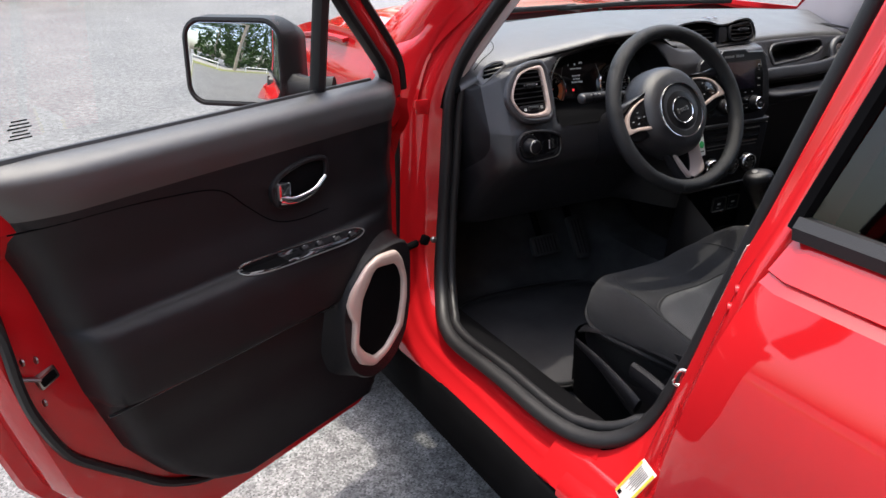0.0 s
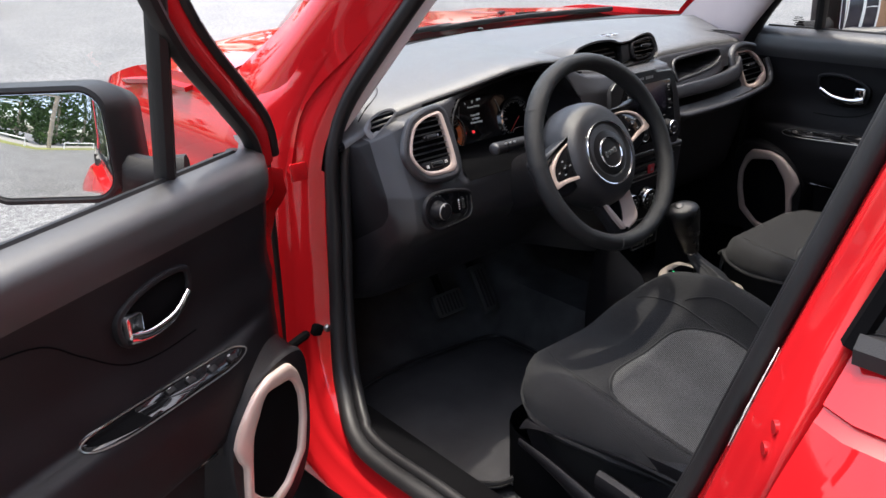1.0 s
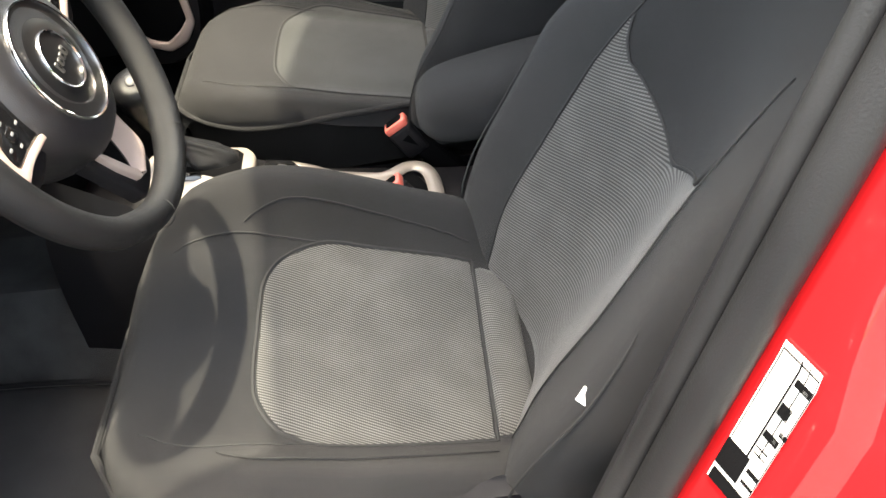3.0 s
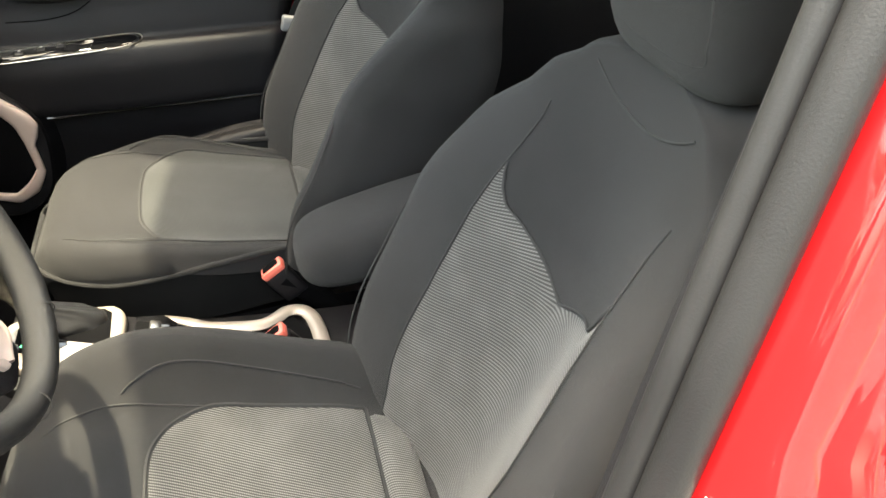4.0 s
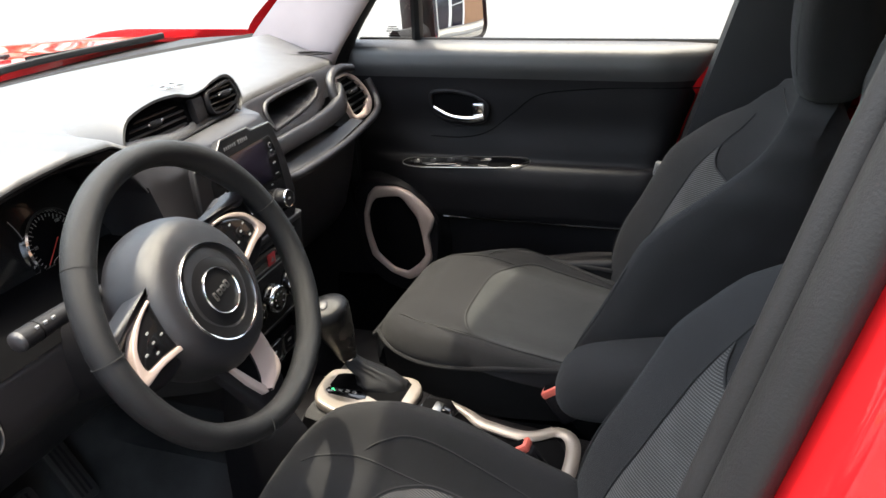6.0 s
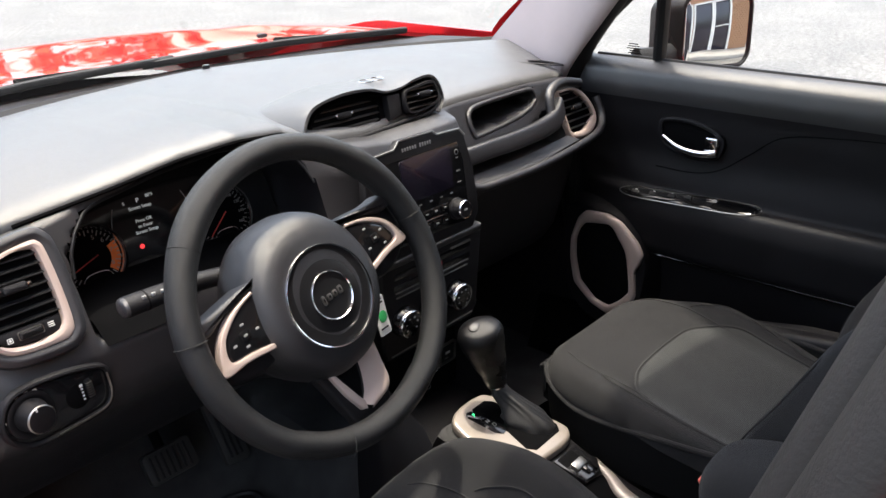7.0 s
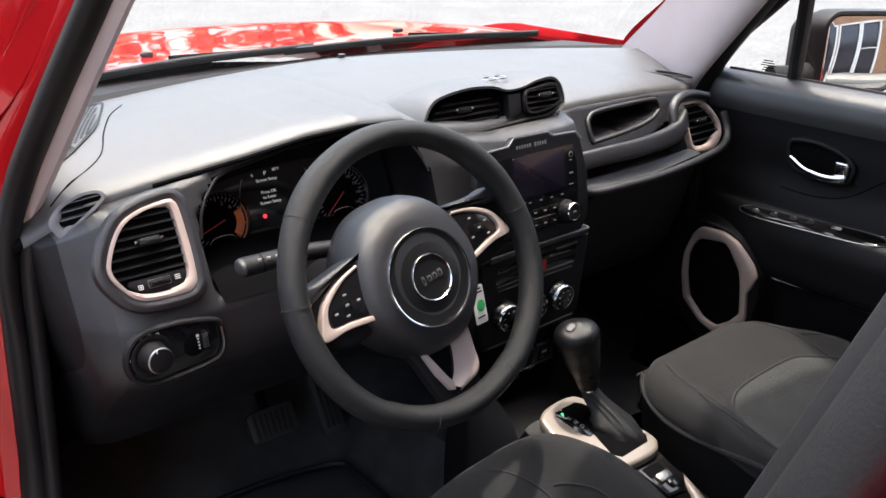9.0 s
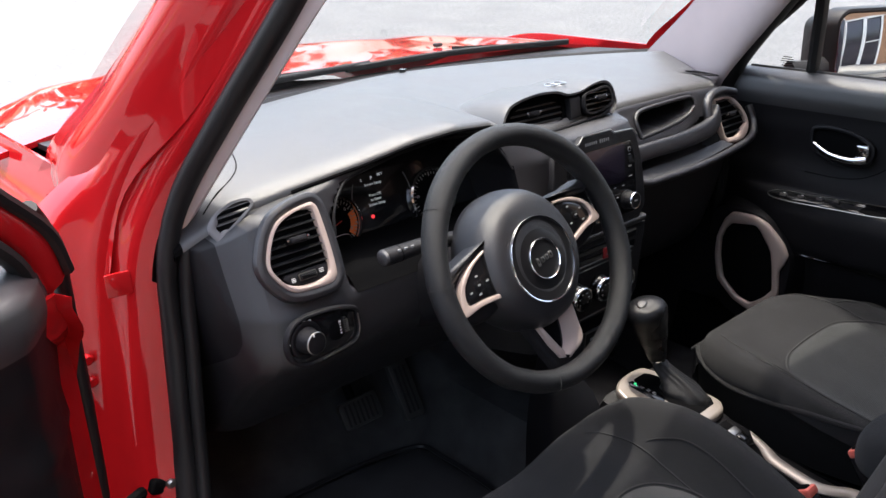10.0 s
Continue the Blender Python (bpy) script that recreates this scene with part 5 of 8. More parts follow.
xs = sorted(set(list(np.round(np.linspace(-0.70, 0.70, 71), 3)) + list(np.round(np.arange(-0.530, -0.14, 0.006), 3)) + list(np.round(np.arange(-0.700, -0.648, 0.004), 3)) + [0.17, 0.18, 0.19] + list(np.round(np.arange(0.236, 0.560, 0.006), 3))))
TOPN = 10     # points of a section on the soft top
rows = [[(x, y, z) for y, z in dash_section(x)] for x in xs]
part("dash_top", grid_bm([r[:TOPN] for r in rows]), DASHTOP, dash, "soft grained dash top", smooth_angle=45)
nl, ne = sum(1 for x in xs if x <= -0.64), sum(1 for x in xs if x <= -0.672)
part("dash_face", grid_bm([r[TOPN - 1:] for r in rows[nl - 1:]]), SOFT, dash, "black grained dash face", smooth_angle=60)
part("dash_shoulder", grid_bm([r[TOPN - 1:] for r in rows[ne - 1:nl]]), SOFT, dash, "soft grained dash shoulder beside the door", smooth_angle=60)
part("end_panel", grid_bm([r[TOPN - 1:] for r in rows[:ne]]), PLASTIC, dash, "black plastic dash end panel", smooth_angle=60)
edge = [(x, opening_top(x)) for x in np.linspace(-0.519, -0.157, 60)]
part("cluster_hood_edge", rods(even([(x, min(face_y(x, z), crest(x)[0] + 0.03) - 0.001, z) for x, z in edge], 70), 0.0022, 8), PLASTIC, dash, "rounded edge of the instrument hood")
seam = [(x, crest(x)[0] - 0.006, crest(x)[1] - 0.0095) for x in np.linspace(-0.10, -0.555, 40)]
part("dash_seam", rods(even(seam, 80), 0.0028, 6), DARK, dash, "dark seam under the dash top")


# added sheet over the ledge, near-black for the shadow below the instruments
part("cluster_shade_sheet", patch([[(x, face_y(x, 0.898) - 0.003, 0.898) for x in (-0.512, -0.34, -0.165)], [(x, 0.215, 0.924) for x in (-0.512, -0.34, -0.165)], [(x, 0.340, 0.928) for x in (-0.505, -0.34, -0.17)]], 20, 12), DARK, dash, "near-black sheet for the shade under the instruments")

def dash_z(x, y):
    """Height of the dash top."""
    sec = dash_section(x)[:TOPN - 1][::-1]
    return lerp(y, sec)


def on_top(a, b, c=0.0):
    return Vector((a, b, dash_z(a, b) + c))


for s in (-1, 1):
    sec = [(0.70 * s, y, z) for y, z in dash_section(0.70 * s)]
    c = [(0.70 * s + s * 0.012, 0.30 + (y - 0.30) * 0.97, 0.82 + (z - 0.82) * 0.97) for _, y, z in sec]
    d = [(0.70 * s + s * 0.012, 0.42 + (y - 0.42) * 0.5, 0.82 + (z - 0.82) * 0.5) for _, y, z in sec]
    part("end_cap", grid_bm([sec, c, d], caps=False), DARK, dash, "black plastic dash end cap")

# groove, sunlight sensor and demister grille along the screen
part("dash_groove", rods([on_top(x, lerp(x, [(-0.488, 0.473), (-0.424, 0.512), (-0.363, 0.547), (-0.2, 0.605), (0, 0.640), (0.2, 0.632), (0.4, 0.585), (0.6, 0.505)]), -0.0018) for x in np.linspace(-0.488, 0.60, 60)], 0.0017, 6), VENTRIM, dash)
part("light_sensor", rods([(0.0, 0.69, 1.078), (0.0, 0.69, 1.088)], 0.007, 12), GLOSSY, dash, "small black light sensor")
part("speaker_panel_seam", rods([on_top(*p, -0.0009) for p in smooth([(-0.660, 0.318), (-0.608, 0.338), (-0.577, 0.368), (-0.552, 0.430), (-0.517, 0.505), (-0.482, 0.555)], 40)], 0.0016, 6), DARK, dash)


def vent(name, outline, fr, rim, rim_mat, slats, label, parent, thick=None, knob=True, base=0.0):
    """A louvred air vent: rim, near-black sheet for the throat's shade, slats and a sliding tab; base: height below the
    slats that a thumbwheel panel takes.
    """
    o = [tuple(p) for p in smooth(outline, 60, True)]
    if sum(o[i - 1][0] * o[i][1] - o[i][0] * o[i - 1][1] for i in range(len(o))) < 0:
        o.reverse()
    body = part(name, slab(inset(o, 0.001), 0.004, lambda a, b, c=0: fr(a, b, c - 0.001), 0.001), DARK, parent, label)
    w = [rim] * len(o) if thick is None else [thick(*p) for p in o]
    part("vent_rim", band(o, w, 0.012, fr, 0.005), rim_mat, body, "champagne vent rim" if rim_mat is BEIGE else "")
    inn = inset(o, w)
    b0, b1 = min(p[1] for p in inn) + base, max(p[1] for p in inn)
    for k in range(slats):
        b = b0 + (b1 - b0) * (k + 0.7) / (slats + 0.4)
        xsn = []
        for i in range(len(inn)):
            p, q = inn[i - 1], inn[i]
            if (p[1] - b) * (q[1] - b) < 0:
                xsn.append(p[0] + (q[0] - p[0]) * (b - p[1]) / (q[1] - p[1]))
        if len(xsn) >= 2:
            x0, x1 = min(xsn) + 0.001, max(xsn) - 0.001
            q = [[fr(a, b - 0.0014 + dz, c) for dz, c in ((0.0006, 0.010), (0.0018, 0.010), (0.0046, 0.0035), (0.0034, 0.0035))] for a in np.linspace(x0, x1, 4)]
            part("slat", grid_bm(q, close_u=True, caps=True), SLAT, body)
    if knob:
        m = (sum(p[0] for p in inn) / len(inn), (b0 + b1) / 2 + 0.004)
        part("vent_tab", slab([(m[0] + p[0], m[1] + p[1]) for p in rounded(0.026, 0.0095, 0.003)], 0.019, fr, 0.003), PLASTIC, body, "black sliding tab")
        for a in (-0.0155, 0.0155):
            part("tab_end", slab([(m[0] + a + p[0], m[1] + 0.001 + p[1]) for p in rounded(0.004, 0.0035, 0.001)], 0.0165, fr, 0.001), CHROME, body, "bright end of the tab")
    return body


lv = plane_frame((-0.585, 0.196, 0.968), (1, 0.03, 0), (0, 0.42, 1))
lvo = [(0.029, 0.0675), (0.038, 0.064), (0.0425, 0.052), (0.0442, 0.006), (0.0425, -0.032), (0.037, -0.043), (0.025, -0.048), (-0.0174, -0.0465), (-0.038, -0.0385), (-0.0536, -0.0184), (-0.0590, -0.0027), (-0.056, 0.0124), (-0.044, 0.035), (-0.0275, 0.053), (-0.0024, 0.0630)]
vent("side_vent", lvo, lv, 0.012, BEIGE, 7, "black louvred air vent with a champagne rim", dash, thick=lambda a, b: 0.0045 + 0.0065 * ramp01(a, 0.0, 0.04) + 0.005 * ramp01(-b, 0.02, 0.045), base=0.017)
part("vent_surround", band([(p[0] * 1.0, p[1]) for p in inset([tuple(p) for p in smooth(lvo, 60, True)][::-1] if sum(lvo[i - 1][0] * lvo[i][1] - lvo[i][0] * lvo[i - 1][1] for i in range(len(lvo))) < 0 else [tuple(p) for p in smooth(lvo, 60, True)], -0.014)], 0.0165, 0.011, lv, 0.007), SOFT, dash, "rounded soft hood round the air vent")
panel = [(-0.041, -0.0225), (-0.033, -0.0300), (-0.018, -0.0360), (0.018, -0.0375), (0.0275, -0.0345), (0.0305, -0.026), (0.0315, -0.0175), (-0.038, -0.0175)]
wheelbed = part("thumbwheel_panel", slab(panel, 0.0085, lv, 0.002), PLASTIC, dash, "black panel of the vent thumbwheel")
part("thumbwheel", slab([(p[0] - 0.004, p[1] - 0.0265) for p in rounded(0.026, 0.0085, 0.002)], 0.0125, lv, 0.003), DISH, wheelbed, "black vent thumbwheel")
part("thumbwheel_edge", band([(p[0] - 0.004, p[1] - 0.0265) for p in rounded(0.0275, 0.0100, 0.0022)], 0.0009, 0.0105, lv, 0.0003), STEEL, wheelbed, "thin bright edge")
for k in range(3):
    part("vent_mark", slab([(p[0] + 0.0185, p[1] - 0.0235 - 0.0022 * k) for p in rounded(0.0068, 0.0010, 0.0004)], 0.0092, lv, 0.0003), WHITE, wheelbed)
part("vent_mark", band([(p[0] - 0.0265, p[1] - 0.0275) for p in rounded(0.0058, 0.0056, 0.0008)], 0.0008, 0.0092, lv, 0.0003), WHITE, wheelbed)
part("vent_mark", slab([(p[0] - 0.0265, p[1] - 0.0275) for p in circle(0.0014, 10)], 0.0092, lv, 0.0003), WHITE, wheelbed)

rv0 = plane_frame((0.576, 0.248, 0.951), (1, 0.02, 0), (0, 0.42, 1))
rv = rv0
rvo = [(-0.045, 0.048), (-0.030, 0.051), (0.024, 0.048), (0.056, 0.028), (0.076, -0.006), (0.070, -0.034), (0.036, -0.054), (-0.020, -0.054), (-0.038, -0.046), (-0.043, -0.020)]
vent("side_vent", rvo, rv, 0.012, BEIGE, 6, "black louvred air vent with a champagne rim", dash, thick=lambda a, b: 0.0035 + 0.009 * ramp01(a, 0.0, 0.045) + 0.010 * ramp01(-b, 0.02, 0.05))

# small demister vent at the door side
sv = plane_frame((-0.636, 0.274, 1.011), (1, -0.30, 0.2), (0, 0.5, 1))
svo = [(-0.0385, -0.0007), (-0.031, 0.0119), (-0.0152, 0.0215), (0.008, 0.0272), (0.0268, 0.0245), (0.0315, 0.0140), (0.0224, 0.0054), (-0.0037, -0.0092), (-0.0170, -0.0170), (-0.0175, -0.0249), (-0.0247, -0.0305), (-0.0331, -0.0173)]
vent("demister_vent", svo, lambda a, b, c=0: sv(a, b, c * 0.35 + 0.004), 0.004, VENTRIM, 5, "small slanted black demister vent with a pale edge", dash, thick=lambda a, b: 0.0028 + 0.0085 * ramp01(-a - 0.45 * b, 0.010, 0.026), knob=False)
dg = plane_frame((0.600, 0.352, 1.040), (1, -0.35, -0.12), (0.3, 1, 0.12))
vent("demister_grille", [(-0.05, 0.02), (0.02, 0.018), (0.055, -0.01), (0.05, -0.02), (0.0, -0.012), (-0.045, -0.004)], lambda a, b, c=0: dg(a, b, c * 0.25 - 0.001), 0.004, SOFT, 5, "small black demister grille", dash, knob=False)

# tweeter grille on the dash top
two = [tuple(p) for p in smooth([(-0.495, 0.610), (-0.532, 0.502), (-0.565, 0.437), (-0.622, 0.378), (-0.655, 0.390), (-0.655, 0.44), (-0.600, 0.55), (-0.545, 0.602)], 48, True)]
tg = part("tweeter_grille", slab(two, 0.0035, lambda a, b, c=0: on_top(a, b, c - 0.001), 0.001), PLASTIC, dash, "black perforated tweeter grille")
bm = bmesh.new()
for i in range(34):
    for j in range(44):
        a, b = -0.665 + i * 0.0056 + 0.0028 * (j % 2), 0.375 + j * 0.0056
        lft, rgt = lerp(b, [(0.378, -0.64), (0.44, -0.648), (0.55, -0.593), (0.602, -0.540)]), lerp(b, [(0.378, -0.628), (0.437, -0.571), (0.502, -0.538), (0.610, -0.501)])
        if lft < a < rgt and b < 0.600:
            ring = [on_top(a + 0.0021 * math.cos(q), b + 0.0021 * math.sin(q), 0.0030) for q in [k * math.pi / 3 for k in range(6)]]
            bm.faces.new([bm.verts.new(p) for p in ring])
part("perforation", bm, DARK, tg, shade=False)

# ---- instrument cluster ----
cl = plane_frame((-0.324, 0.312, 0.962), (1, 0, 0), (0, 0.30, 1))
cluster = part("instrument_panel", slab([tuple(p) for p in smooth([(-0.155, -0.075), (0.15, -0.075), (0.16, -0.02), (0.14, 0.06), (0.04, 0.095), (-0.07, 0.09), (-0.155, 0.05), (-0.188, -0.02)], 60, True)], 0.006, cl, 0.002), GLOSSY, dash, "dark instrument panel")
for cx0, r, mat_, lab in ((-0.130, 0.045, ORANGE, "rev counter"), (0.066, 0.049, GLOSSY, "speedometer")):
    g = part("gauge", lathe([(r, 0.004), (r, 0.012), (r - 0.003, 0.014), (r - 0.006, 0.010), (r - 0.006, 0.007)], lambda a, b, c=0, q=cx0: cl(a + q, b - 0.012, c), 44, caps=False), CHROME, cluster, "round " + lab + " with a thin bright rim")
    part("dial", slab(circle(r - 0.006, 40, cx0, -0.012), 0.0078, cl, 0.0003), DARK, g)
    for k in range(31):
        an = radians(225 - 270 * k / 30)
        ln = 0.007 if k % 3 == 0 else 0.004
        r1 = r - 0.008
        p, q = (math.cos(an), math.sin(an)), (-math.sin(an) * 0.0006, math.cos(an) * 0.0006)
        quad = [(cx0 + p[0] * (r1 - ln) + q[0], -0.012 + p[1] * (r1 - ln) + q[1]), (cx0 + p[0] * (r1 - ln) - q[0], -0.012 + p[1] * (r1 - ln) - q[1]), (cx0 + p[0] * r1 - q[0], -0.012 + p[1] * r1 - q[1]), (cx0 + p[0] * r1 + q[0], -0.012 + p[1] * r1 + q[1])]
        part("tick", slab(quad, 0.0086, cl, 0.0002, 1), PRINT, g)
    an = radians(200 if cx0 < 0 else 221)
    p = (math.cos(an), math.sin(an))
    part("needle", rods([cl(cx0 - p[0] * 0.008, -0.012 - p[1] * 0.008, 0.011), cl(cx0 + p[0] * (r - 0.014), -0.012 + p[1] * (r - 0.014), 0.011)], 0.0008, 6), NEEDLE, g, "red needle")
part("rev_patch", slab([(-0.130 + 0.037 * math.cos(radians(t)), -0.012 + 0.037 * math.sin(radians(t))) for t in range(-42, 27, 6)] + [(-0.130 + 0.025 * math.cos(radians(t)), -0.012 + 0.025 * math.sin(radians(t))) for t in range(24, -43, -6)], 0.0083, cl, 0.0002), ORANGE, cluster, "orange splash on the rev counter")



def lettering(text, fr, size, mat, parent, at=(0, 0, 0), name="lettering", thick=0.0003):
    """Raised writing laid on a frame, with the built-in font."""
    cu = bpy.data.curves.new("text", "FONT")
    cu.body, cu.size, cu.align_x, cu.align_y, cu.extrude = text, size, "CENTER", "CENTER", thick
    tmp = bpy.data.objects.new("text", cu)
    scene.collection.objects.link(tmp)
    me = bpy.data.meshes.new_from_object(tmp.evaluated_get(bpy.context.evaluated_depsgraph_get()))
    bpy.data.objects.remove(tmp)
    bm = bmesh.new()
    bm.from_mesh(me)
    bpy.data.meshes.remove(me)
    for v in bm.verts:
        v.co = fr(v.co.x + at[0], v.co.y + at[1], v.co.z + at[2])
    return part(name, bm, mat, parent, shade=False)


for k, (txt, dy) in enumerate((("Screen Setup", 0.034), ("Press OK", 0.0165), ("to Enter", 0.009), ("Screen Setup", 0.0015))):
    lettering(txt, cl, 0.0062, GLOW_W, cluster, (-0.048, dy, 0.0075))
lettering("P", cl, 0.0085, GLOW_W, cluster, (-0.049, 0.043, 0.0075))
lettering("80°F", cl, 0.006, GLOW_W, cluster, (-0.031, 0.046, 0.0075))
lettering("S", cl, 0.006, GLOW_W, cluster, (-0.069, 0.043, 0.0075))
part("warning_lamp", slab(circle(0.0032, 12, -0.061, -0.017), 0.0075, cl, 0.0004), GLOW_R, cluster, "red seat belt warning lamp")
for n, k in (("20", 6), ("100", 19), ("120", 22), ("140", 25), ("160", 28)):
    an = radians(225 - 270 * k / 30)
    lettering(n, cl, 0.0062, PRINT, cluster, (0.066 + 0.032 * math.cos(an), -0.012 + 0.032 * math.sin(an), 0.0088))
for n, k in (("5", 17), ("6", 20), ("7", 24), ("8", 28)):
    an = radians(225 - 270 * k / 30)
    lettering(n, cl, 0.008, PRINT, cluster, (-0.130 + 0.027 * math.cos(an), -0.012 + 0.027 * math.sin(an), 0.0088))

for m0, s0 in ((-0.083, 1), (0.012, -1)):
    arc = [(m0 + s0 * 0.012 * (1 - ((b + 0.0) / 0.045) ** 2) * -1, b) for b in np.linspace(-0.030, 0.040, 14)]
    part("side_scale", rods([cl(a, b, 0.0075) for a, b in arc], 0.0006, 5), PRINT, cluster)
for cx0 in (-0.130, 0.066):
    wl = [tuple(p) for p in smooth([(cx0 - 0.024, -0.044), (cx0 - 0.012, -0.032), (cx0 + 0.014, -0.032), (cx0 + 0.022, -0.046)], 16)]
    part("lower_window_rim", rods([cl(a, b, 0.009) for a, b in wl], 0.0009, 5), CHROME, cluster)

# ---- headlamp switch ----
hs = plane_frame((-0.583, 0.157, 0.872), (1, 0.12, 0.05), (0, 0.10, 1))
hso = [tuple(p) for p in smooth([(-0.066, -0.003), (-0.062, 0.0145), (-0.050, 0.0270), (-0.0276, 0.0300), (0.012, 0.0240), (0.044, 0.0140), (0.0565, 0.004), (0.0555, -0.0220), (0.0470, -0.0355), (0.0277, -0.0385), (-0.016, -0.0372), (-0.043, -0.0330), (-0.060, -0.0205)], 60, True)]
sw = part("light_switch_panel", slab(hso, 0.005, hs, 0.002), GLOSSY, dash, "black headlamp switch panel")
part("panel_lip", band([tuple(p) for p in inset(hso[::-1] if sum(hso[i - 1][0] * hso[i][1] - hso[i][0] * hso[i - 1][1] for i in range(len(hso))) < 0 else hso, -0.004)], 0.0065, 0.009, hs, 0.004), PLASTIC, sw, "rounded black lip round the switch panel")
part("edge_line", rods([hs(*p, 0.0085) for p in smooth([(0.055, 0.002), (0.0545, -0.022), (0.046, -0.0345), (0.0277, -0.0375), (-0.016, -0.0365)], 26)], 0.0011, 6), STEEL, sw)
kd = lambda a, b, c=0.0: hs(a - 0.0362, b + 0.0012, c)
part("knob_base", lathe([(0.0262, 0.004), (0.0258, 0.0075), (0.0235, 0.0085), (0.019, 0.0075), (0.017, 0.006)], kd, 40, caps=False), PLASTIC, sw, "ring of the headlamp knob")
kn = part("light_knob", lathe([(0.0185, 0.004), (0.0180, 0.010), (0.0160, 0.014), (0.0155, 0.026), (0.0145, 0.0285), (0.0130, 0.0292), (0.003, 0.0285)], kd, 40), PLASTIC, sw, "round headlamp knob")
part("knob_ring", lathe([(0.0154, 0.0268), (0.0157, 0.0278), (0.0152, 0.0288), (0.0143, 0.0292)], kd, 40, caps=False), STEEL, kn, "bright knob ring")
part("knob_pointer", slab([(p[0] - 0.003, p[1] + 0.0125) for p in rounded(0.0022, 0.004, 0.0008)], 0.0296, kd, 0.0004), WHITE, kn)
for a, b in ((-0.0600, 0.0049), (-0.0435, 0.0248), (-0.0337, 0.0262), (-0.0243, 0.0240)):
    part("symbol", slab([(a + p[0], b + p[1]) for p in rounded(0.0050, 0.0036, 0.0014)], 0.0060, hs, 0.0004), WHITE, sw)
part("dimmer_bowl", slab([(0.018 + p[0], -0.008 + p[1]) for p in circle(0.0145, 28)], 0.0056, hs, 0.0005), DARK, sw)
part("dimmer_wheel", slab([(p[0] + 0.0315, p[1] - 0.006) for p in rounded(0.0075, 0.024, 0.003)], 0.0095, hs, 0.0035), PLASTIC, sw, "ribbed dimmer wheel")
for k in range(7):
    part("rib", slab([(p[0] + 0.0315, p[1] - 0.0145 + 0.0028 * k) for p in rounded(0.0070, 0.0009, 0.0003)], 0.0101, hs, 0.0003), STEEL, sw)
for k in range(5):
    part("symbol", slab([(0.0235 + p[0], -0.015 + 0.0042 * k + p[1]) for p in rounded(0.0026 + 0.0012 * (k == 4), 0.0022 + 0.0014 * (k == 4), 0.0008)], 0.0062, hs, 0.0003), WHITE, sw)

# ---- centre stack ----
st0 = plane_frame((0.030, 0.170, 0.880), (1, 0, 0), (0, 0.14, 1))
st = lambda a, b, c=0.0: st0(a * 1.045, b * 1.045, c)
so = [(-0.118, -0.030), (0.105, -0.030), (0.124, -0.008), (0.125, 0.030), (0.120, 0.080), (0.108, 0.122), (0.096, 0.134), (0.044, 0.136), (0.034, 0.143), (-0.040, 0.143), (-0.052, 0.132), (-0.100, 0.130), (-0.114, 0.118), (-0.122, 0.07), (-0.124, 0.0)]
stack = thing("radio_unit", "black car radio with a dark display and two knobs", "car radio", at=(0.012, 0.15, 0.84))
part("fascia", slab(so, 0.012, lambda a, b, c=0: st(a, b, c - 0.005), 0.005, 3), PLASTIC, stack, "black radio surround")
part("fascia_edge", rods([st(*p, 0.007) for p in so[5:13]], 0.0014, 6), STEEL, stack, "thin bright edge")
part("panel", slab([(-0.085, -0.014), (0.092, -0.014), (0.100, 0.0), (0.098, 0.085), (0.088, 0.116), (-0.074, 0.116), (-0.088, 0.09), (-0.093, 0.0)], 0.008, st, 0.003), GLOSSY, stack, "gloss black radio panel")
part("display", slab([(p[0] + 0.010, p[1] + 0.080) for p in rounded(0.114, 0.066, 0.004)], 0.0092, st, 0.001), SCREEN, stack, "dark violet display glass")
for a in (-0.038, 0.066):
    kn = part("radio_knob", lathe([(0.0175, 0.006), (0.0175, 0.012), (0.0155, 0.014), (0.015, 0.028), (0.0135, 0.030), (0.003, 0.0295)], lambda p, q, c=0, a=a: st(p + a, q + 0.012, c), 30), PLASTIC, stack, "black radio knob")
    part("knob_ring", lathe([(0.0130, 0.0301), (0.0140, 0.0306), (0.0150, 0.0285)], lambda p, q, c=0, a=a: st(p + a, q + 0.012, c), 30, caps=False), CHROME, kn, "thin bright knob ring")
    part("knob_mark", slab([(a + p[0], 0.012 + p[1]) for p in rounded(0.008, 0.003, 0.001)], 0.0304, st, 0.0002), PRINT, kn)
part("button_row", slab([(p[0] + 0.019, p[1] + 0.011) for p in rounded(0.050, 0.0022, 0.001)], 0.0098, st, 0.0005), CHROME, stack, "bright button strip")
for k in range(3):
    for b in (0.021, 0.001):
        part("button", slab([(p[0] - 0.002 + 0.021 * k, p[1] + b) for p in rounded(0.019, 0.012, 0.002)], 0.0094, st, 0.001), GLOSSY, stack)
        part("symbol", slab([(p[0] - 0.002 + 0.021 * k, p[1] + b) for p in rounded(0.006, 0.0018 + 0.0012 * (k == 1), 0.0006)], 0.0097, st, 0.0002), PRINT, stack)
for b, w, h in ((0.100, 0.009, 0.009), (0.091, 0.006, 0.002), (0.070, 0.009, 0.003), (0.052, 0.010, 0.0012)):
    part("symbol", slab([(p[0] + 0.082, p[1] + b) for p in rounded(w, h, min(w, h) * 0.45)], 0.0083, st, 0.0002), PRINT, stack)
part("ring_gap", slab(circle(0.0033, 14, 0.082, 0.100), 0.0088, st, 0.0002), GLOSSY, stack)
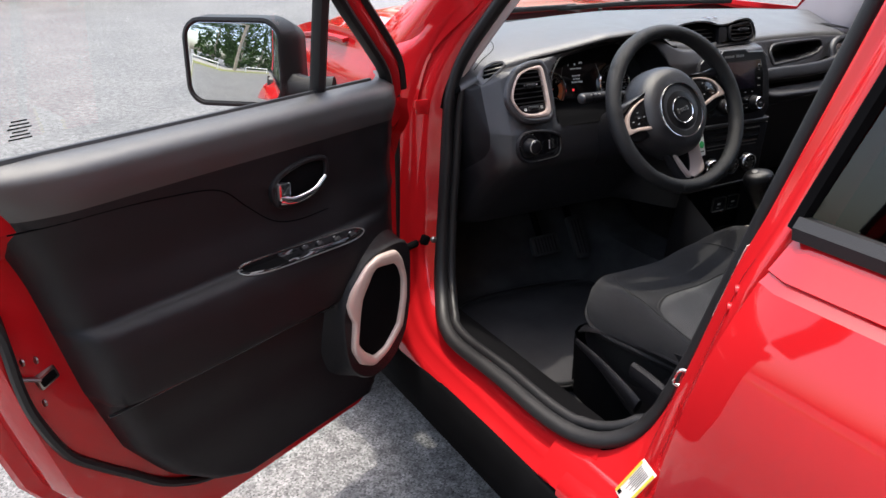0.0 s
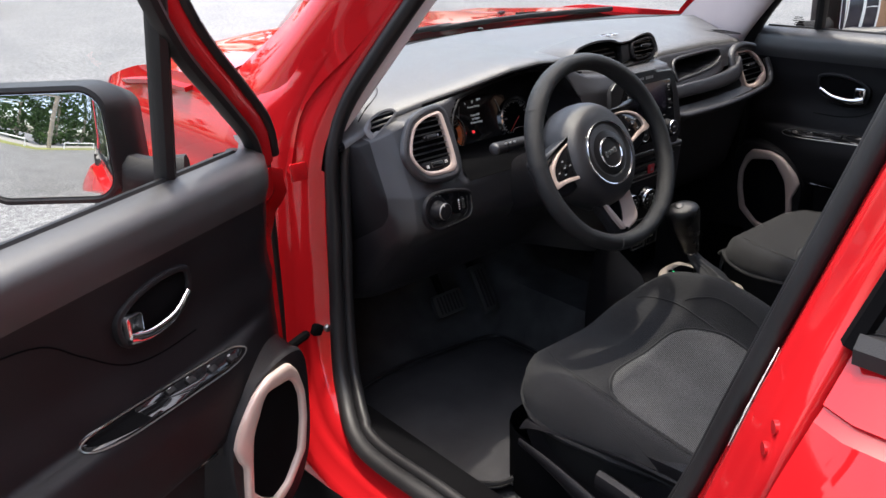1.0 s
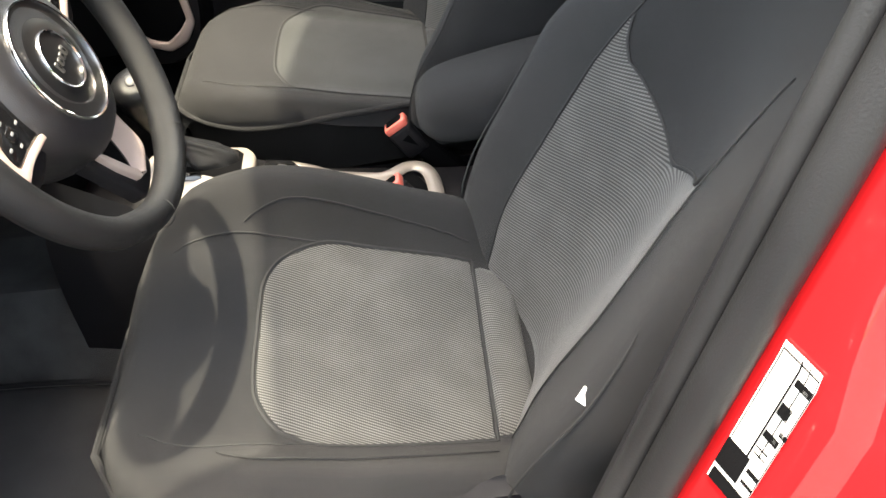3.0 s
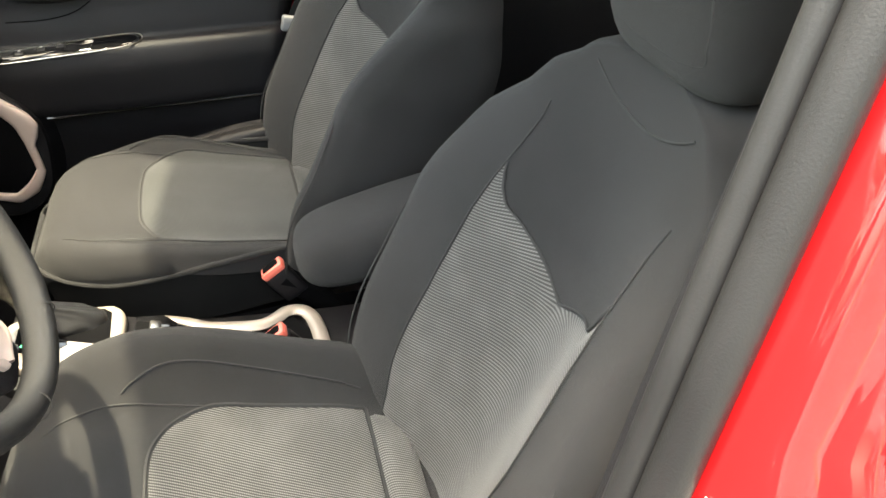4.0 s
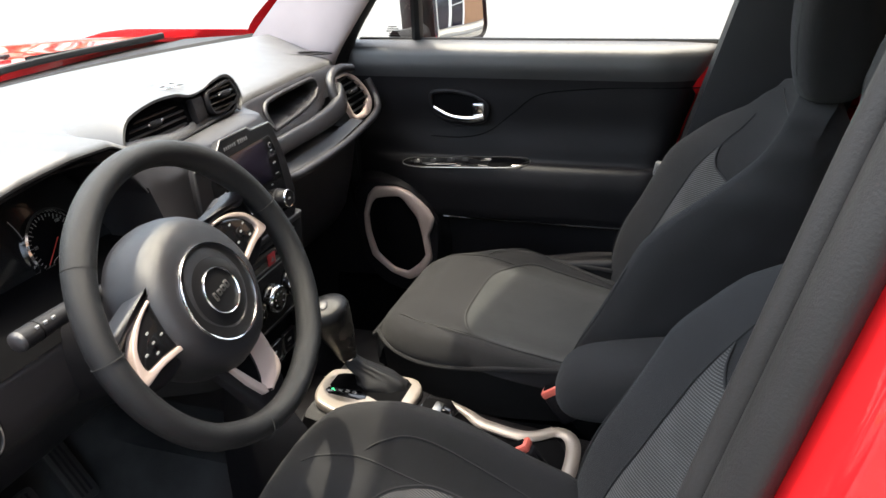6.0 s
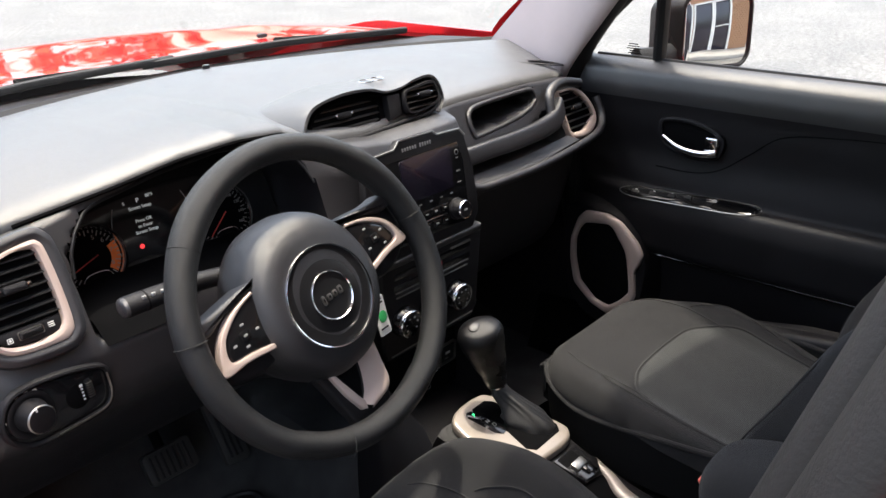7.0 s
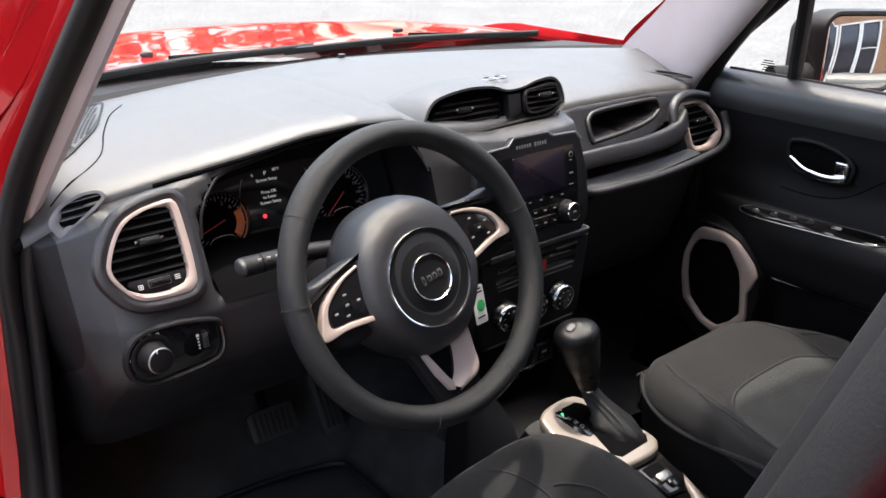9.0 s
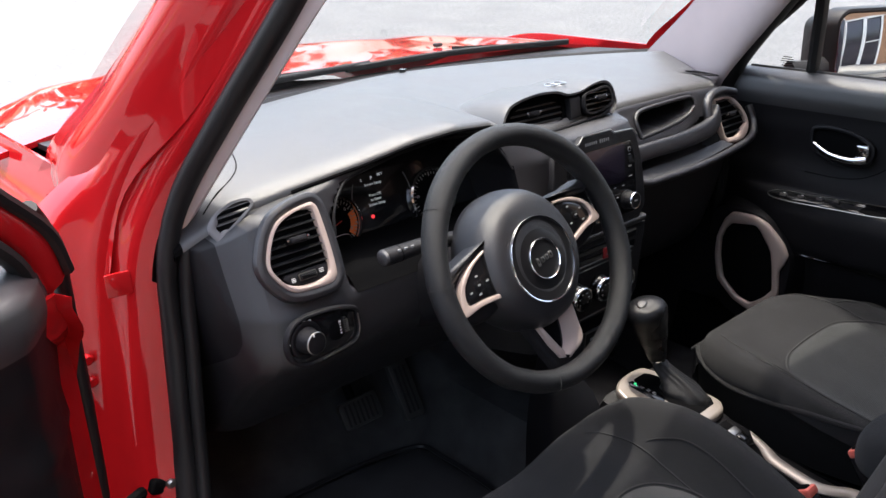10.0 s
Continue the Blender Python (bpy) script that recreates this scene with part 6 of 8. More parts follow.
for b, w, h in ((0.095, 0.005, 0.006), (0.084, 0.006, 0.002), (0.066, 0.005, 0.008)):
    part("symbol", slab([(p[0] - 0.062, p[1] + b) for p in rounded(w, h, 0.0008)], 0.0083, st, 0.0002), PRINT, stack)
for k in range(5):
    part("symbol", slab([(p[0] - 0.036 + 0.024 * k, p[1] + 0.039) for p in rounded(0.006, 0.0022, 0.0006)], 0.0083, st, 0.0002), PRINT, stack)
rng = random.Random(4)
for k in range(12):
    if k != 6:
        part("embossing", slab([(p[0] - 0.034 + 0.0055 * k, p[1] + 0.128) for p in rounded(0.0036, 0.005 + 0.002 * rng.random(), 0.001)], 0.0076, st, 0.0003), PRINT, stack)

hv0 = plane_frame((0.048, 0.178, 0.749), (1, 0, 0), (0, -0.05, 1))
hv = lambda a, b, c=0.0: hv0(a * 1.066, b * 1.066, c)
heat = thing("heater_panel", "black heater panel with three ringed knobs and red hazard switch", "heater controls", at=(0.012, 0.15, 0.70))
part("fascia", slab([(-0.105, -0.074), (0.095, -0.074), (0.108, -0.055), (0.112, 0.082), (-0.118, 0.082), (-0.112, -0.055)], 0.010, hv, 0.004), PLASTIC, heat)
part("upper_lip", slab([(-0.112, 0.084), (0.104, 0.084), (0.106, 0.096), (-0.114, 0.096)], 0.016, hv, 0.005, 3), SOFT, heat, "soft black ledge")
for b in (0.066, 0.047):
    part("slot", slab([(p[0] - 0.006, p[1] + b) for p in rounded(0.178, 0.012, 0.002)], 0.011, hv, 0.001), GLOSSY, heat, "gloss black switch strip")
for b, w, x0 in ((0.073, 0.048, 0.058), (0.0395, 0.170, -0.006), (0.031, 0.166, -0.006)):
    part("slot_lip", slab([(p[0] + x0, p[1] + b) for p in rounded(w, 0.0018 + 0.0014 * (b > 0.06), 0.0006)], 0.0122, hv, 0.0006), STEEL, heat, "thin bright line")
part("hazard_switch", slab([(p[0] + 0.002, p[1] + 0.050) for p in rounded(0.021, 0.021, 0.002)], 0.0135, hv, 0.002), HAZARD, heat, "red hazard switch")
part("hazard_mark", slab([(-0.003, 0.046), (0.007, 0.046), (0.002, 0.055)], 0.0139, hv, 0.0001, 1), PRINT, heat)
for a in (-0.075, -0.014, 0.047):
    k = part("heater_knob", lathe([(0.025, 0.008), (0.025, 0.018), (0.022, 0.022), (0.021, 0.029), (0.018, 0.031), (0.003, 0.0305)], lambda p, q, c=0, a=a: hv(p + a, q - 0.012, c), 34), GLOSSY, heat, "round heater knob")
    part("knob_ring", lathe([(0.0195, 0.0302), (0.0215, 0.0310), (0.0228, 0.0290), (0.0235, 0.025)], lambda p, q, c=0, a=a: hv(p + a, q - 0.012, c), 34, caps=False), CHROME, k, "chrome knob ring")
    for j in range(6):
        an = radians(215 - 250 * j / 5)
        part("symbol", slab([(a + 0.0125 * math.cos(an) + p[0], -0.012 + 0.0125 * math.sin(an) + p[1]) for p in rounded(0.0034, 0.0022, 0.0008)], 0.0316, hv, 0.0003), PRINT, k)
part("panel_edge", rods([hv(a, -0.066 + 0.0008 * (a / 0.05), 0.010) for a in np.linspace(-0.10, 0.095, 8)], 0.0014, 6), STEEL, heat)
part("lower_panel", slab([(-0.10, -0.190), (0.10, -0.190), (0.105, -0.078), (-0.105, -0.078)], 0.004, hv, 0.002), DARK, heat, "dark lower panel with sockets")
for a, w in ((-0.012, 0.046), (0.037, 0.040)):
    part("socket", band([(p[0] + a, p[1] - 0.122) for p in rounded(w, 0.038, 0.004)], 0.0022, 0.010, hv, 0.001), STEEL, heat, "gloss black socket frame")
    part("socket_cover", slab([(p[0] + a, p[1] - 0.122) for p in rounded(w - 0.006, 0.032, 0.003)], 0.008, hv, 0.002), PLASTIC, heat, "black socket cover")
    part("socket_mark", slab([(p[0] + a, p[1] - 0.121) for p in rounded(0.012, 0.005, 0.001)], 0.0084, hv, 0.0003), WHITE, heat)
    part("socket_mark", slab([(p[0] + a - 0.003, p[1] - 0.131) for p in rounded(0.009, 0.002, 0.0006)], 0.0084, hv, 0.0003), PRINT, heat)
part("socket_clip", rods([hv(0.014, -0.104, 0.010), hv(0.013, -0.137, 0.011), hv(0.006, -0.141, 0.011), hv(-0.006, -0.141, 0.010)], 0.0022, 6), CHROME, heat, "bright socket edge")

# ---- pod with the middle vents, on the dash top ----
pod = thing("centre_vent_pod", "raised black pod with two dark air vents", "air vent", at=(0.02, 0.30, 1.04))
pf0 = plane_frame((0.034, 0.262, 1.029), (1, 0, 0), (0, 0.32, 1))
pf = lambda a, b, c=0.0: pf0(a * 1.032, b * 1.032, c)
crown = smooth([(-0.150, -0.004), (-0.148, 0.022), (-0.132, 0.046), (-0.108, 0.058), (-0.054, 0.065), (-0.004, 0.062), (0.026, 0.053), (0.062, 0.054), (0.094, 0.061), (0.132, 0.063), (0.150, 0.048), (0.153, 0.018), (0.136, -0.002)], 46)
rows = []
for t, lift, grow in ((0.0, -0.004, 0.0), (0.0, 0.0, 0.004), (0.06, 0.003, 0.006), (0.2, 0.006, 0.008), (0.4, 0.008, 0.012), (0.6, 0.004, 0.016), (0.8, -0.006, 0.022), (0.92, -0.016, 0.03), (1.0, -0.03, 0.04)):
    row = []
    for a, b in crown:
        p = pf(a, b, 0.0)
        wide = max(0.0, min(1.0, -a / 0.15))
        ripple = 0.006 * math.exp(-((a - 0.045) / 0.03) ** 2) * min(1, t * 4)
        up = max(0.0, b) / 0.06
        row.append((p.x * (1 - 0.10 * t) + 0.0 - grow * wide * 1.2 + 0.3 * grow * max(0, a / 0.15), p.y + 0.20 * t, max(1.018, p.z + lift * up + ripple * up * 2 * (1 - t) - (0.02 + 0.025 * wide) * t * up)))
    rows.append(row)
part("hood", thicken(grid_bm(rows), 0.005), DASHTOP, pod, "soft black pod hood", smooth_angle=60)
# near-black sheet set back in the pod, its shade given by colour
part("pod_throat", slab([tuple(p * 0.985) for p in smooth([(-0.146, 0.0), (-0.144, 0.022), (-0.128, 0.044), (-0.106, 0.055), (-0.054, 0.062), (-0.004, 0.059), (0.026, 0.050), (0.062, 0.051), (0.094, 0.058), (0.130, 0.060), (0.147, 0.046), (0.149, 0.018), (0.125, 0.0), (0.0, -0.008), (-0.1, -0.006)], 60, True)], 0.004, lambda a, b, c=0: pf(a, b, c - 0.022), 0.001), DARK, pod, "near-black sheet for the shade inside the pod")
part("lower_lip", rods([pf(a, b, c) for a, b, c in smooth([(-0.150, 0.004, -0.010), (-0.12, -0.004, -0.008), (-0.05, -0.006, -0.006), (0.02, -0.003, -0.006), (0.07, 0.0, -0.006), (0.12, 0.003, -0.006), (0.15, 0.020, -0.008)], 30)], 0.004, 10), PLASTIC, pod, "rounded lower lip")
part("divider", slab([(0.026, 0.006), (0.054, 0.010), (0.060, 0.046), (0.030, 0.046)], 0.018, lambda a, b, c=0: pf(a, b, c - 0.022), 0.004), PLASTIC, pod, "black divider between the vents")
vent("pod_vent", [(0.064, 0.010), (0.108, 0.008), (0.142, 0.020), (0.142, 0.046), (0.130, 0.054), (0.094, 0.051), (0.064, 0.044)], lambda a, b, c=0: pf(a, b, c - 0.010), 0.003, PLASTIC, 4, "dark louvred air vent", pod)
vent("pod_vent", [(-0.130, 0.008), (-0.09, 0.003), (0.0, 0.006), (0.018, 0.020), (0.012, 0.046), (-0.05, 0.054), (-0.10, 0.050), (-0.126, 0.032)], lambda a, b, c=0: pf(a, b, c * 0.5 - 0.020), 0.003, DARK, 4, "dark louvred air vent", pod)
for a in (0.020, 0.045):
    ring = [pf(a + 0.011 * math.cos(q), 0.072 + 0.0035 * math.sin(q), -0.035 - 0.011 * math.sin(q)) for q in [2 * math.pi * k / 18 for k in range(18)]]
    part("embossed_ring", rods([(p.x, p.y, p.z + 0.004) for p in ring], 0.0013, 6, closed=True), CHROME, pod, "small bright embossed ring")

# ---- grab handle and shelf on the passenger side ----
grab = thing("dash_shelf", "black passenger grab handle over an open dash shelf", "dash shelf", at=(0.3, 0.25, 0.88))
gf0 = plane_frame((0.320, 0.236, 0.941), (1, 0, 0), (0, 0.32, 1))
gf = lambda a, b, c=0.0: gf0(a * 1.036, b * 1.036, c)
pocket = [(0.262, 0.966), (0.259, 0.990), (0.266, 1.006), (0.292, 1.014), (0.38, 1.0165), (0.46, 1.016), (0.474, 1.006)]
part("pocket_lip", rods([(x, min(face_y(x, z), crest(x)[0] + 0.03) - 0.001, z) for x, z in smooth(pocket, 50)], 0.0045, 10), SOFT, grab, "rounded lip of the upper pocket")
part("pocket_sill", rods([(x, face_y(x, z) + 0.002, z) for x, z in ((0.262, 0.963), (0.30, 0.965), (0.36, 0.969), (0.41, 0.974), (0.45, 0.982), (0.474, 0.994))], 0.0045, 10), SOFT, grab)
part("shelf_floor", patch([[gf(-0.13, -0.050, 0.020), gf(0.05, -0.052, 0.022), gf(0.22, -0.040, 0.018)], [gf(-0.12, -0.034, 0.004), gf(0.05, -0.034, 0.004), gf(0.20, -0.026, 0.004)]], 20, 6), SOFT, grab, "grained shelf floor")
bar = []
for a, top, low, c in ((-0.142, 0.016, -0.016, 0.010), (-0.12, 0.016, -0.016, 0.018), (-0.05, 0.017, -0.015, 0.024), (0.02, 0.017, -0.016, 0.026), (0.095, 0.021, -0.014, 0.026), (0.15, 0.029, -0.008, 0.024), (0.178, 0.040, 0.002, 0.020), (0.20, 0.052, 0.012, 0.012)):
    m, hgt = (top + low) / 2, (top - low) / 2
    bar.append([gf(a, m + hgt * math.copysign(abs(math.sin(q)) ** 0.45, math.sin(q)), c - 0.010 + 0.011 * math.copysign(abs(math.cos(q)) ** 0.6, math.cos(q))) for q in [2 * math.pi * k / 24 for k in range(24)]])
cols = [smooth([r[i] for r in bar], 28) for i in range(24)]
part("grab_bar", grid_bm([[cols[i][j] for i in range(24)] for j in range(28)], close_u=True, caps=True), SOFT, grab, "soft black grab bar", smooth_angle=50)
part("vent_arch", rods([gf(*p) for p in smooth([(0.160, 0.026, 0.008), (0.167, 0.058, 0.006), (0.192, 0.073, 0.004), (0.235, 0.076, 0.002), (0.285, 0.066, 0.0)], 26)], 0.010, 10), SOFT, grab, "rounded arch over the air vent")
part("shelf_lip", rods(smooth([gf(-0.136, 0.0, 0.008), gf(-0.135, -0.035, 0.012), gf(-0.11, -0.055, 0.022), gf(-0.036, -0.058, 0.028), gf(0.077, -0.058, 0.028), gf(0.20, -0.050, 0.026), gf(0.290, -0.038, 0.020), gf(0.328, -0.012, 0.010), gf(0.330, 0.030, 0.004)], 46), 0.0085, 10), SOFT, grab, "soft black shelf lip")
part("glovebox_gap", rods(smooth([(x, face_y(x, z) - 0.002, z) for x, z in ((0.19, 0.846), (0.28, 0.852), (0.39, 0.858), (0.54, 0.870), (0.64, 0.882))], 30), 0.004, 8), SOFT, grab, "rounded glovebox edge")

# ---- steering wheel ----
WT = radians(25)
wc = Vector((-0.334, 0.010, 0.947))
wf = plane_frame(wc, (1, 0, 0), (0, math.sin(WT), math.cos(WT)))
wheel = thing("steering_wheel", "black leather steering wheel with champagne spoke trim", "steering wheel", at=tuple(wc))
RIM = 0.1725
rows = []
for i in range(96):
    an = 2 * math.pi * i / 96
    fat = 1 + 0.10 * (math.exp(-((math.degrees(an) - 45) / 16) ** 2) + math.exp(-((math.degrees(an) - 135) / 16) ** 2))
    rows.append([wf((RIM + 0.0155 * fat * math.cos(q)) * math.cos(an), (RIM + 0.0155 * fat * math.cos(q)) * math.sin(an) * (0.985 if math.sin(an) < -0.8 else 1), 0.012 + 0.018 * fat * math.sin(q)) for q in [2 * math.pi * k / 18 for k in range(18)]])
rim = part("rim", grid_bm(rows, close_u=True, close_v=True), LEATHER, wheel, "black leather rim", smooth_angle=80)
for deg in (16, 178, 50, 146, 300, 256):
    an = radians(deg)
    part("rim_seam", rods([wf((RIM + 0.0166 * math.cos(q)) * math.cos(an), (RIM + 0.0166 * math.cos(q)) * math.sin(an), 0.012 + 0.019 * math.sin(q)) for q in [2 * math.pi * k / 20 for k in range(20)]], 0.0006, 5, closed=True), SEAM, rim)
hub = [(0.0, -0.086), (0.030, -0.081), (0.060, -0.056), (0.079, -0.026), (0.083, 0.006), (0.073, 0.044), (0.053, 0.070), (0.028, 0.085), (0.0, 0.089), (-0.028, 0.085), (-0.053, 0.070), (-0.073, 0.044), (-0.083, 0.006), (-0.079, -0.026), (-0.060, -0.056), (-0.030, -0.081)]
hub = smooth(hub, 72, True)
TURNED = radians(11.5)
ws_ = lambda a, b, c=0.0: wf(-0.001 + a * math.cos(TURNED) - b * math.sin(TURNED), -0.001 + a * math.sin(TURNED) + b * math.cos(TURNED), c - 0.010)
cf = lambda a, b, c=0: ws_(a, b - 0.0035, c + 0.034)
rows = [[ws_(p[0] * k, p[1] * k, h) for p in hub] for k, h in ((1.04, -0.050), (1.15, -0.040), (1.165, -0.026), (1.15, -0.008), (1.11, 0.008), (1.05, 0.019), (0.98, 0.0265), (0.88, 0.0315), (0.72, 0.0345), (0.5, 0.0355), (0.3, 0.0357))]
pad = part("hub_pad", grid_bm(rows, close_u=True, caps=True), SOFT, wheel, "soft black airbag pad", smooth_angle=60)
part("outer_ring", lathe([(0.0604, -0.003), (0.0604, 0.0028), (0.0595, 0.0042), (0.0580, 0.0036), (0.0574, 0.001), (0.0573, -0.002)], cf, 80, caps=False), CHROME, pad, "thin chrome ring")
part("dish", lathe([(0.0576, 0.0012), (0.053, 0.0002), (0.049, 0.0012), (0.044, 0.0008), (0.040, 0.0022), (0.028, 0.0035), (0.002, 0.0042)], cf, 56), DISH, pad, "black dished badge plate")
part("inner_ring", lathe([(0.0288, 0.003), (0.0288, 0.0052), (0.0280, 0.0064), (0.0268, 0.0052), (0.0268, 0.003)], cf, 56, caps=False), CHROME, pad, "thin chrome ring")
for a, w, h in ((-0.0165, 0.0045, 0.012), (-0.0075, 0.0065, 0.008), (0.0010, 0.0065, 0.008), (0.0095, 0.0065, 0.010)):
    part("badge_bar", slab([(a + 0.003 + p[0], 0.000 + p[1]) for p in rounded(w, h, 0.0018)], 0.0056, cf, 0.0006), STEEL, pad)
    part("badge_hole", slab([(a + 0.003 + p[0], 0.0005 + p[1]) for p in rounded(w * 0.45, h * 0.4, 0.0008)], 0.0059, cf, 0.0001), DISH, pad)
for s in (-1, 1):
    flank = lambda pts: [(s * x, y) for x, y in pts]
    sp = [tuple(p) for p in smooth(flank(((0.070, 0.046), (0.105, 0.046), (0.150, 0.046), (0.163, 0.024), (0.160, -0.010), (0.132, -0.030), (0.098, -0.034), (0.074, -0.020))), 48, True)]
    arm = part("spoke", slab(sp, 0.026, lambda a, b, c=0: ws_(a, b, c - 0.016), 0.008, 4), PLASTIC, wheel, "black side spoke")
    cap = [tuple(p) for p in smooth(flank(((0.058, 0.060), (0.090, 0.0585), (0.130, 0.0540), (0.158, 0.0545), (0.160, 0.040), (0.142, 0.036), (0.122, 0.043), (0.096, 0.050), (0.068, 0.0545))), 44, True)]
    part("spoke_cap", slab(cap, 0.030, lambda a, b, c=0: ws_(a, b, c - 0.010), 0.005, 4), SOFT, arm, "soft black spoke cap")
    pd = flank(((0.076, 0.047), (0.096, 0.0425), (0.113, 0.035), (0.129, 0.0235), (0.137, 0.009), (0.135, -0.001), (0.112, -0.004), (0.082, -0.0105)))
    part("button_pad", slab(pd, 0.016, lambda a, b, c=0: ws_(a, b, c + 0.004), 0.003), GLOSSY, arm, "gloss black button pad")
    rim_in = smooth(((0.076, 0.0475), (0.096, 0.0430), (0.113, 0.0355), (0.130, 0.0240), (0.1380, 0.0090), (0.1350, -0.0010), (0.1120, -0.0042), (0.083, -0.0105)), 40)
    rim_out = smooth(((0.077, 0.0510), (0.097, 0.0470), (0.117, 0.0400), (0.137, 0.0260), (0.1495, 0.0055), (0.1515, -0.0095), (0.1200, -0.0105), (0.084, -0.0170)), 40)
    tr = flank([tuple(p) for p in rim_out] + [tuple(p) for p in rim_in[::-1]])
    part("spoke_trim", slab(tr, 0.019, lambda a, b, c=0: ws_(a, b, c + 0.003), 0.0016, 3), BEIGE, arm, "champagne spoke trim")
    keys = ((0.106, 0.027), (0.112, -0.000 + 0.004), (0.092, 0.014), (0.125, 0.012)) if s < 0 else ((0.100, 0.032), (0.122, 0.020), (0.094, 0.008), (0.120, 0.003))
    for a, b in keys:
        part("symbol", slab([(s * a + p[0], b + p[1]) for p in rounded(0.0052, 0.0026, 0.0009)], 0.0204, ws_, 0.0003), PRINT, arm)
    part("centre_key", slab([(s * 0.1085 + p[0], 0.0155 + p[1]) for p in rounded(0.0135, 0.0115, 0.003)], 0.0212, ws_, 0.001), GLOSSY, arm)
    part("symbol", slab([(s * 0.1085 + p[0], 0.0155 + p[1]) for p in rounded(0.005, 0.0026, 0.001)], 0.0215, ws_, 0.0002), PRINT, arm)
lo = part("lower_spoke", slab([tuple(p) for p in smooth([(-0.048, -0.066), (0.0, -0.070), (0.048, -0.066), (0.042, -0.110), (0.034, -0.146), (0.024, -0.168), (-0.024, -0.168), (-0.034, -0.146), (-0.042, -0.110)], 48, True)], 0.018, lambda a, b, c=0: ws_(a, b, c - 0.020), 0.006, 3), PLASTIC, wheel, "black lower spoke")
# flat patch on the spoke, near-black in place of a shaded hole
part("spoke_hollow", slab([(-0.026, -0.086), (0.010, -0.088), (0.002, -0.118), (-0.008, -0.136), (-0.012, -0.130)], 0.0185, lambda a, b, c=0: ws_(a, b, c - 0.020), 0.0005), DARK, lo, "near-black patch for the shaded hollow in the lower spoke")
part("lower_trim", slab([(-0.039, -0.080), (-0.033, -0.083), (-0.016, -0.130), (-0.011, -0.140), (-0.013, -0.150), (-0.020, -0.147), (-0.030, -0.120)], 0.010, lambda a, b, c=0: ws_(a, b, c - 0.004), 0.0025, 3), BEIGE, lo, "champagne lower spoke trim")
rows = [[ws_(*p) for p in r] for r in (
    [(0.010, -0.086, -0.003), (0.006, -0.108, -0.003), (-0.006, -0.132, -0.003), (-0.013, -0.144, -0.002)],
    [(0.020, -0.085, 0.002), (0.017, -0.110, 0.001), (0.006, -0.134, 0.000), (-0.010, -0.147, 0.002)],
    [(0.034, -0.084, 0.007), (0.032, -0.112, 0.006), (0.026, -0.138, 0.005), (-0.006, -0.151, 0.006)],
    [(0.041, -0.083, 0.006), (0.038, -0.114, 0.005), (0.031, -0.146, 0.004), (-0.004, -0.155, 0.003)],
    [(0.042, -0.083, -0.004), (0.039, -0.114, -0.004), (0.032, -0.147, -0.004), (-0.004, -0.156, -0.004)])]
part("lower_trim", patch(rows, 20, 18), BEIGE, lo, "champagne lower spoke trim")
# column shroud and stalks
col = thing("steering_column", "black steering column shroud with two stalks", "steering column", at=(-0.318, 0.12, 0.86))
cfm = plane_frame(wc + Vector((0, math.cos(WT), -math.sin(WT))) * 0.045, (1, 0, 0), (0, math.sin(WT), math.cos(WT)))
rows = []
for d, w, h in ((0.0, 0.062, 0.055), (-0.01, 0.068, 0.060), (-0.06, 0.072, 0.062), (-0.14, 0.075, 0.060), (-0.24, 0.075, 0.058)):
    rows.append([cfm(w * math.copysign(abs(math.cos(q)) ** 0.7, math.cos(q)), h * math.copysign(abs(math.sin(q)) ** 0.7, math.sin(q)) - 0.012, d) for q in [2 * math.pi * k / 32 for k in range(32)]])
part("shroud", grid_bm(rows, close_u=True, caps=True), PLASTIC, col, "", smooth_angle=60)
for s, mat_ in ((-1, PLASTIC), (1, PLASTIC)):
    p0, p1, p2 = (Vector((-0.375, 0.085, 0.972)), Vector((-0.450, 0.092, 0.977)), Vector((-0.522, 0.094, 0.977))) if s < 0 else (Vector((-0.275, 0.085, 0.945)), Vector((-0.225, 0.088, 0.966)), Vector((-0.160, 0.092, 0.986)))
    a = part("stalk", rods(smooth([p0, p1, p2], 14), 0.0130, 16, flat=0.85, taper=[0.85 + 0.10 * min(1, i / 5) + 0.08 * ramp01(i, 8, 13) for i in range(14)]), mat_, col, "black control stalk")
    part("stalk_tip", rods([p2 - (p2 - p1) * 0.32, p2 - (p2 - p1) * 0.30], 0.0134, 16, flat=0.85), DARK, a, "dark groove round the stalk")
    part("stalk_end", rods([p2, p2 + (p2 - p1) * 0.05, p2 + (p2 - p1) * 0.08], 0.0132, 16, flat=0.85, taper=[1.0, 0.9, 0.6]), SOFT, a)
    for k in range(3):
        part("symbol", rbox((0.005, 0.003, 0.004), 0.001, tuple(p1 + (p2 - p1) * (0.45 + 0.15 * k) + Vector((0, -0.009, 0.008)))), PRINT, a)
# key with paper tag
key = thing("key_tag", "white paper key tag with a green dot, hanging from the ignition", "key tag", at=(-0.19, 0.055, 0.84))
kf = plane_frame((-0.183, 0.066, 0.852), (1, 0.15, 0), (0.10, 0.3, 1))
part("tag", slab([(p[0], p[1] - 0.012) for p in rounded(0.025, 0.056, 0.003)], 0.0012, kf, 0.0003), PAPER, key, "white paper tag")
part("dot", slab(circle(0.0085, 18, 0.002, -0.014), 0.0018, kf, 0.0002), GREENP, key, "green dot")
part("key_head", rbox((0.022, 0.012, 0.034), 0.005, (-0.180, 0.082, 0.902)), PLASTIC, key, "black key head")
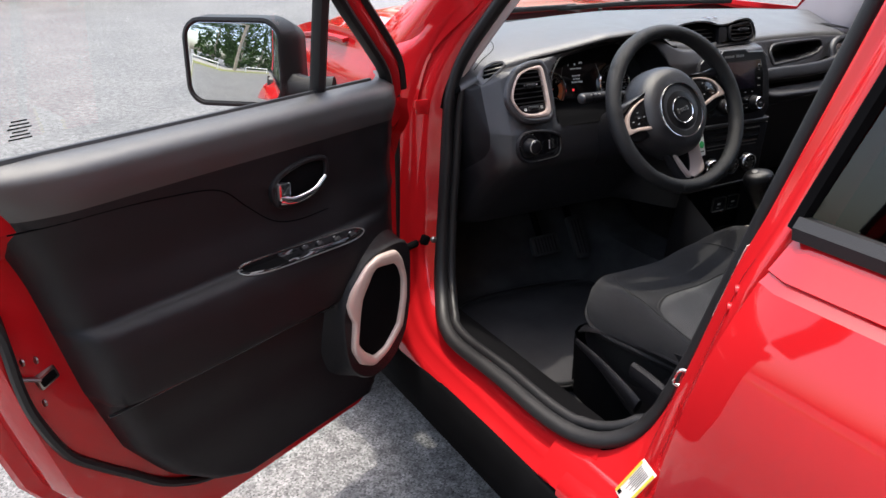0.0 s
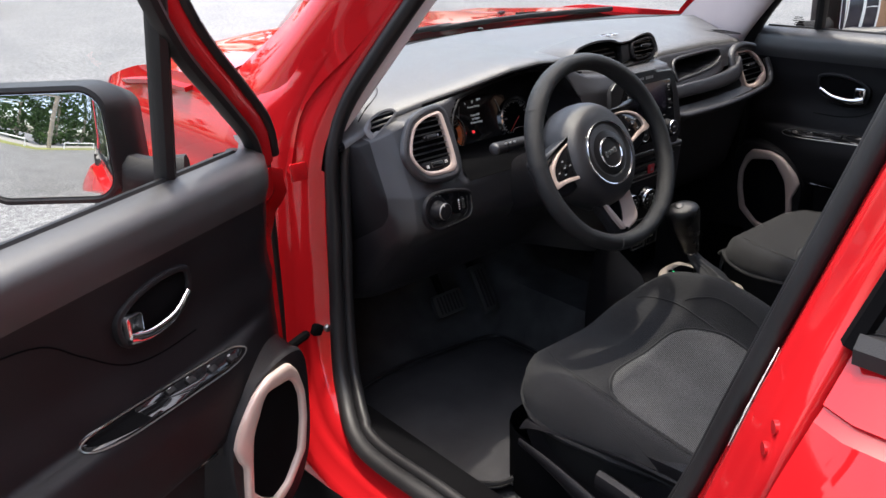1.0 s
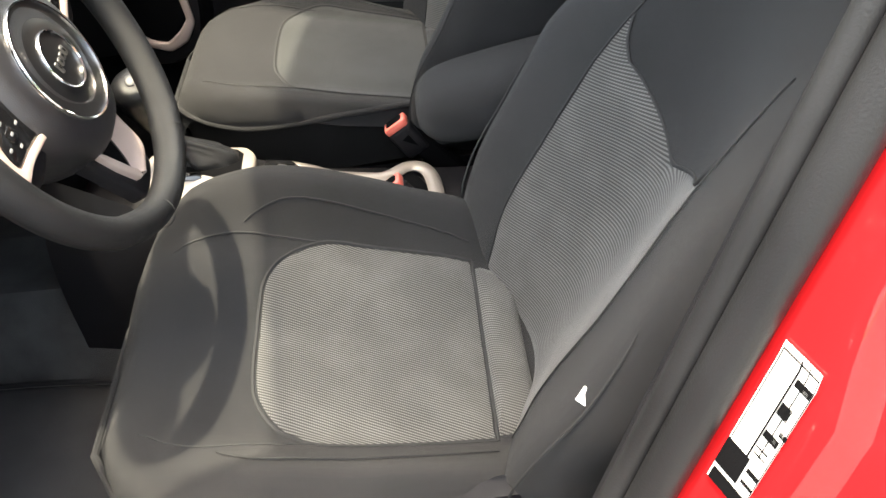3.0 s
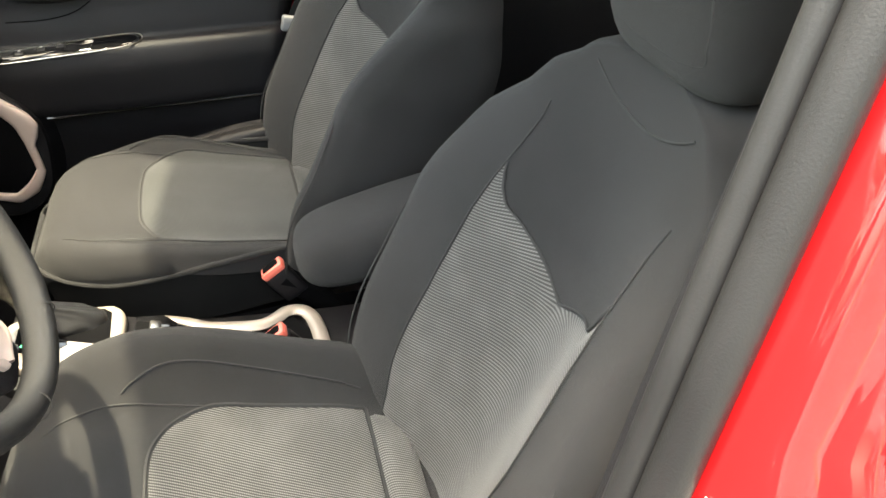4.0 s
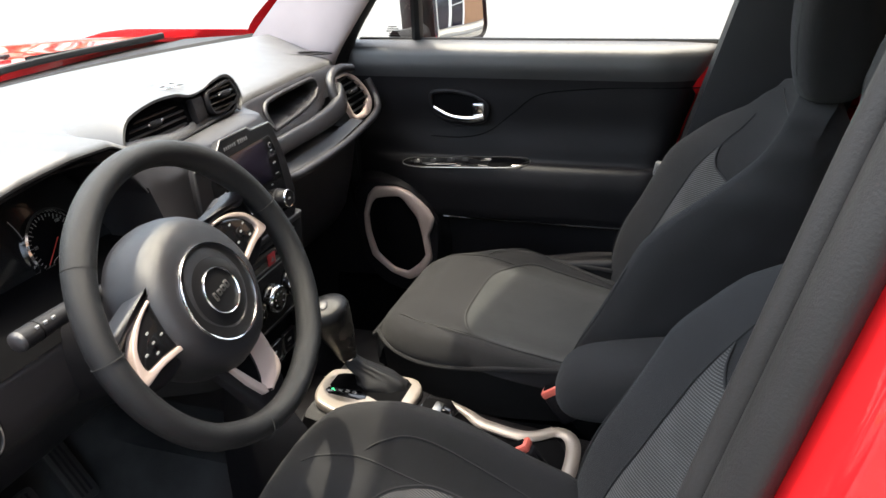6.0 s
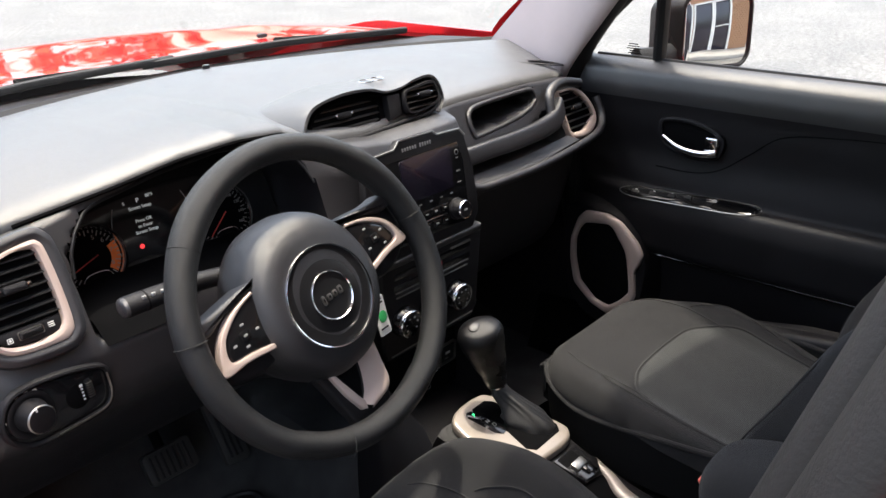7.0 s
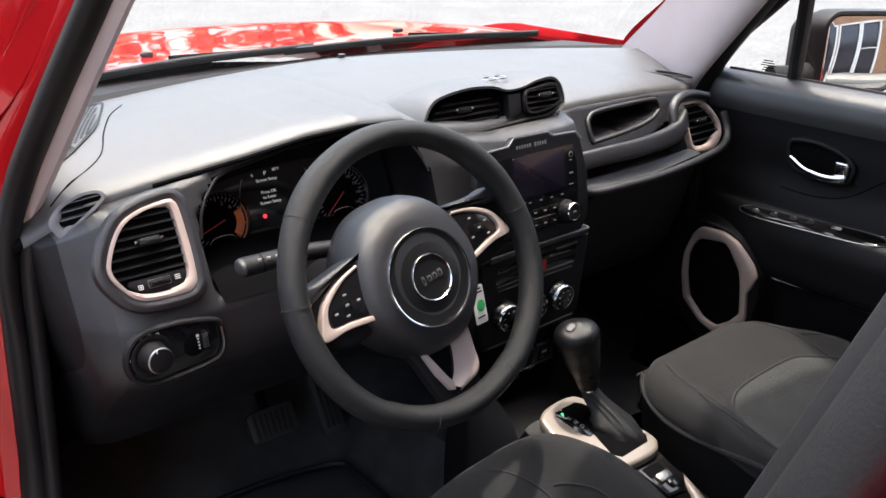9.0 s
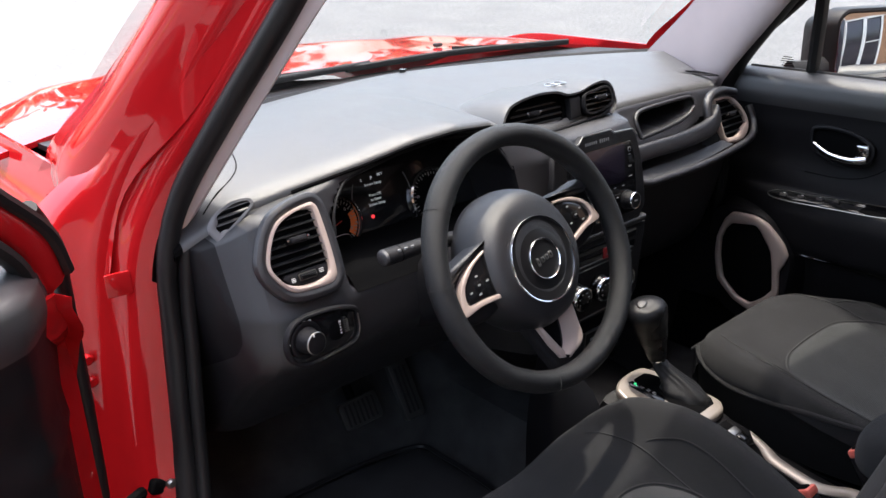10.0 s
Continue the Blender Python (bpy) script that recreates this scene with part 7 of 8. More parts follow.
for k, (w, b) in enumerate(((0.018, 0.006), (0.014, 0.011), (0.016, -0.030))):
    part("print", slab([(p[0], p[1] + b) for p in rounded(w, 0.002, 0.0005)], 0.0017, kf, 0.0001), DARK, key)

# ---- centre console ----
cons = thing("centre_console", "black centre console with pale trim and cup holders", "console", at=(0, -0.2, 0.45))


def cons_z(y):
    return lerp(y, [(-0.60, 0.508), (-0.36, 0.512), (-0.20, 0.515), (-0.10, 0.532), (0.0, 0.558), (0.07, 0.579), (0.20, 0.618)])


def on_cons(x, y, c=0.0):
    return Vector((x, y, cons_z(y) + c))


rows = []
for y in sorted(list(np.linspace(-0.62, 0.20, 26)) + [0.073, 0.082, 0.092, 0.102]):
    w = lerp(y, [(-0.6, 0.085), (-0.1, 0.088), (0.06, 0.092), (0.16, 0.11)])
    z = cons_z(y) - 0.075 * ramp01(y, 0.072, 0.10)
    m = lerp(y, [(-0.4, 0.0), (-0.15, 0.022), (0.0, 0.034)])
    rows.append([(m - w - 0.012, y, 0.33), (m - w - 0.004, y, z - 0.06), (m - w, y, z - 0.012), (m - w + 0.010, y, z - 0.004), (m, y, z - 0.004), (m + w - 0.010, y, z - 0.004), (m + w, y, z - 0.012), (m + w + 0.004, y, z - 0.06), (m + w + 0.012, y, 0.33)])
part("console_body", grid_bm(rows), PLASTIC, cons, "black plastic console body")
part("console_foot", patch([[(-0.125, 0.20, 0.36), (-0.135, 0.10, 0.36), (-0.11, 0.0, 0.40)], [(-0.120, 0.20, 0.52), (-0.128, 0.11, 0.52), (-0.10, 0.02, 0.53)], [(-0.108, 0.18, 0.68), (-0.108, 0.14, 0.66), (-0.095, 0.07, 0.605)]], 12, 12), PLASTIC, cons)
part("console_foot", patch([[(0.125, 0.20, 0.36), (0.135, 0.10, 0.36), (0.11, 0.0, 0.40)], [(0.120, 0.20, 0.52), (0.128, 0.11, 0.52), (0.10, 0.02, 0.53)], [(0.108, 0.18, 0.68), (0.108, 0.14, 0.66), (0.095, 0.07, 0.605)]], 12, 12), PLASTIC, cons)
# gear selector plate
sel = thing("gear_selector", "black automatic gear selector on a pale trim plate", "gear lever", at=(0.04, -0.0, 0.55))
go = [tuple(p) for p in smooth([(-0.042, 0.050), (-0.028, 0.068), (0.0, 0.075), (0.040, 0.075), (0.062, 0.064), (0.090, 0.012), (0.112, -0.050), (0.108, -0.070), (0.085, -0.080), (0.03, -0.078), (-0.012, -0.074), (-0.030, -0.055), (-0.044, -0.005)], 70, True)]
part("plate", slab(go, 0.014, lambda a, b, c=0: on_cons(a, b, c), 0.006, 3), CREAM, sel, "pale champagne selector plate")
wo = [(0.004, 0.050), (0.010, 0.058), (0.042, 0.058), (0.052, 0.050), (0.098, -0.026), (0.101, -0.050), (0.092, -0.061), (0.026, -0.062), (0.014, -0.050), (0.018, -0.010)]
part("well", slab(wo, 0.0152, lambda a, b, c=0: on_cons(a, b, c), 0.001), DARK, sel, "dark selector well")
so2 = [(-0.012, 0.050), (-0.006, 0.058), (0.004, 0.056), (0.024, 0.006), (0.020, -0.006), (0.010, -0.008), (0.0, 0.002)]
part("letter_strip", slab(so2, 0.0158, lambda a, b, c=0: on_cons(a, b, c), 0.001), GLOSSY, sel, "gloss black gear letter strip")
for k, (ch, m) in enumerate((("P", GLOW_G), ("R", PRINT), ("N", PRINT), ("D", PRINT))):
    lettering(ch, lambda a, b, c=0: on_cons(0.001 + 0.0042 * k + a, 0.046 - 0.0108 * k + b, 0.0162 + c), 0.010, m, sel, name="gear_letter")
boot = []
for h, rx, ry, x0, y0 in ((0.0, 0.032, 0.042, 0.067, -0.014), (0.010, 0.029, 0.036, 0.065, -0.010), (0.026, 0.021, 0.026, 0.059, 0.008), (0.044, 0.0165, 0.018, 0.053, 0.026), (0.062, 0.0135, 0.0135, 0.050, 0.036)):
    ring = []
    for k in range(48):
        q = 2 * math.pi * k / 48
        fold = 0.5 + 0.5 * math.cos(4 * q + 0.6)
        wob = 1 + (0.30 * fold ** 3 - 0.13) * (1 if 0.005 < h < 0.055 else 0.25) + 0.03 * math.sin(9 * q + h * 150)
        px_, py_ = rx * wob * math.copysign(abs(math.cos(q)) ** 0.8, math.cos(q)), ry * wob * math.copysign(abs(math.sin(q)) ** 0.8, math.sin(q))
        ring.append((x0 + px_ - 0.35 * py_ * (1 - h / 0.07), y0 + py_, cons_z(y0 + py_ * (1 - h / 0.062)) * (1 - h / 0.062) + cons_z(0.03) * h / 0.062 + 0.014 + h * 0.72))
    boot.append(ring)
cols = [smooth([r[i] for r in boot], 18) for i in range(48)]
part("boot", grid_bm([[cols[i][j] for i in range(48)] for j in range(18)], close_u=True, caps=True), BOOT, sel, "creased black leather boot", smooth_angle=60)
part("collar", rods([(0.050, 0.036, 0.622), (0.048, 0.037, 0.632)], 0.0135, 18), CHROME, sel, "thin chrome collar")
kp = smooth([(0.048, 0.037, 0.630), (0.044, 0.040, 0.650), (0.036, 0.044, 0.680), (0.025, 0.048, 0.715), (0.018, 0.050, 0.738), (0.0150, 0.051, 0.752)], 26)
tp = [table(i / 25, [(0, 0.46), (0.2, 0.56), (0.42, 0.80), (0.60, 0.98), (0.72, 1.04)]) * math.sqrt(max(0.03, 1 - max(0.0, (i - 17) / 8) ** 2)) for i in range(26)]
knob = part("knob", rods(kp, 0.0345, 24, flat=1.08, taper=tp), GEARK, sel, "black leather-clad knob", smooth_angle=80)
part("knob_inlay", rods(smooth([(-0.004, 0.046, 0.7455), (0.004, 0.049, 0.7500), (0.014, 0.052, 0.7520)], 10), 0.0085, 12, flat=0.3, taper=[0.5, 0.8, 0.95, 1, 1, 1, 1, 0.95, 0.8, 0.5]), SOFT, knob, "slim bright inlay")
# trim rails, tray and cup holder
rl = [(0.092, -0.13), (0.076, -0.17), (0.060, -0.20), (0.046, -0.27), (0.054, -0.30), (0.072, -0.325), (0.068, -0.348), (0.045, -0.362), (0.0, -0.368), (-0.04, -0.366), (-0.058, -0.345), (-0.052, -0.31), (-0.040, -0.28), (-0.046, -0.20), (-0.055, -0.13)]
rl = even(smooth([(x, y, 0) for x, y in rl], 70), 70)
part("trim_rail", rods([on_cons(p[0], p[1], 0.006) for p in rl], 0.0125, 10, flat=0.5, taper=[0.35 + 0.65 * min(1, i / 8, (69 - i) / 8) for i in range(70)]), CREAM, cons, "pale console trim rail")
part("cup_well", slab([tuple(p) for p in smooth([(0.075, -0.12), (0.056, -0.2), (0.040, -0.28), (0.058, -0.33), (0.0, -0.36), (-0.05, -0.34), (-0.036, -0.28), (-0.042, -0.2), (-0.05, -0.12)], 50, True)], 0.003, lambda a, b, c=0: on_cons(a, b, c), 0.001), DARK, cons, "dark cup holder well")
tray = part("switch_tray", slab([(0.030, -0.090), (0.088, -0.094), (0.092, -0.135), (0.070, -0.155), (0.030, -0.150)], 0.012, lambda a, b, c=0: on_cons(a, b, c), 0.004), GLOSSY, cons, "gloss black switch tray")
part("tray_hollow", slab([(0.036, -0.094), (0.074, -0.096), (0.072, -0.116), (0.034, -0.114)], 0.0126, lambda a, b, c=0: on_cons(a, b, c), 0.0004), DARK, tray)
part("small_switch", rbox((0.030, 0.016, 0.010), 0.003, tuple(on_cons(0.054, -0.123, 0.014)), turn=(18, 0, 0)), STEEL, tray, "bright parking brake switch")
part("small_switch", rbox((0.020, 0.016, 0.008), 0.003, tuple(on_cons(0.060, -0.138, 0.013)), turn=(12, 0, 0)), GLOSSY, tray, "gloss black console switch")
# centre armrest
arm = thing("padded_box", "dark grey cloth padded armrest box between the seats", "armrest", at=(0.0, -0.5, 0.53))
rows = []
for t, w, h, z in ((0.0, 0.020, 0.010, 0.672), (0.02, 0.042, 0.026, 0.672), (0.07, 0.060, 0.038, 0.673), (0.16, 0.070, 0.045, 0.676), (0.32, 0.074, 0.049, 0.684), (0.6, 0.075, 0.051, 0.700), (1.0, 0.074, 0.052, 0.718)):
    y = -0.345 - 0.30 * t
    rows.append([(0.005 + w * math.copysign(abs(math.cos(q)) ** 0.72, math.cos(q)), y, z + h * math.copysign(abs(math.sin(q)) ** 0.72, math.sin(q))) for q in [2 * math.pi * k / 28 for k in range(28)]])
cols = [smooth([r[i] for r in rows], 22) for i in range(28)]
part("pad", grid_bm([[cols[i][j] for i in range(28)] for j in range(22)], close_u=True, caps=True), FABRIC, arm, "dark grey cloth armrest pad", smooth_angle=70)
part("bracket", rbox((0.10, 0.16, 0.20), 0.02, (0.0, -0.56, 0.60), 3), PLASTIC, arm, "black armrest bracket")
# belt buckles
for x, y, z, s in ((0.122, -0.326, 0.562, 1), (-0.062, -0.312, 0.572, -1)):
    b = thing("seat_belt_buckle", "black seat belt buckle with a red release button", "seat belt buckle", "buckles", at=(x, y, z - 0.1))
    part("stem", rods(smooth([(x + 0.01 * s, y - 0.10, z - 0.12), (x + 0.005 * s, y - 0.05, z - 0.06), (x, y, z - 0.01)], 10), 0.014, 8, flat=1.5), DARK, b)
    part("housing", rbox((0.024, 0.045, 0.060), 0.007, (x, y - 0.006, z - 0.022), 3, (-35, 0, 0)), PLASTIC, b)
    part("button", rbox((0.026, 0.042, 0.014), 0.004, (x, y + 0.014, z + 0.008), 2, (-35, 0, 0)), BUCKLE, b, "red release button")
    part("slot", rbox((0.014, 0.030, 0.012), 0.002, (x, y + 0.016, z + 0.011), 1, (-35, 0, 0)), DARK, b)
# passenger seat belt: strap along the post and its lower guide
belt = thing("seat_belt", "black webbing seat belt along the post with a grey guide", "seat belt", at=(0.70, -0.43, 0.5))
rows = []
for y, z, x in smooth([(-0.735, 1.33, 0.585), (-0.62, 1.08, 0.640), (-0.50, 0.88, 0.676), (-0.445, 0.79, 0.690), (-0.44, 0.62, 0.694), (-0.45, 0.46, 0.690)], 24):
    rows.append([(x, y - 0.022, z), (x - 0.004, y, z), (x, y + 0.022, z)])
part("strap", thicken(grid_bm(rows), 0.002), SKIRT, belt, "black webbing strap")
part("guide", rbox((0.016, 0.060, 0.034), 0.006, (0.686, -0.438, 0.782), 3, (12, 0, 0)), VENTRIM, belt, "grey plastic belt guide")
# floor mat and pedals
mat_ob = thing("floor_mat", "black rubber-backed floor mat in the driver footwell", "floor mat", at=(-0.40, 0.2, 0.31))
mo = smooth([(-0.62, 0.03), (-0.52, 0.0), (-0.22, 0.02), (-0.18, 0.12), (-0.17, 0.38), (-0.22, 0.47), (-0.56, 0.49), (-0.63, 0.40), (-0.655, 0.15)], 60, True)
part("mat", pillow(mo, lambda a, b, c: Vector((a, b, 0.332 + 0.20 * ramp01(b, 0.46, 0.80) + c)), 0.006, 0.012, 6), MATPILE, mat_ob, "black carpet mat")
part("mat_edge", rods([(p[0], p[1], 0.333 + 0.20 * ramp01(p[1], 0.46, 0.8)) for p in mo], 0.005, 6, closed=True), RUBBER, mat_ob)
for nm, x, y, z, w, h in (("brake_pedal", -0.30, 0.505, 0.450, 0.095, 0.058), ("accelerator_pedal", -0.185, 0.50, 0.455, 0.050, 0.13)):
    pdl = thing(nm, "black ribbed rubber " + nm.replace("_", " "), "pedal", "pedals", at=(x, y, z - 0.05))
    pfm = plane_frame((x, y, z), (1, 0, 0), (0, 0.6, 1))
    part("pad", slab(rounded(w, h, 0.010), 0.014, pfm, 0.004), PEDAL, pdl)
    for k in range(int(w / 0.011) - 1):
        part("rib", slab([(p[0] - w / 2 + 0.013 + 0.011 * k, p[1]) for p in rounded(0.005, h * 0.8, 0.002)], 0.017, pfm, 0.002), PLASTIC, pdl)
    part("arm", rods([(x, y + 0.01, z), (x, y + 0.12, z + 0.16), (x, y + 0.14, z + 0.28)], 0.010, 8), DARK, pdl)

# ---- door opening details ----
def on_post(z, k, c):
    """A place on the red centre post: k across from the seal to the rear door, c proud."""
    sx, sy = seal_line(z)
    wx = lerp(z, [(0.4, -0.853), (0.9, -0.806), (0.955, -0.752), (1.3, -0.68)])
    wy = lerp(z, [(0.4, -0.535), (0.9, -0.642), (0.955, -0.646), (1.3, -0.745)])
    return Vector((sx * (1 - k) + wx * k - 0.008 - c * 0.7, sy * (1 - k) + wy * k - 0.0 + c * 0.7, z))


part("door_striker", rods(smooth([on_post(0.672, 0.24, -0.004), on_post(0.672, 0.20, 0.020), on_post(0.646, 0.20, 0.020), on_post(0.646, 0.24, -0.004)], 16), 0.0026, 8), CHROME, car, "bright steel door striker")

# printed label on the post
def on_label(a, b, c=0.0):
    """A place on the label: a across from its middle towards the rear door, b up, c proud of the post."""
    z = 0.847 + b
    sx, sy = seal_line(z)
    wx = lerp(z, [(0.4, -0.853), (0.9, -0.806), (0.955, -0.752)])
    wy = lerp(z, [(0.4, -0.535), (0.9, -0.642), (0.955, -0.646)])
    k = 0.218 + a * 0.8 / 0.15
    bulge = lerp(k, POST) + 0.0012 + c
    return Vector((sx + (wx - sx) * k - 0.75 * bulge, sy + (wy - sy) * k + 0.66 * bulge, z))


def label_patch(a0, a1, b0, b1, c):
    return grid_bm([[on_label(a, b, c) for a in np.linspace(a0, a1, 14)] for b in np.linspace(b0, b1, 12)])


lab = thing("tyre_label", "white printed label with black blocks on the red post", "label", at=(-0.71, -0.55, 0.79))
LW, LH = 0.038, 0.122
part("label_sheet", thicken(label_patch(-LW / 2, LW / 2, -LH / 2, LH / 2, 0.0005), 0.0006), PAPER, lab)
part("black_block", label_patch(-LW / 2 + 0.001, LW / 2 - 0.001, -LH / 2 + 0.001, -LH / 2 + 0.012, 0.0026), DARK, lab)
part("black_block", label_patch(-0.020, 0.004, -0.046, -0.022, 0.0026), DARK, lab)
for a, b, w, h in ((0.0005, 0.019, 0.0016, 0.082), (0.0085, 0.022, 0.0010, 0.076), (0.0180, 0.006, 0.0009, 0.104), (-0.0180, 0.006, 0.0009, 0.104), (0.0, 0.0575, 0.036, 0.0012), (0.010, 0.046, 0.015, 0.006), (0.007, 0.024, 0.010, 0.010), (0.016, 0.010, 0.007, 0.004), (0.009, 0.002, 0.014, 0.006), (0.008, -0.010, 0.012, 0.0014), (0.010, -0.015, 0.014, 0.0014), (0.012, -0.030, 0.012, 0.004), (0.012, -0.040, 0.012, 0.003)):
    part("print", label_patch(a - w / 2, a + w / 2, b - h / 2, b + h / 2, 0.0026), DARK, lab)
for k in range(9):
    part("print", label_patch(0.0105, 0.0135 + 0.003 * (k % 3) / 2, 0.052 - 0.0085 * k, 0.0545 - 0.0085 * k, 0.0026), PRINT, lab)
for z, k in ((0.867, 0.76), (0.838, 0.76)):
    part("hinge_bolt", rods([on_post(z, k, -0.004), on_post(z, k, 0.010)], 0.008, 12), RED, car, "red painted hinge bolt")

# second label, low where the post runs into the sill
low = thing("airbag_label", "white printed label with yellow edges low on the red post", "label", at=(-0.83, -0.51, 0.47))
LA, LU, LV = Vector((-0.812, -0.488, 0.520)), Vector((-0.005, 0.047, -0.085)), Vector((-0.036, -0.066, 0.024))


def low_patch(u0, u1, v0, v1, c):
    n = LU.cross(LV).normalized()
    n = n if n.x < 0 else -n
    return grid_bm([[LA + LU * u + LV * v + n * c for u in np.linspace(u0, u1, 4)] for v in np.linspace(v0, v1, 4)])


part("label_sheet", thicken(low_patch(0.0, 1.15, 0.0, 1.0, 0.0005), 0.0006), PAPER, low)
for v0, v1 in ((0.0, 0.13), (0.88, 1.0)):
    part("yellow_band", low_patch(0.06, 1.12, v0, v1, 0.0014), YELLOW, low)
for k in range(7):
    part("print", low_patch(0.16, 0.62 + 0.3 * ((k * 37) % 5) / 5, 0.20 + 0.09 * k, 0.23 + 0.09 * k, 0.0014), DARK, low)
part("black_block", low_patch(0.98, 1.10, 0.15, 0.35, 0.0014), DARK, low)


# ---- surroundings: verge, trees, post, rails and the shop front, seen in the mirrors and in the paint ----
def leaf_cloud(n, spread, size, rng, base=(0, 0, 0)):
    """Many small leaf blades, scattered in clumps."""
    vs, fs = [], []
    clumps = [(rng.gauss(0, 1), rng.gauss(0, 1), rng.gauss(0, 1)) for _ in range(max(6, n // 40))]
    for _ in range(n):
        c = clumps[rng.randrange(len(clumps))]
        q = Vector((c[0] + rng.gauss(0, 0.28), c[1] + rng.gauss(0, 0.28), c[2] + rng.gauss(0, 0.28)))
        if q.length > 1.9:
            q *= 1.9 / q.length
        p = Vector((base[0] + q.x * spread[0] * 0.55, base[1] + q.y * spread[1] * 0.55, base[2] + q.z * spread[2] * 0.55))
        a = Vector((rng.uniform(-1, 1), rng.uniform(-1, 1), rng.uniform(-1, 1))).normalized()
        b = a.orthogonal().normalized()
        s = size * rng.uniform(0.6, 1.4)
        k = len(vs)
        vs += [p - a * s, p + b * s * 0.55, p + a * s, p - b * s * 0.55]
        fs.append((k, k + 1, k + 2, k + 3))
    return vs, fs


def leaf_part(name, vs, fs, parent=None):
    me = bpy.data.meshes.new(name)
    me.from_pydata([tuple(v) for v in vs], [], fs)
    me.materials.append(LEAF)
    ob = new(name, me)
    if parent is not None:
        ob.parent = parent
        ob.matrix_parent_inverse = Matrix.Translation(-parent.location)
    return ob


rng = random.Random(7)
verge = part("grass_verge", patch([[(-14.2, y, 0.02) for y in (-60, -20, 20, 60)], [(-13.0, y, 0.07) for y in (-60, -20, 20, 60)], [(-12.0, y, 0.02) for y in (-60, -20, 20, 60)]], 20, 8), GRASS)
tagged(verge, "strip of dry grass along the far kerb", "grass", kind="structure")
ROADTOP = material("pale_road", (0.24, 0.235, 0.225), 0.9, vary=0.15, grain=6, fine=90, bump=0.5)
road = tagged(part("road", grid_bm([[(-19.0, -80, 0.012), (-14.4, -80, 0.012)], [(-19.0, 80, 0.012), (-14.4, 80, 0.012)]]), ROADTOP), "pale paved road beyond the verge", "road", kind="structure")
for k, (x, y, h) in enumerate(((-20.5, -17, 10.5), (-21.5, -13, 11.5), (-20.5, -9.2, 12), (-20, -5.5, 11), (-21.8, -1.5, 12.5))):
    tree = thing("tree", "dense dark green leafy tree beyond the road", "tree", "roadside trees", at=(x, y, 0))
    part("trunk", rods(smooth([(x, y, 0), (x + 0.1, y, h * 0.3), (x, y + 0.1, h * 0.7)], 8), 0.22, 8, taper=[1.2, 1, 0.9, 0.8, 0.7, 0.6, 0.45, 0.3]), BARK, tree)
    v1, f1 = leaf_cloud(1500, (3.3, 3.3, h * 0.52), 0.26, rng, (x, y, h * 0.55))
    v2, f2 = leaf_cloud(600, (2.6, 3.0, 1.6), 0.22, rng, (x + 0.8, y, 1.3))
    leaf_part("crown", v1 + v2, f1 + [tuple(i + len(v1) for i in q) for q in f2], tree)
# distant woods added out of view, to keep low sky out of the paint
vs, fs = [], []
for k in range(64):
    an = radians(182 + 120 * k / 39 if k < 40 else 25 + 87 * (k - 40) / 23)
    x, y = 46 * math.cos(an), 46 * math.sin(an)
    v, f = leaf_cloud(120, (4, 4, 5.5), 0.75, rng, (x, y, 5.5))
    fs += [tuple(i + len(vs) for i in q) for q in f]
    vs += v
woods = tagged(leaf_part("sky_block_woods", vs, fs), "belt of dark green woods, added out of view to block low sky", "woods", kind="stuff")
pole = thing("utility_pole", "weathered grey wooden utility pole on the verge", "utility pole", at=(-13.1, -3.0, 0))
part("pole", rods([(-13.1, -3.0, 0), (-13.05, -3.0, 9.0)], 0.17, 14), BARK, pole)
for y0 in (-1.2, -6.4):
    rail = thing("white_rail", "low white painted pipe rail on the verge", "rail", "pipe rails", at=(-12.6, y0, 0))
    part("rail_bar", rods([(-12.6, y0, 0.62), (-12.6, y0 + 2.4, 0.62)], 0.05, 8), WHITEPAINT, rail)
    for d in (0.0, 2.4):
        part("rail_post", rods([(-12.6, y0 + d, 0.0), (-12.6, y0 + d, 0.65)], 0.05, 8), WHITEPAINT, rail)

# shop front behind the car on its right
shop = thing("shop_front", "brick shop front with a white framed glass door", "building", at=(6, -12, 0))
wall = part("wall", rbox((16, 0.3, 4.2), 0.02, (7.5, -12.2, 2.1)), BRICK, shop, "orange brick wall")
brick_me = None
for r in range(24):
    for c in range(12):
        x = 6.95 + c * 0.225 + (0.11 if r % 2 else 0)
        if brick_me is None:
            b = part("brick", rbox((0.21, 0.03, 0.065), 0.006, (0, 0, 0), 1), BRICK, wall)
            brick_me = b.data
        else:
            b = new("brick", brick_me)
            b.parent = wall
        b.location = (x, -12.045, 0.06 + r * 0.078)
part("roof_edge", rbox((16.6, 1.2, 0.3), 0.03, (7.5, -11.8, 4.3)), WHITEPAINT, shop, "white roof edge")
dr = part("door_frame", band(rounded(1.05, 2.2, 0.01, 1), 0.10, 0.10, plane_frame((6.2, -12.05, 1.1), (-1, 0, 0), (0, 0, 1)), 0.01), WHITEPAINT, shop, "white door frame")
part("door_glass", rbox((0.86, 0.02, 2.0), 0.003, (6.2, -12.03, 1.1)), SCREEN, shop, "dark door glass")
part("push_bar", rods([(5.8, -11.96, 1.05), (6.6, -11.96, 1.05)], 0.02, 8), WHITEPAINT, shop)
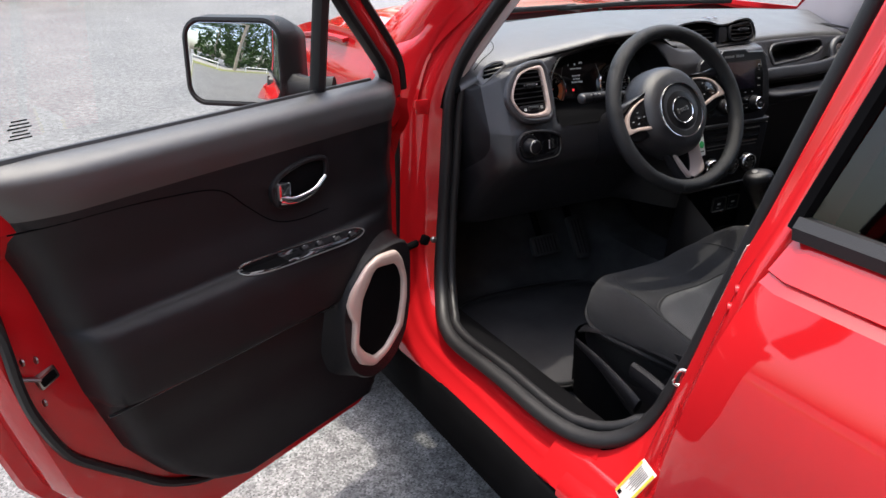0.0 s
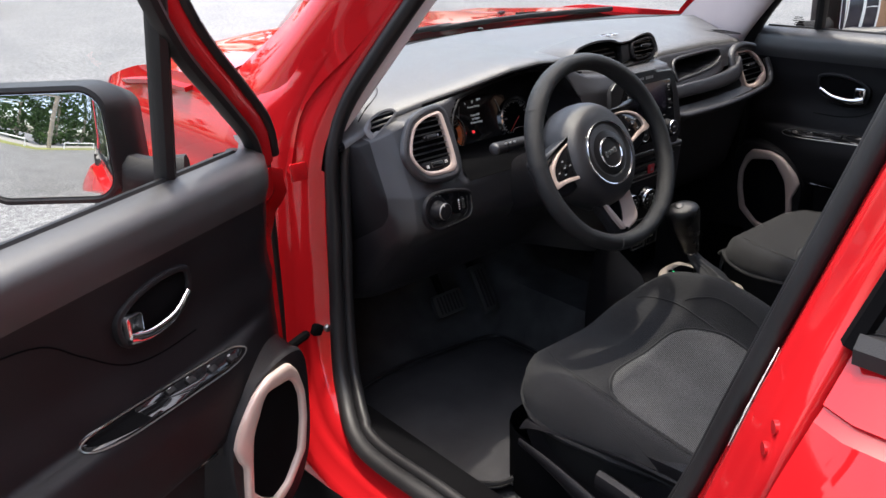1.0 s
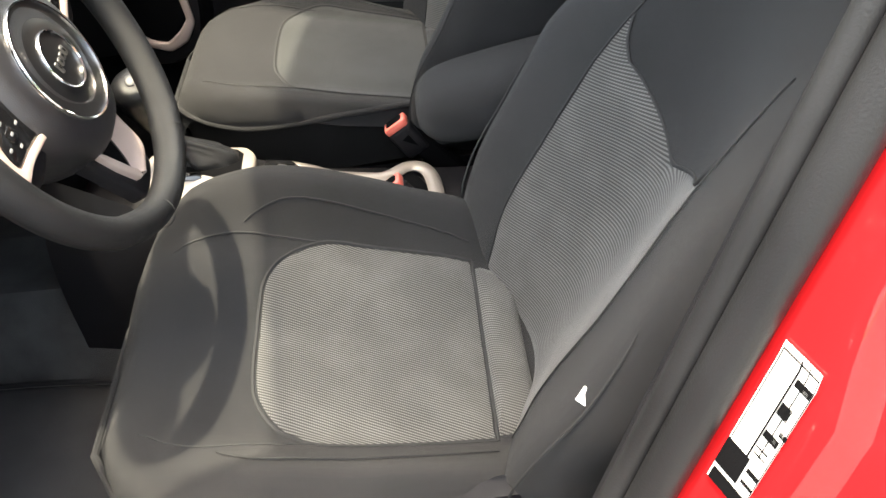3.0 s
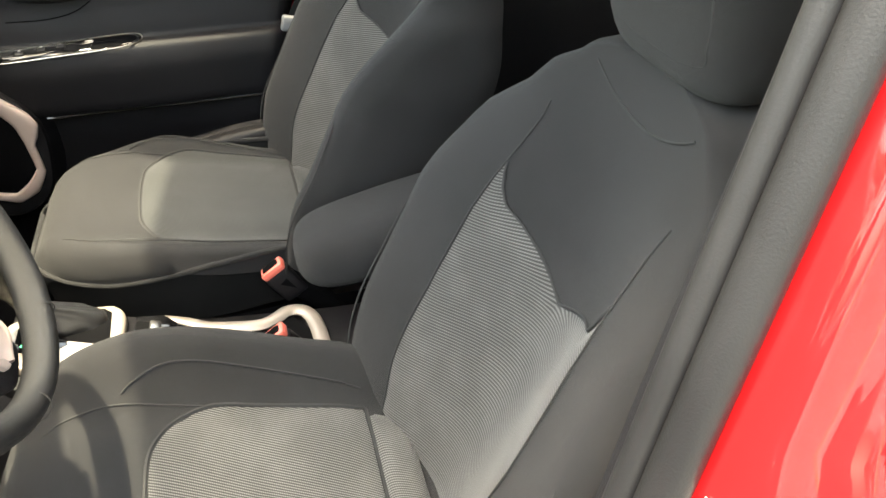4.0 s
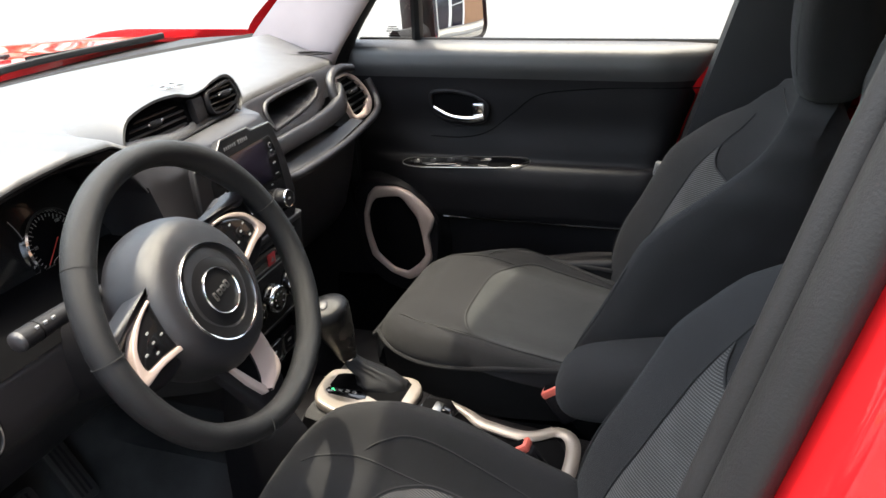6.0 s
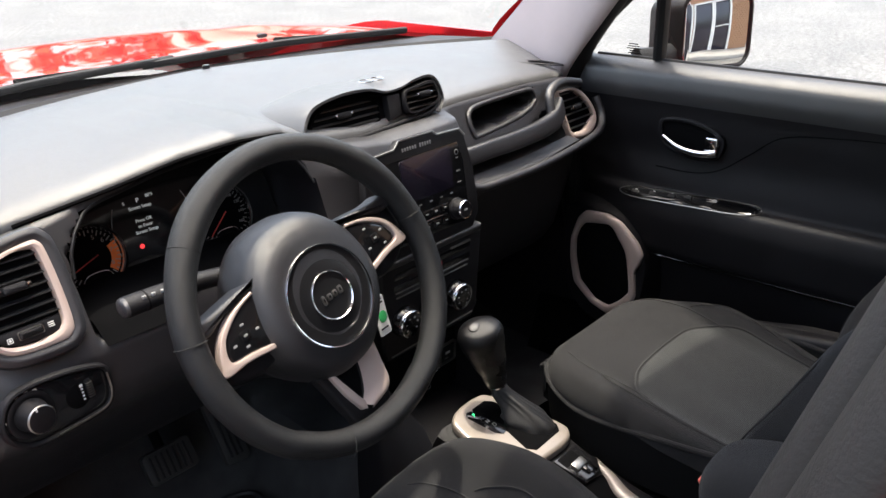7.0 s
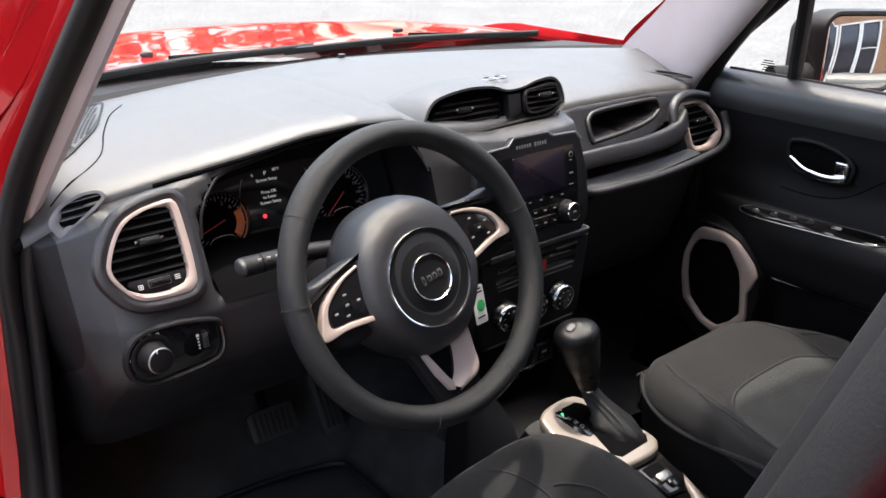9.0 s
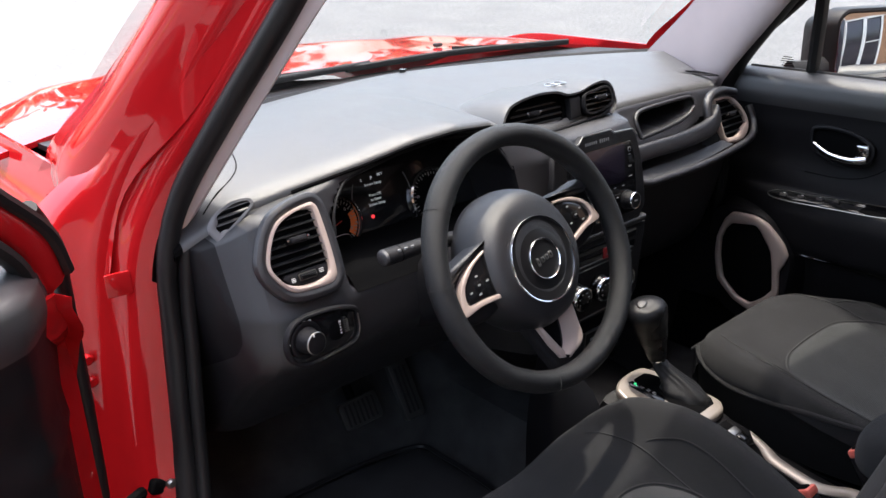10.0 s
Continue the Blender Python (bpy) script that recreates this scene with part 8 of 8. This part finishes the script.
for x in (5.2, 4.2):
    part("window_frame", band(rounded(0.95, 2.2, 0.01, 1), 0.07, 0.08, plane_frame((x, -12.05, 1.1), (-1, 0, 0), (0, 0, 1)), 0.01), WHITEPAINT, shop, "white window frame")
    part("shop_glass", rbox((0.82, 0.02, 2.06), 0.003, (x, -12.03, 1.1)), SCREEN, shop, "dark shop window glass")
part("pavement_step", rbox((16, 0.9, 0.14), 0.02, (7.5, -11.55, 0.07)), ROADTOP, shop, "pale concrete step")

shop.location += Vector((-2.9, 8.0, 0))

# another car, parked across the lot
van = thing("parked_car", "dark grey car parked across the lot", "car", at=(0.2, 16.6, 0))
PAINTG = material("dark_grey_paint", (0.03, 0.032, 0.035), 0.35, vary=0.05, bump=0.0, coat=0.8)
rows = []
for x, lo, hi, w in ((-2.1, 0.38, 0.75, 0.70), (-1.95, 0.26, 0.95, 0.82), (-1.2, 0.22, 1.0, 0.88), (0.0, 0.22, 1.02, 0.89), (1.2, 0.22, 0.98, 0.88), (1.95, 0.26, 0.86, 0.82), (2.12, 0.38, 0.70, 0.70)):
    rows.append([(0.2 + x, 16.6 + w * c, z) for c, z in ((-0.95, lo), (-1, lo + 0.12), (-1, hi - 0.25), (-0.93, hi), (0.93, hi), (1, hi - 0.25), (1, lo + 0.12), (0.95, lo))])
part("body", grid_bm(rows, close_u=True, caps=True), PAINTG, van, smooth_angle=50)
rows = []
for x, hi, w in ((-1.9, 1.0, 0.70), (-1.4, 1.48, 0.62), (0.0, 1.55, 0.62), (0.5, 1.48, 0.62), (1.15, 1.0, 0.72)):
    rows.append([(0.2 + x, 16.6 + 0.82 * c, 0.98 if k in (0, 3) else hi) for k, c in enumerate((-1, -w / 0.82, w / 0.82, 1))])
part("cabin", grid_bm(rows, close_u=True, caps=True), SCREEN, van, "dark glass cabin", smooth_angle=30)
for x in (-1.3, 1.35):
    for s in (-1, 1):
        w = part("wheel", lathe([(0.20, -0.1), (0.31, -0.1), (0.33, -0.06), (0.33, 0.06), (0.31, 0.1), (0.20, 0.1)], plane_frame((0.2 + x, 16.6 + s * 0.80, 0.33), (1, 0, 0), (0, 0, s)), 28), TYRE, van)
        part("rim", lathe([(0.20, 0.03), (0.20, 0.09), (0.17, 0.07), (0.02, 0.06)], plane_frame((0.2 + x, 16.6 + s * 0.80, 0.33), (1, 0, 0), (0, 0, 1)), 20), ALLOY, w)
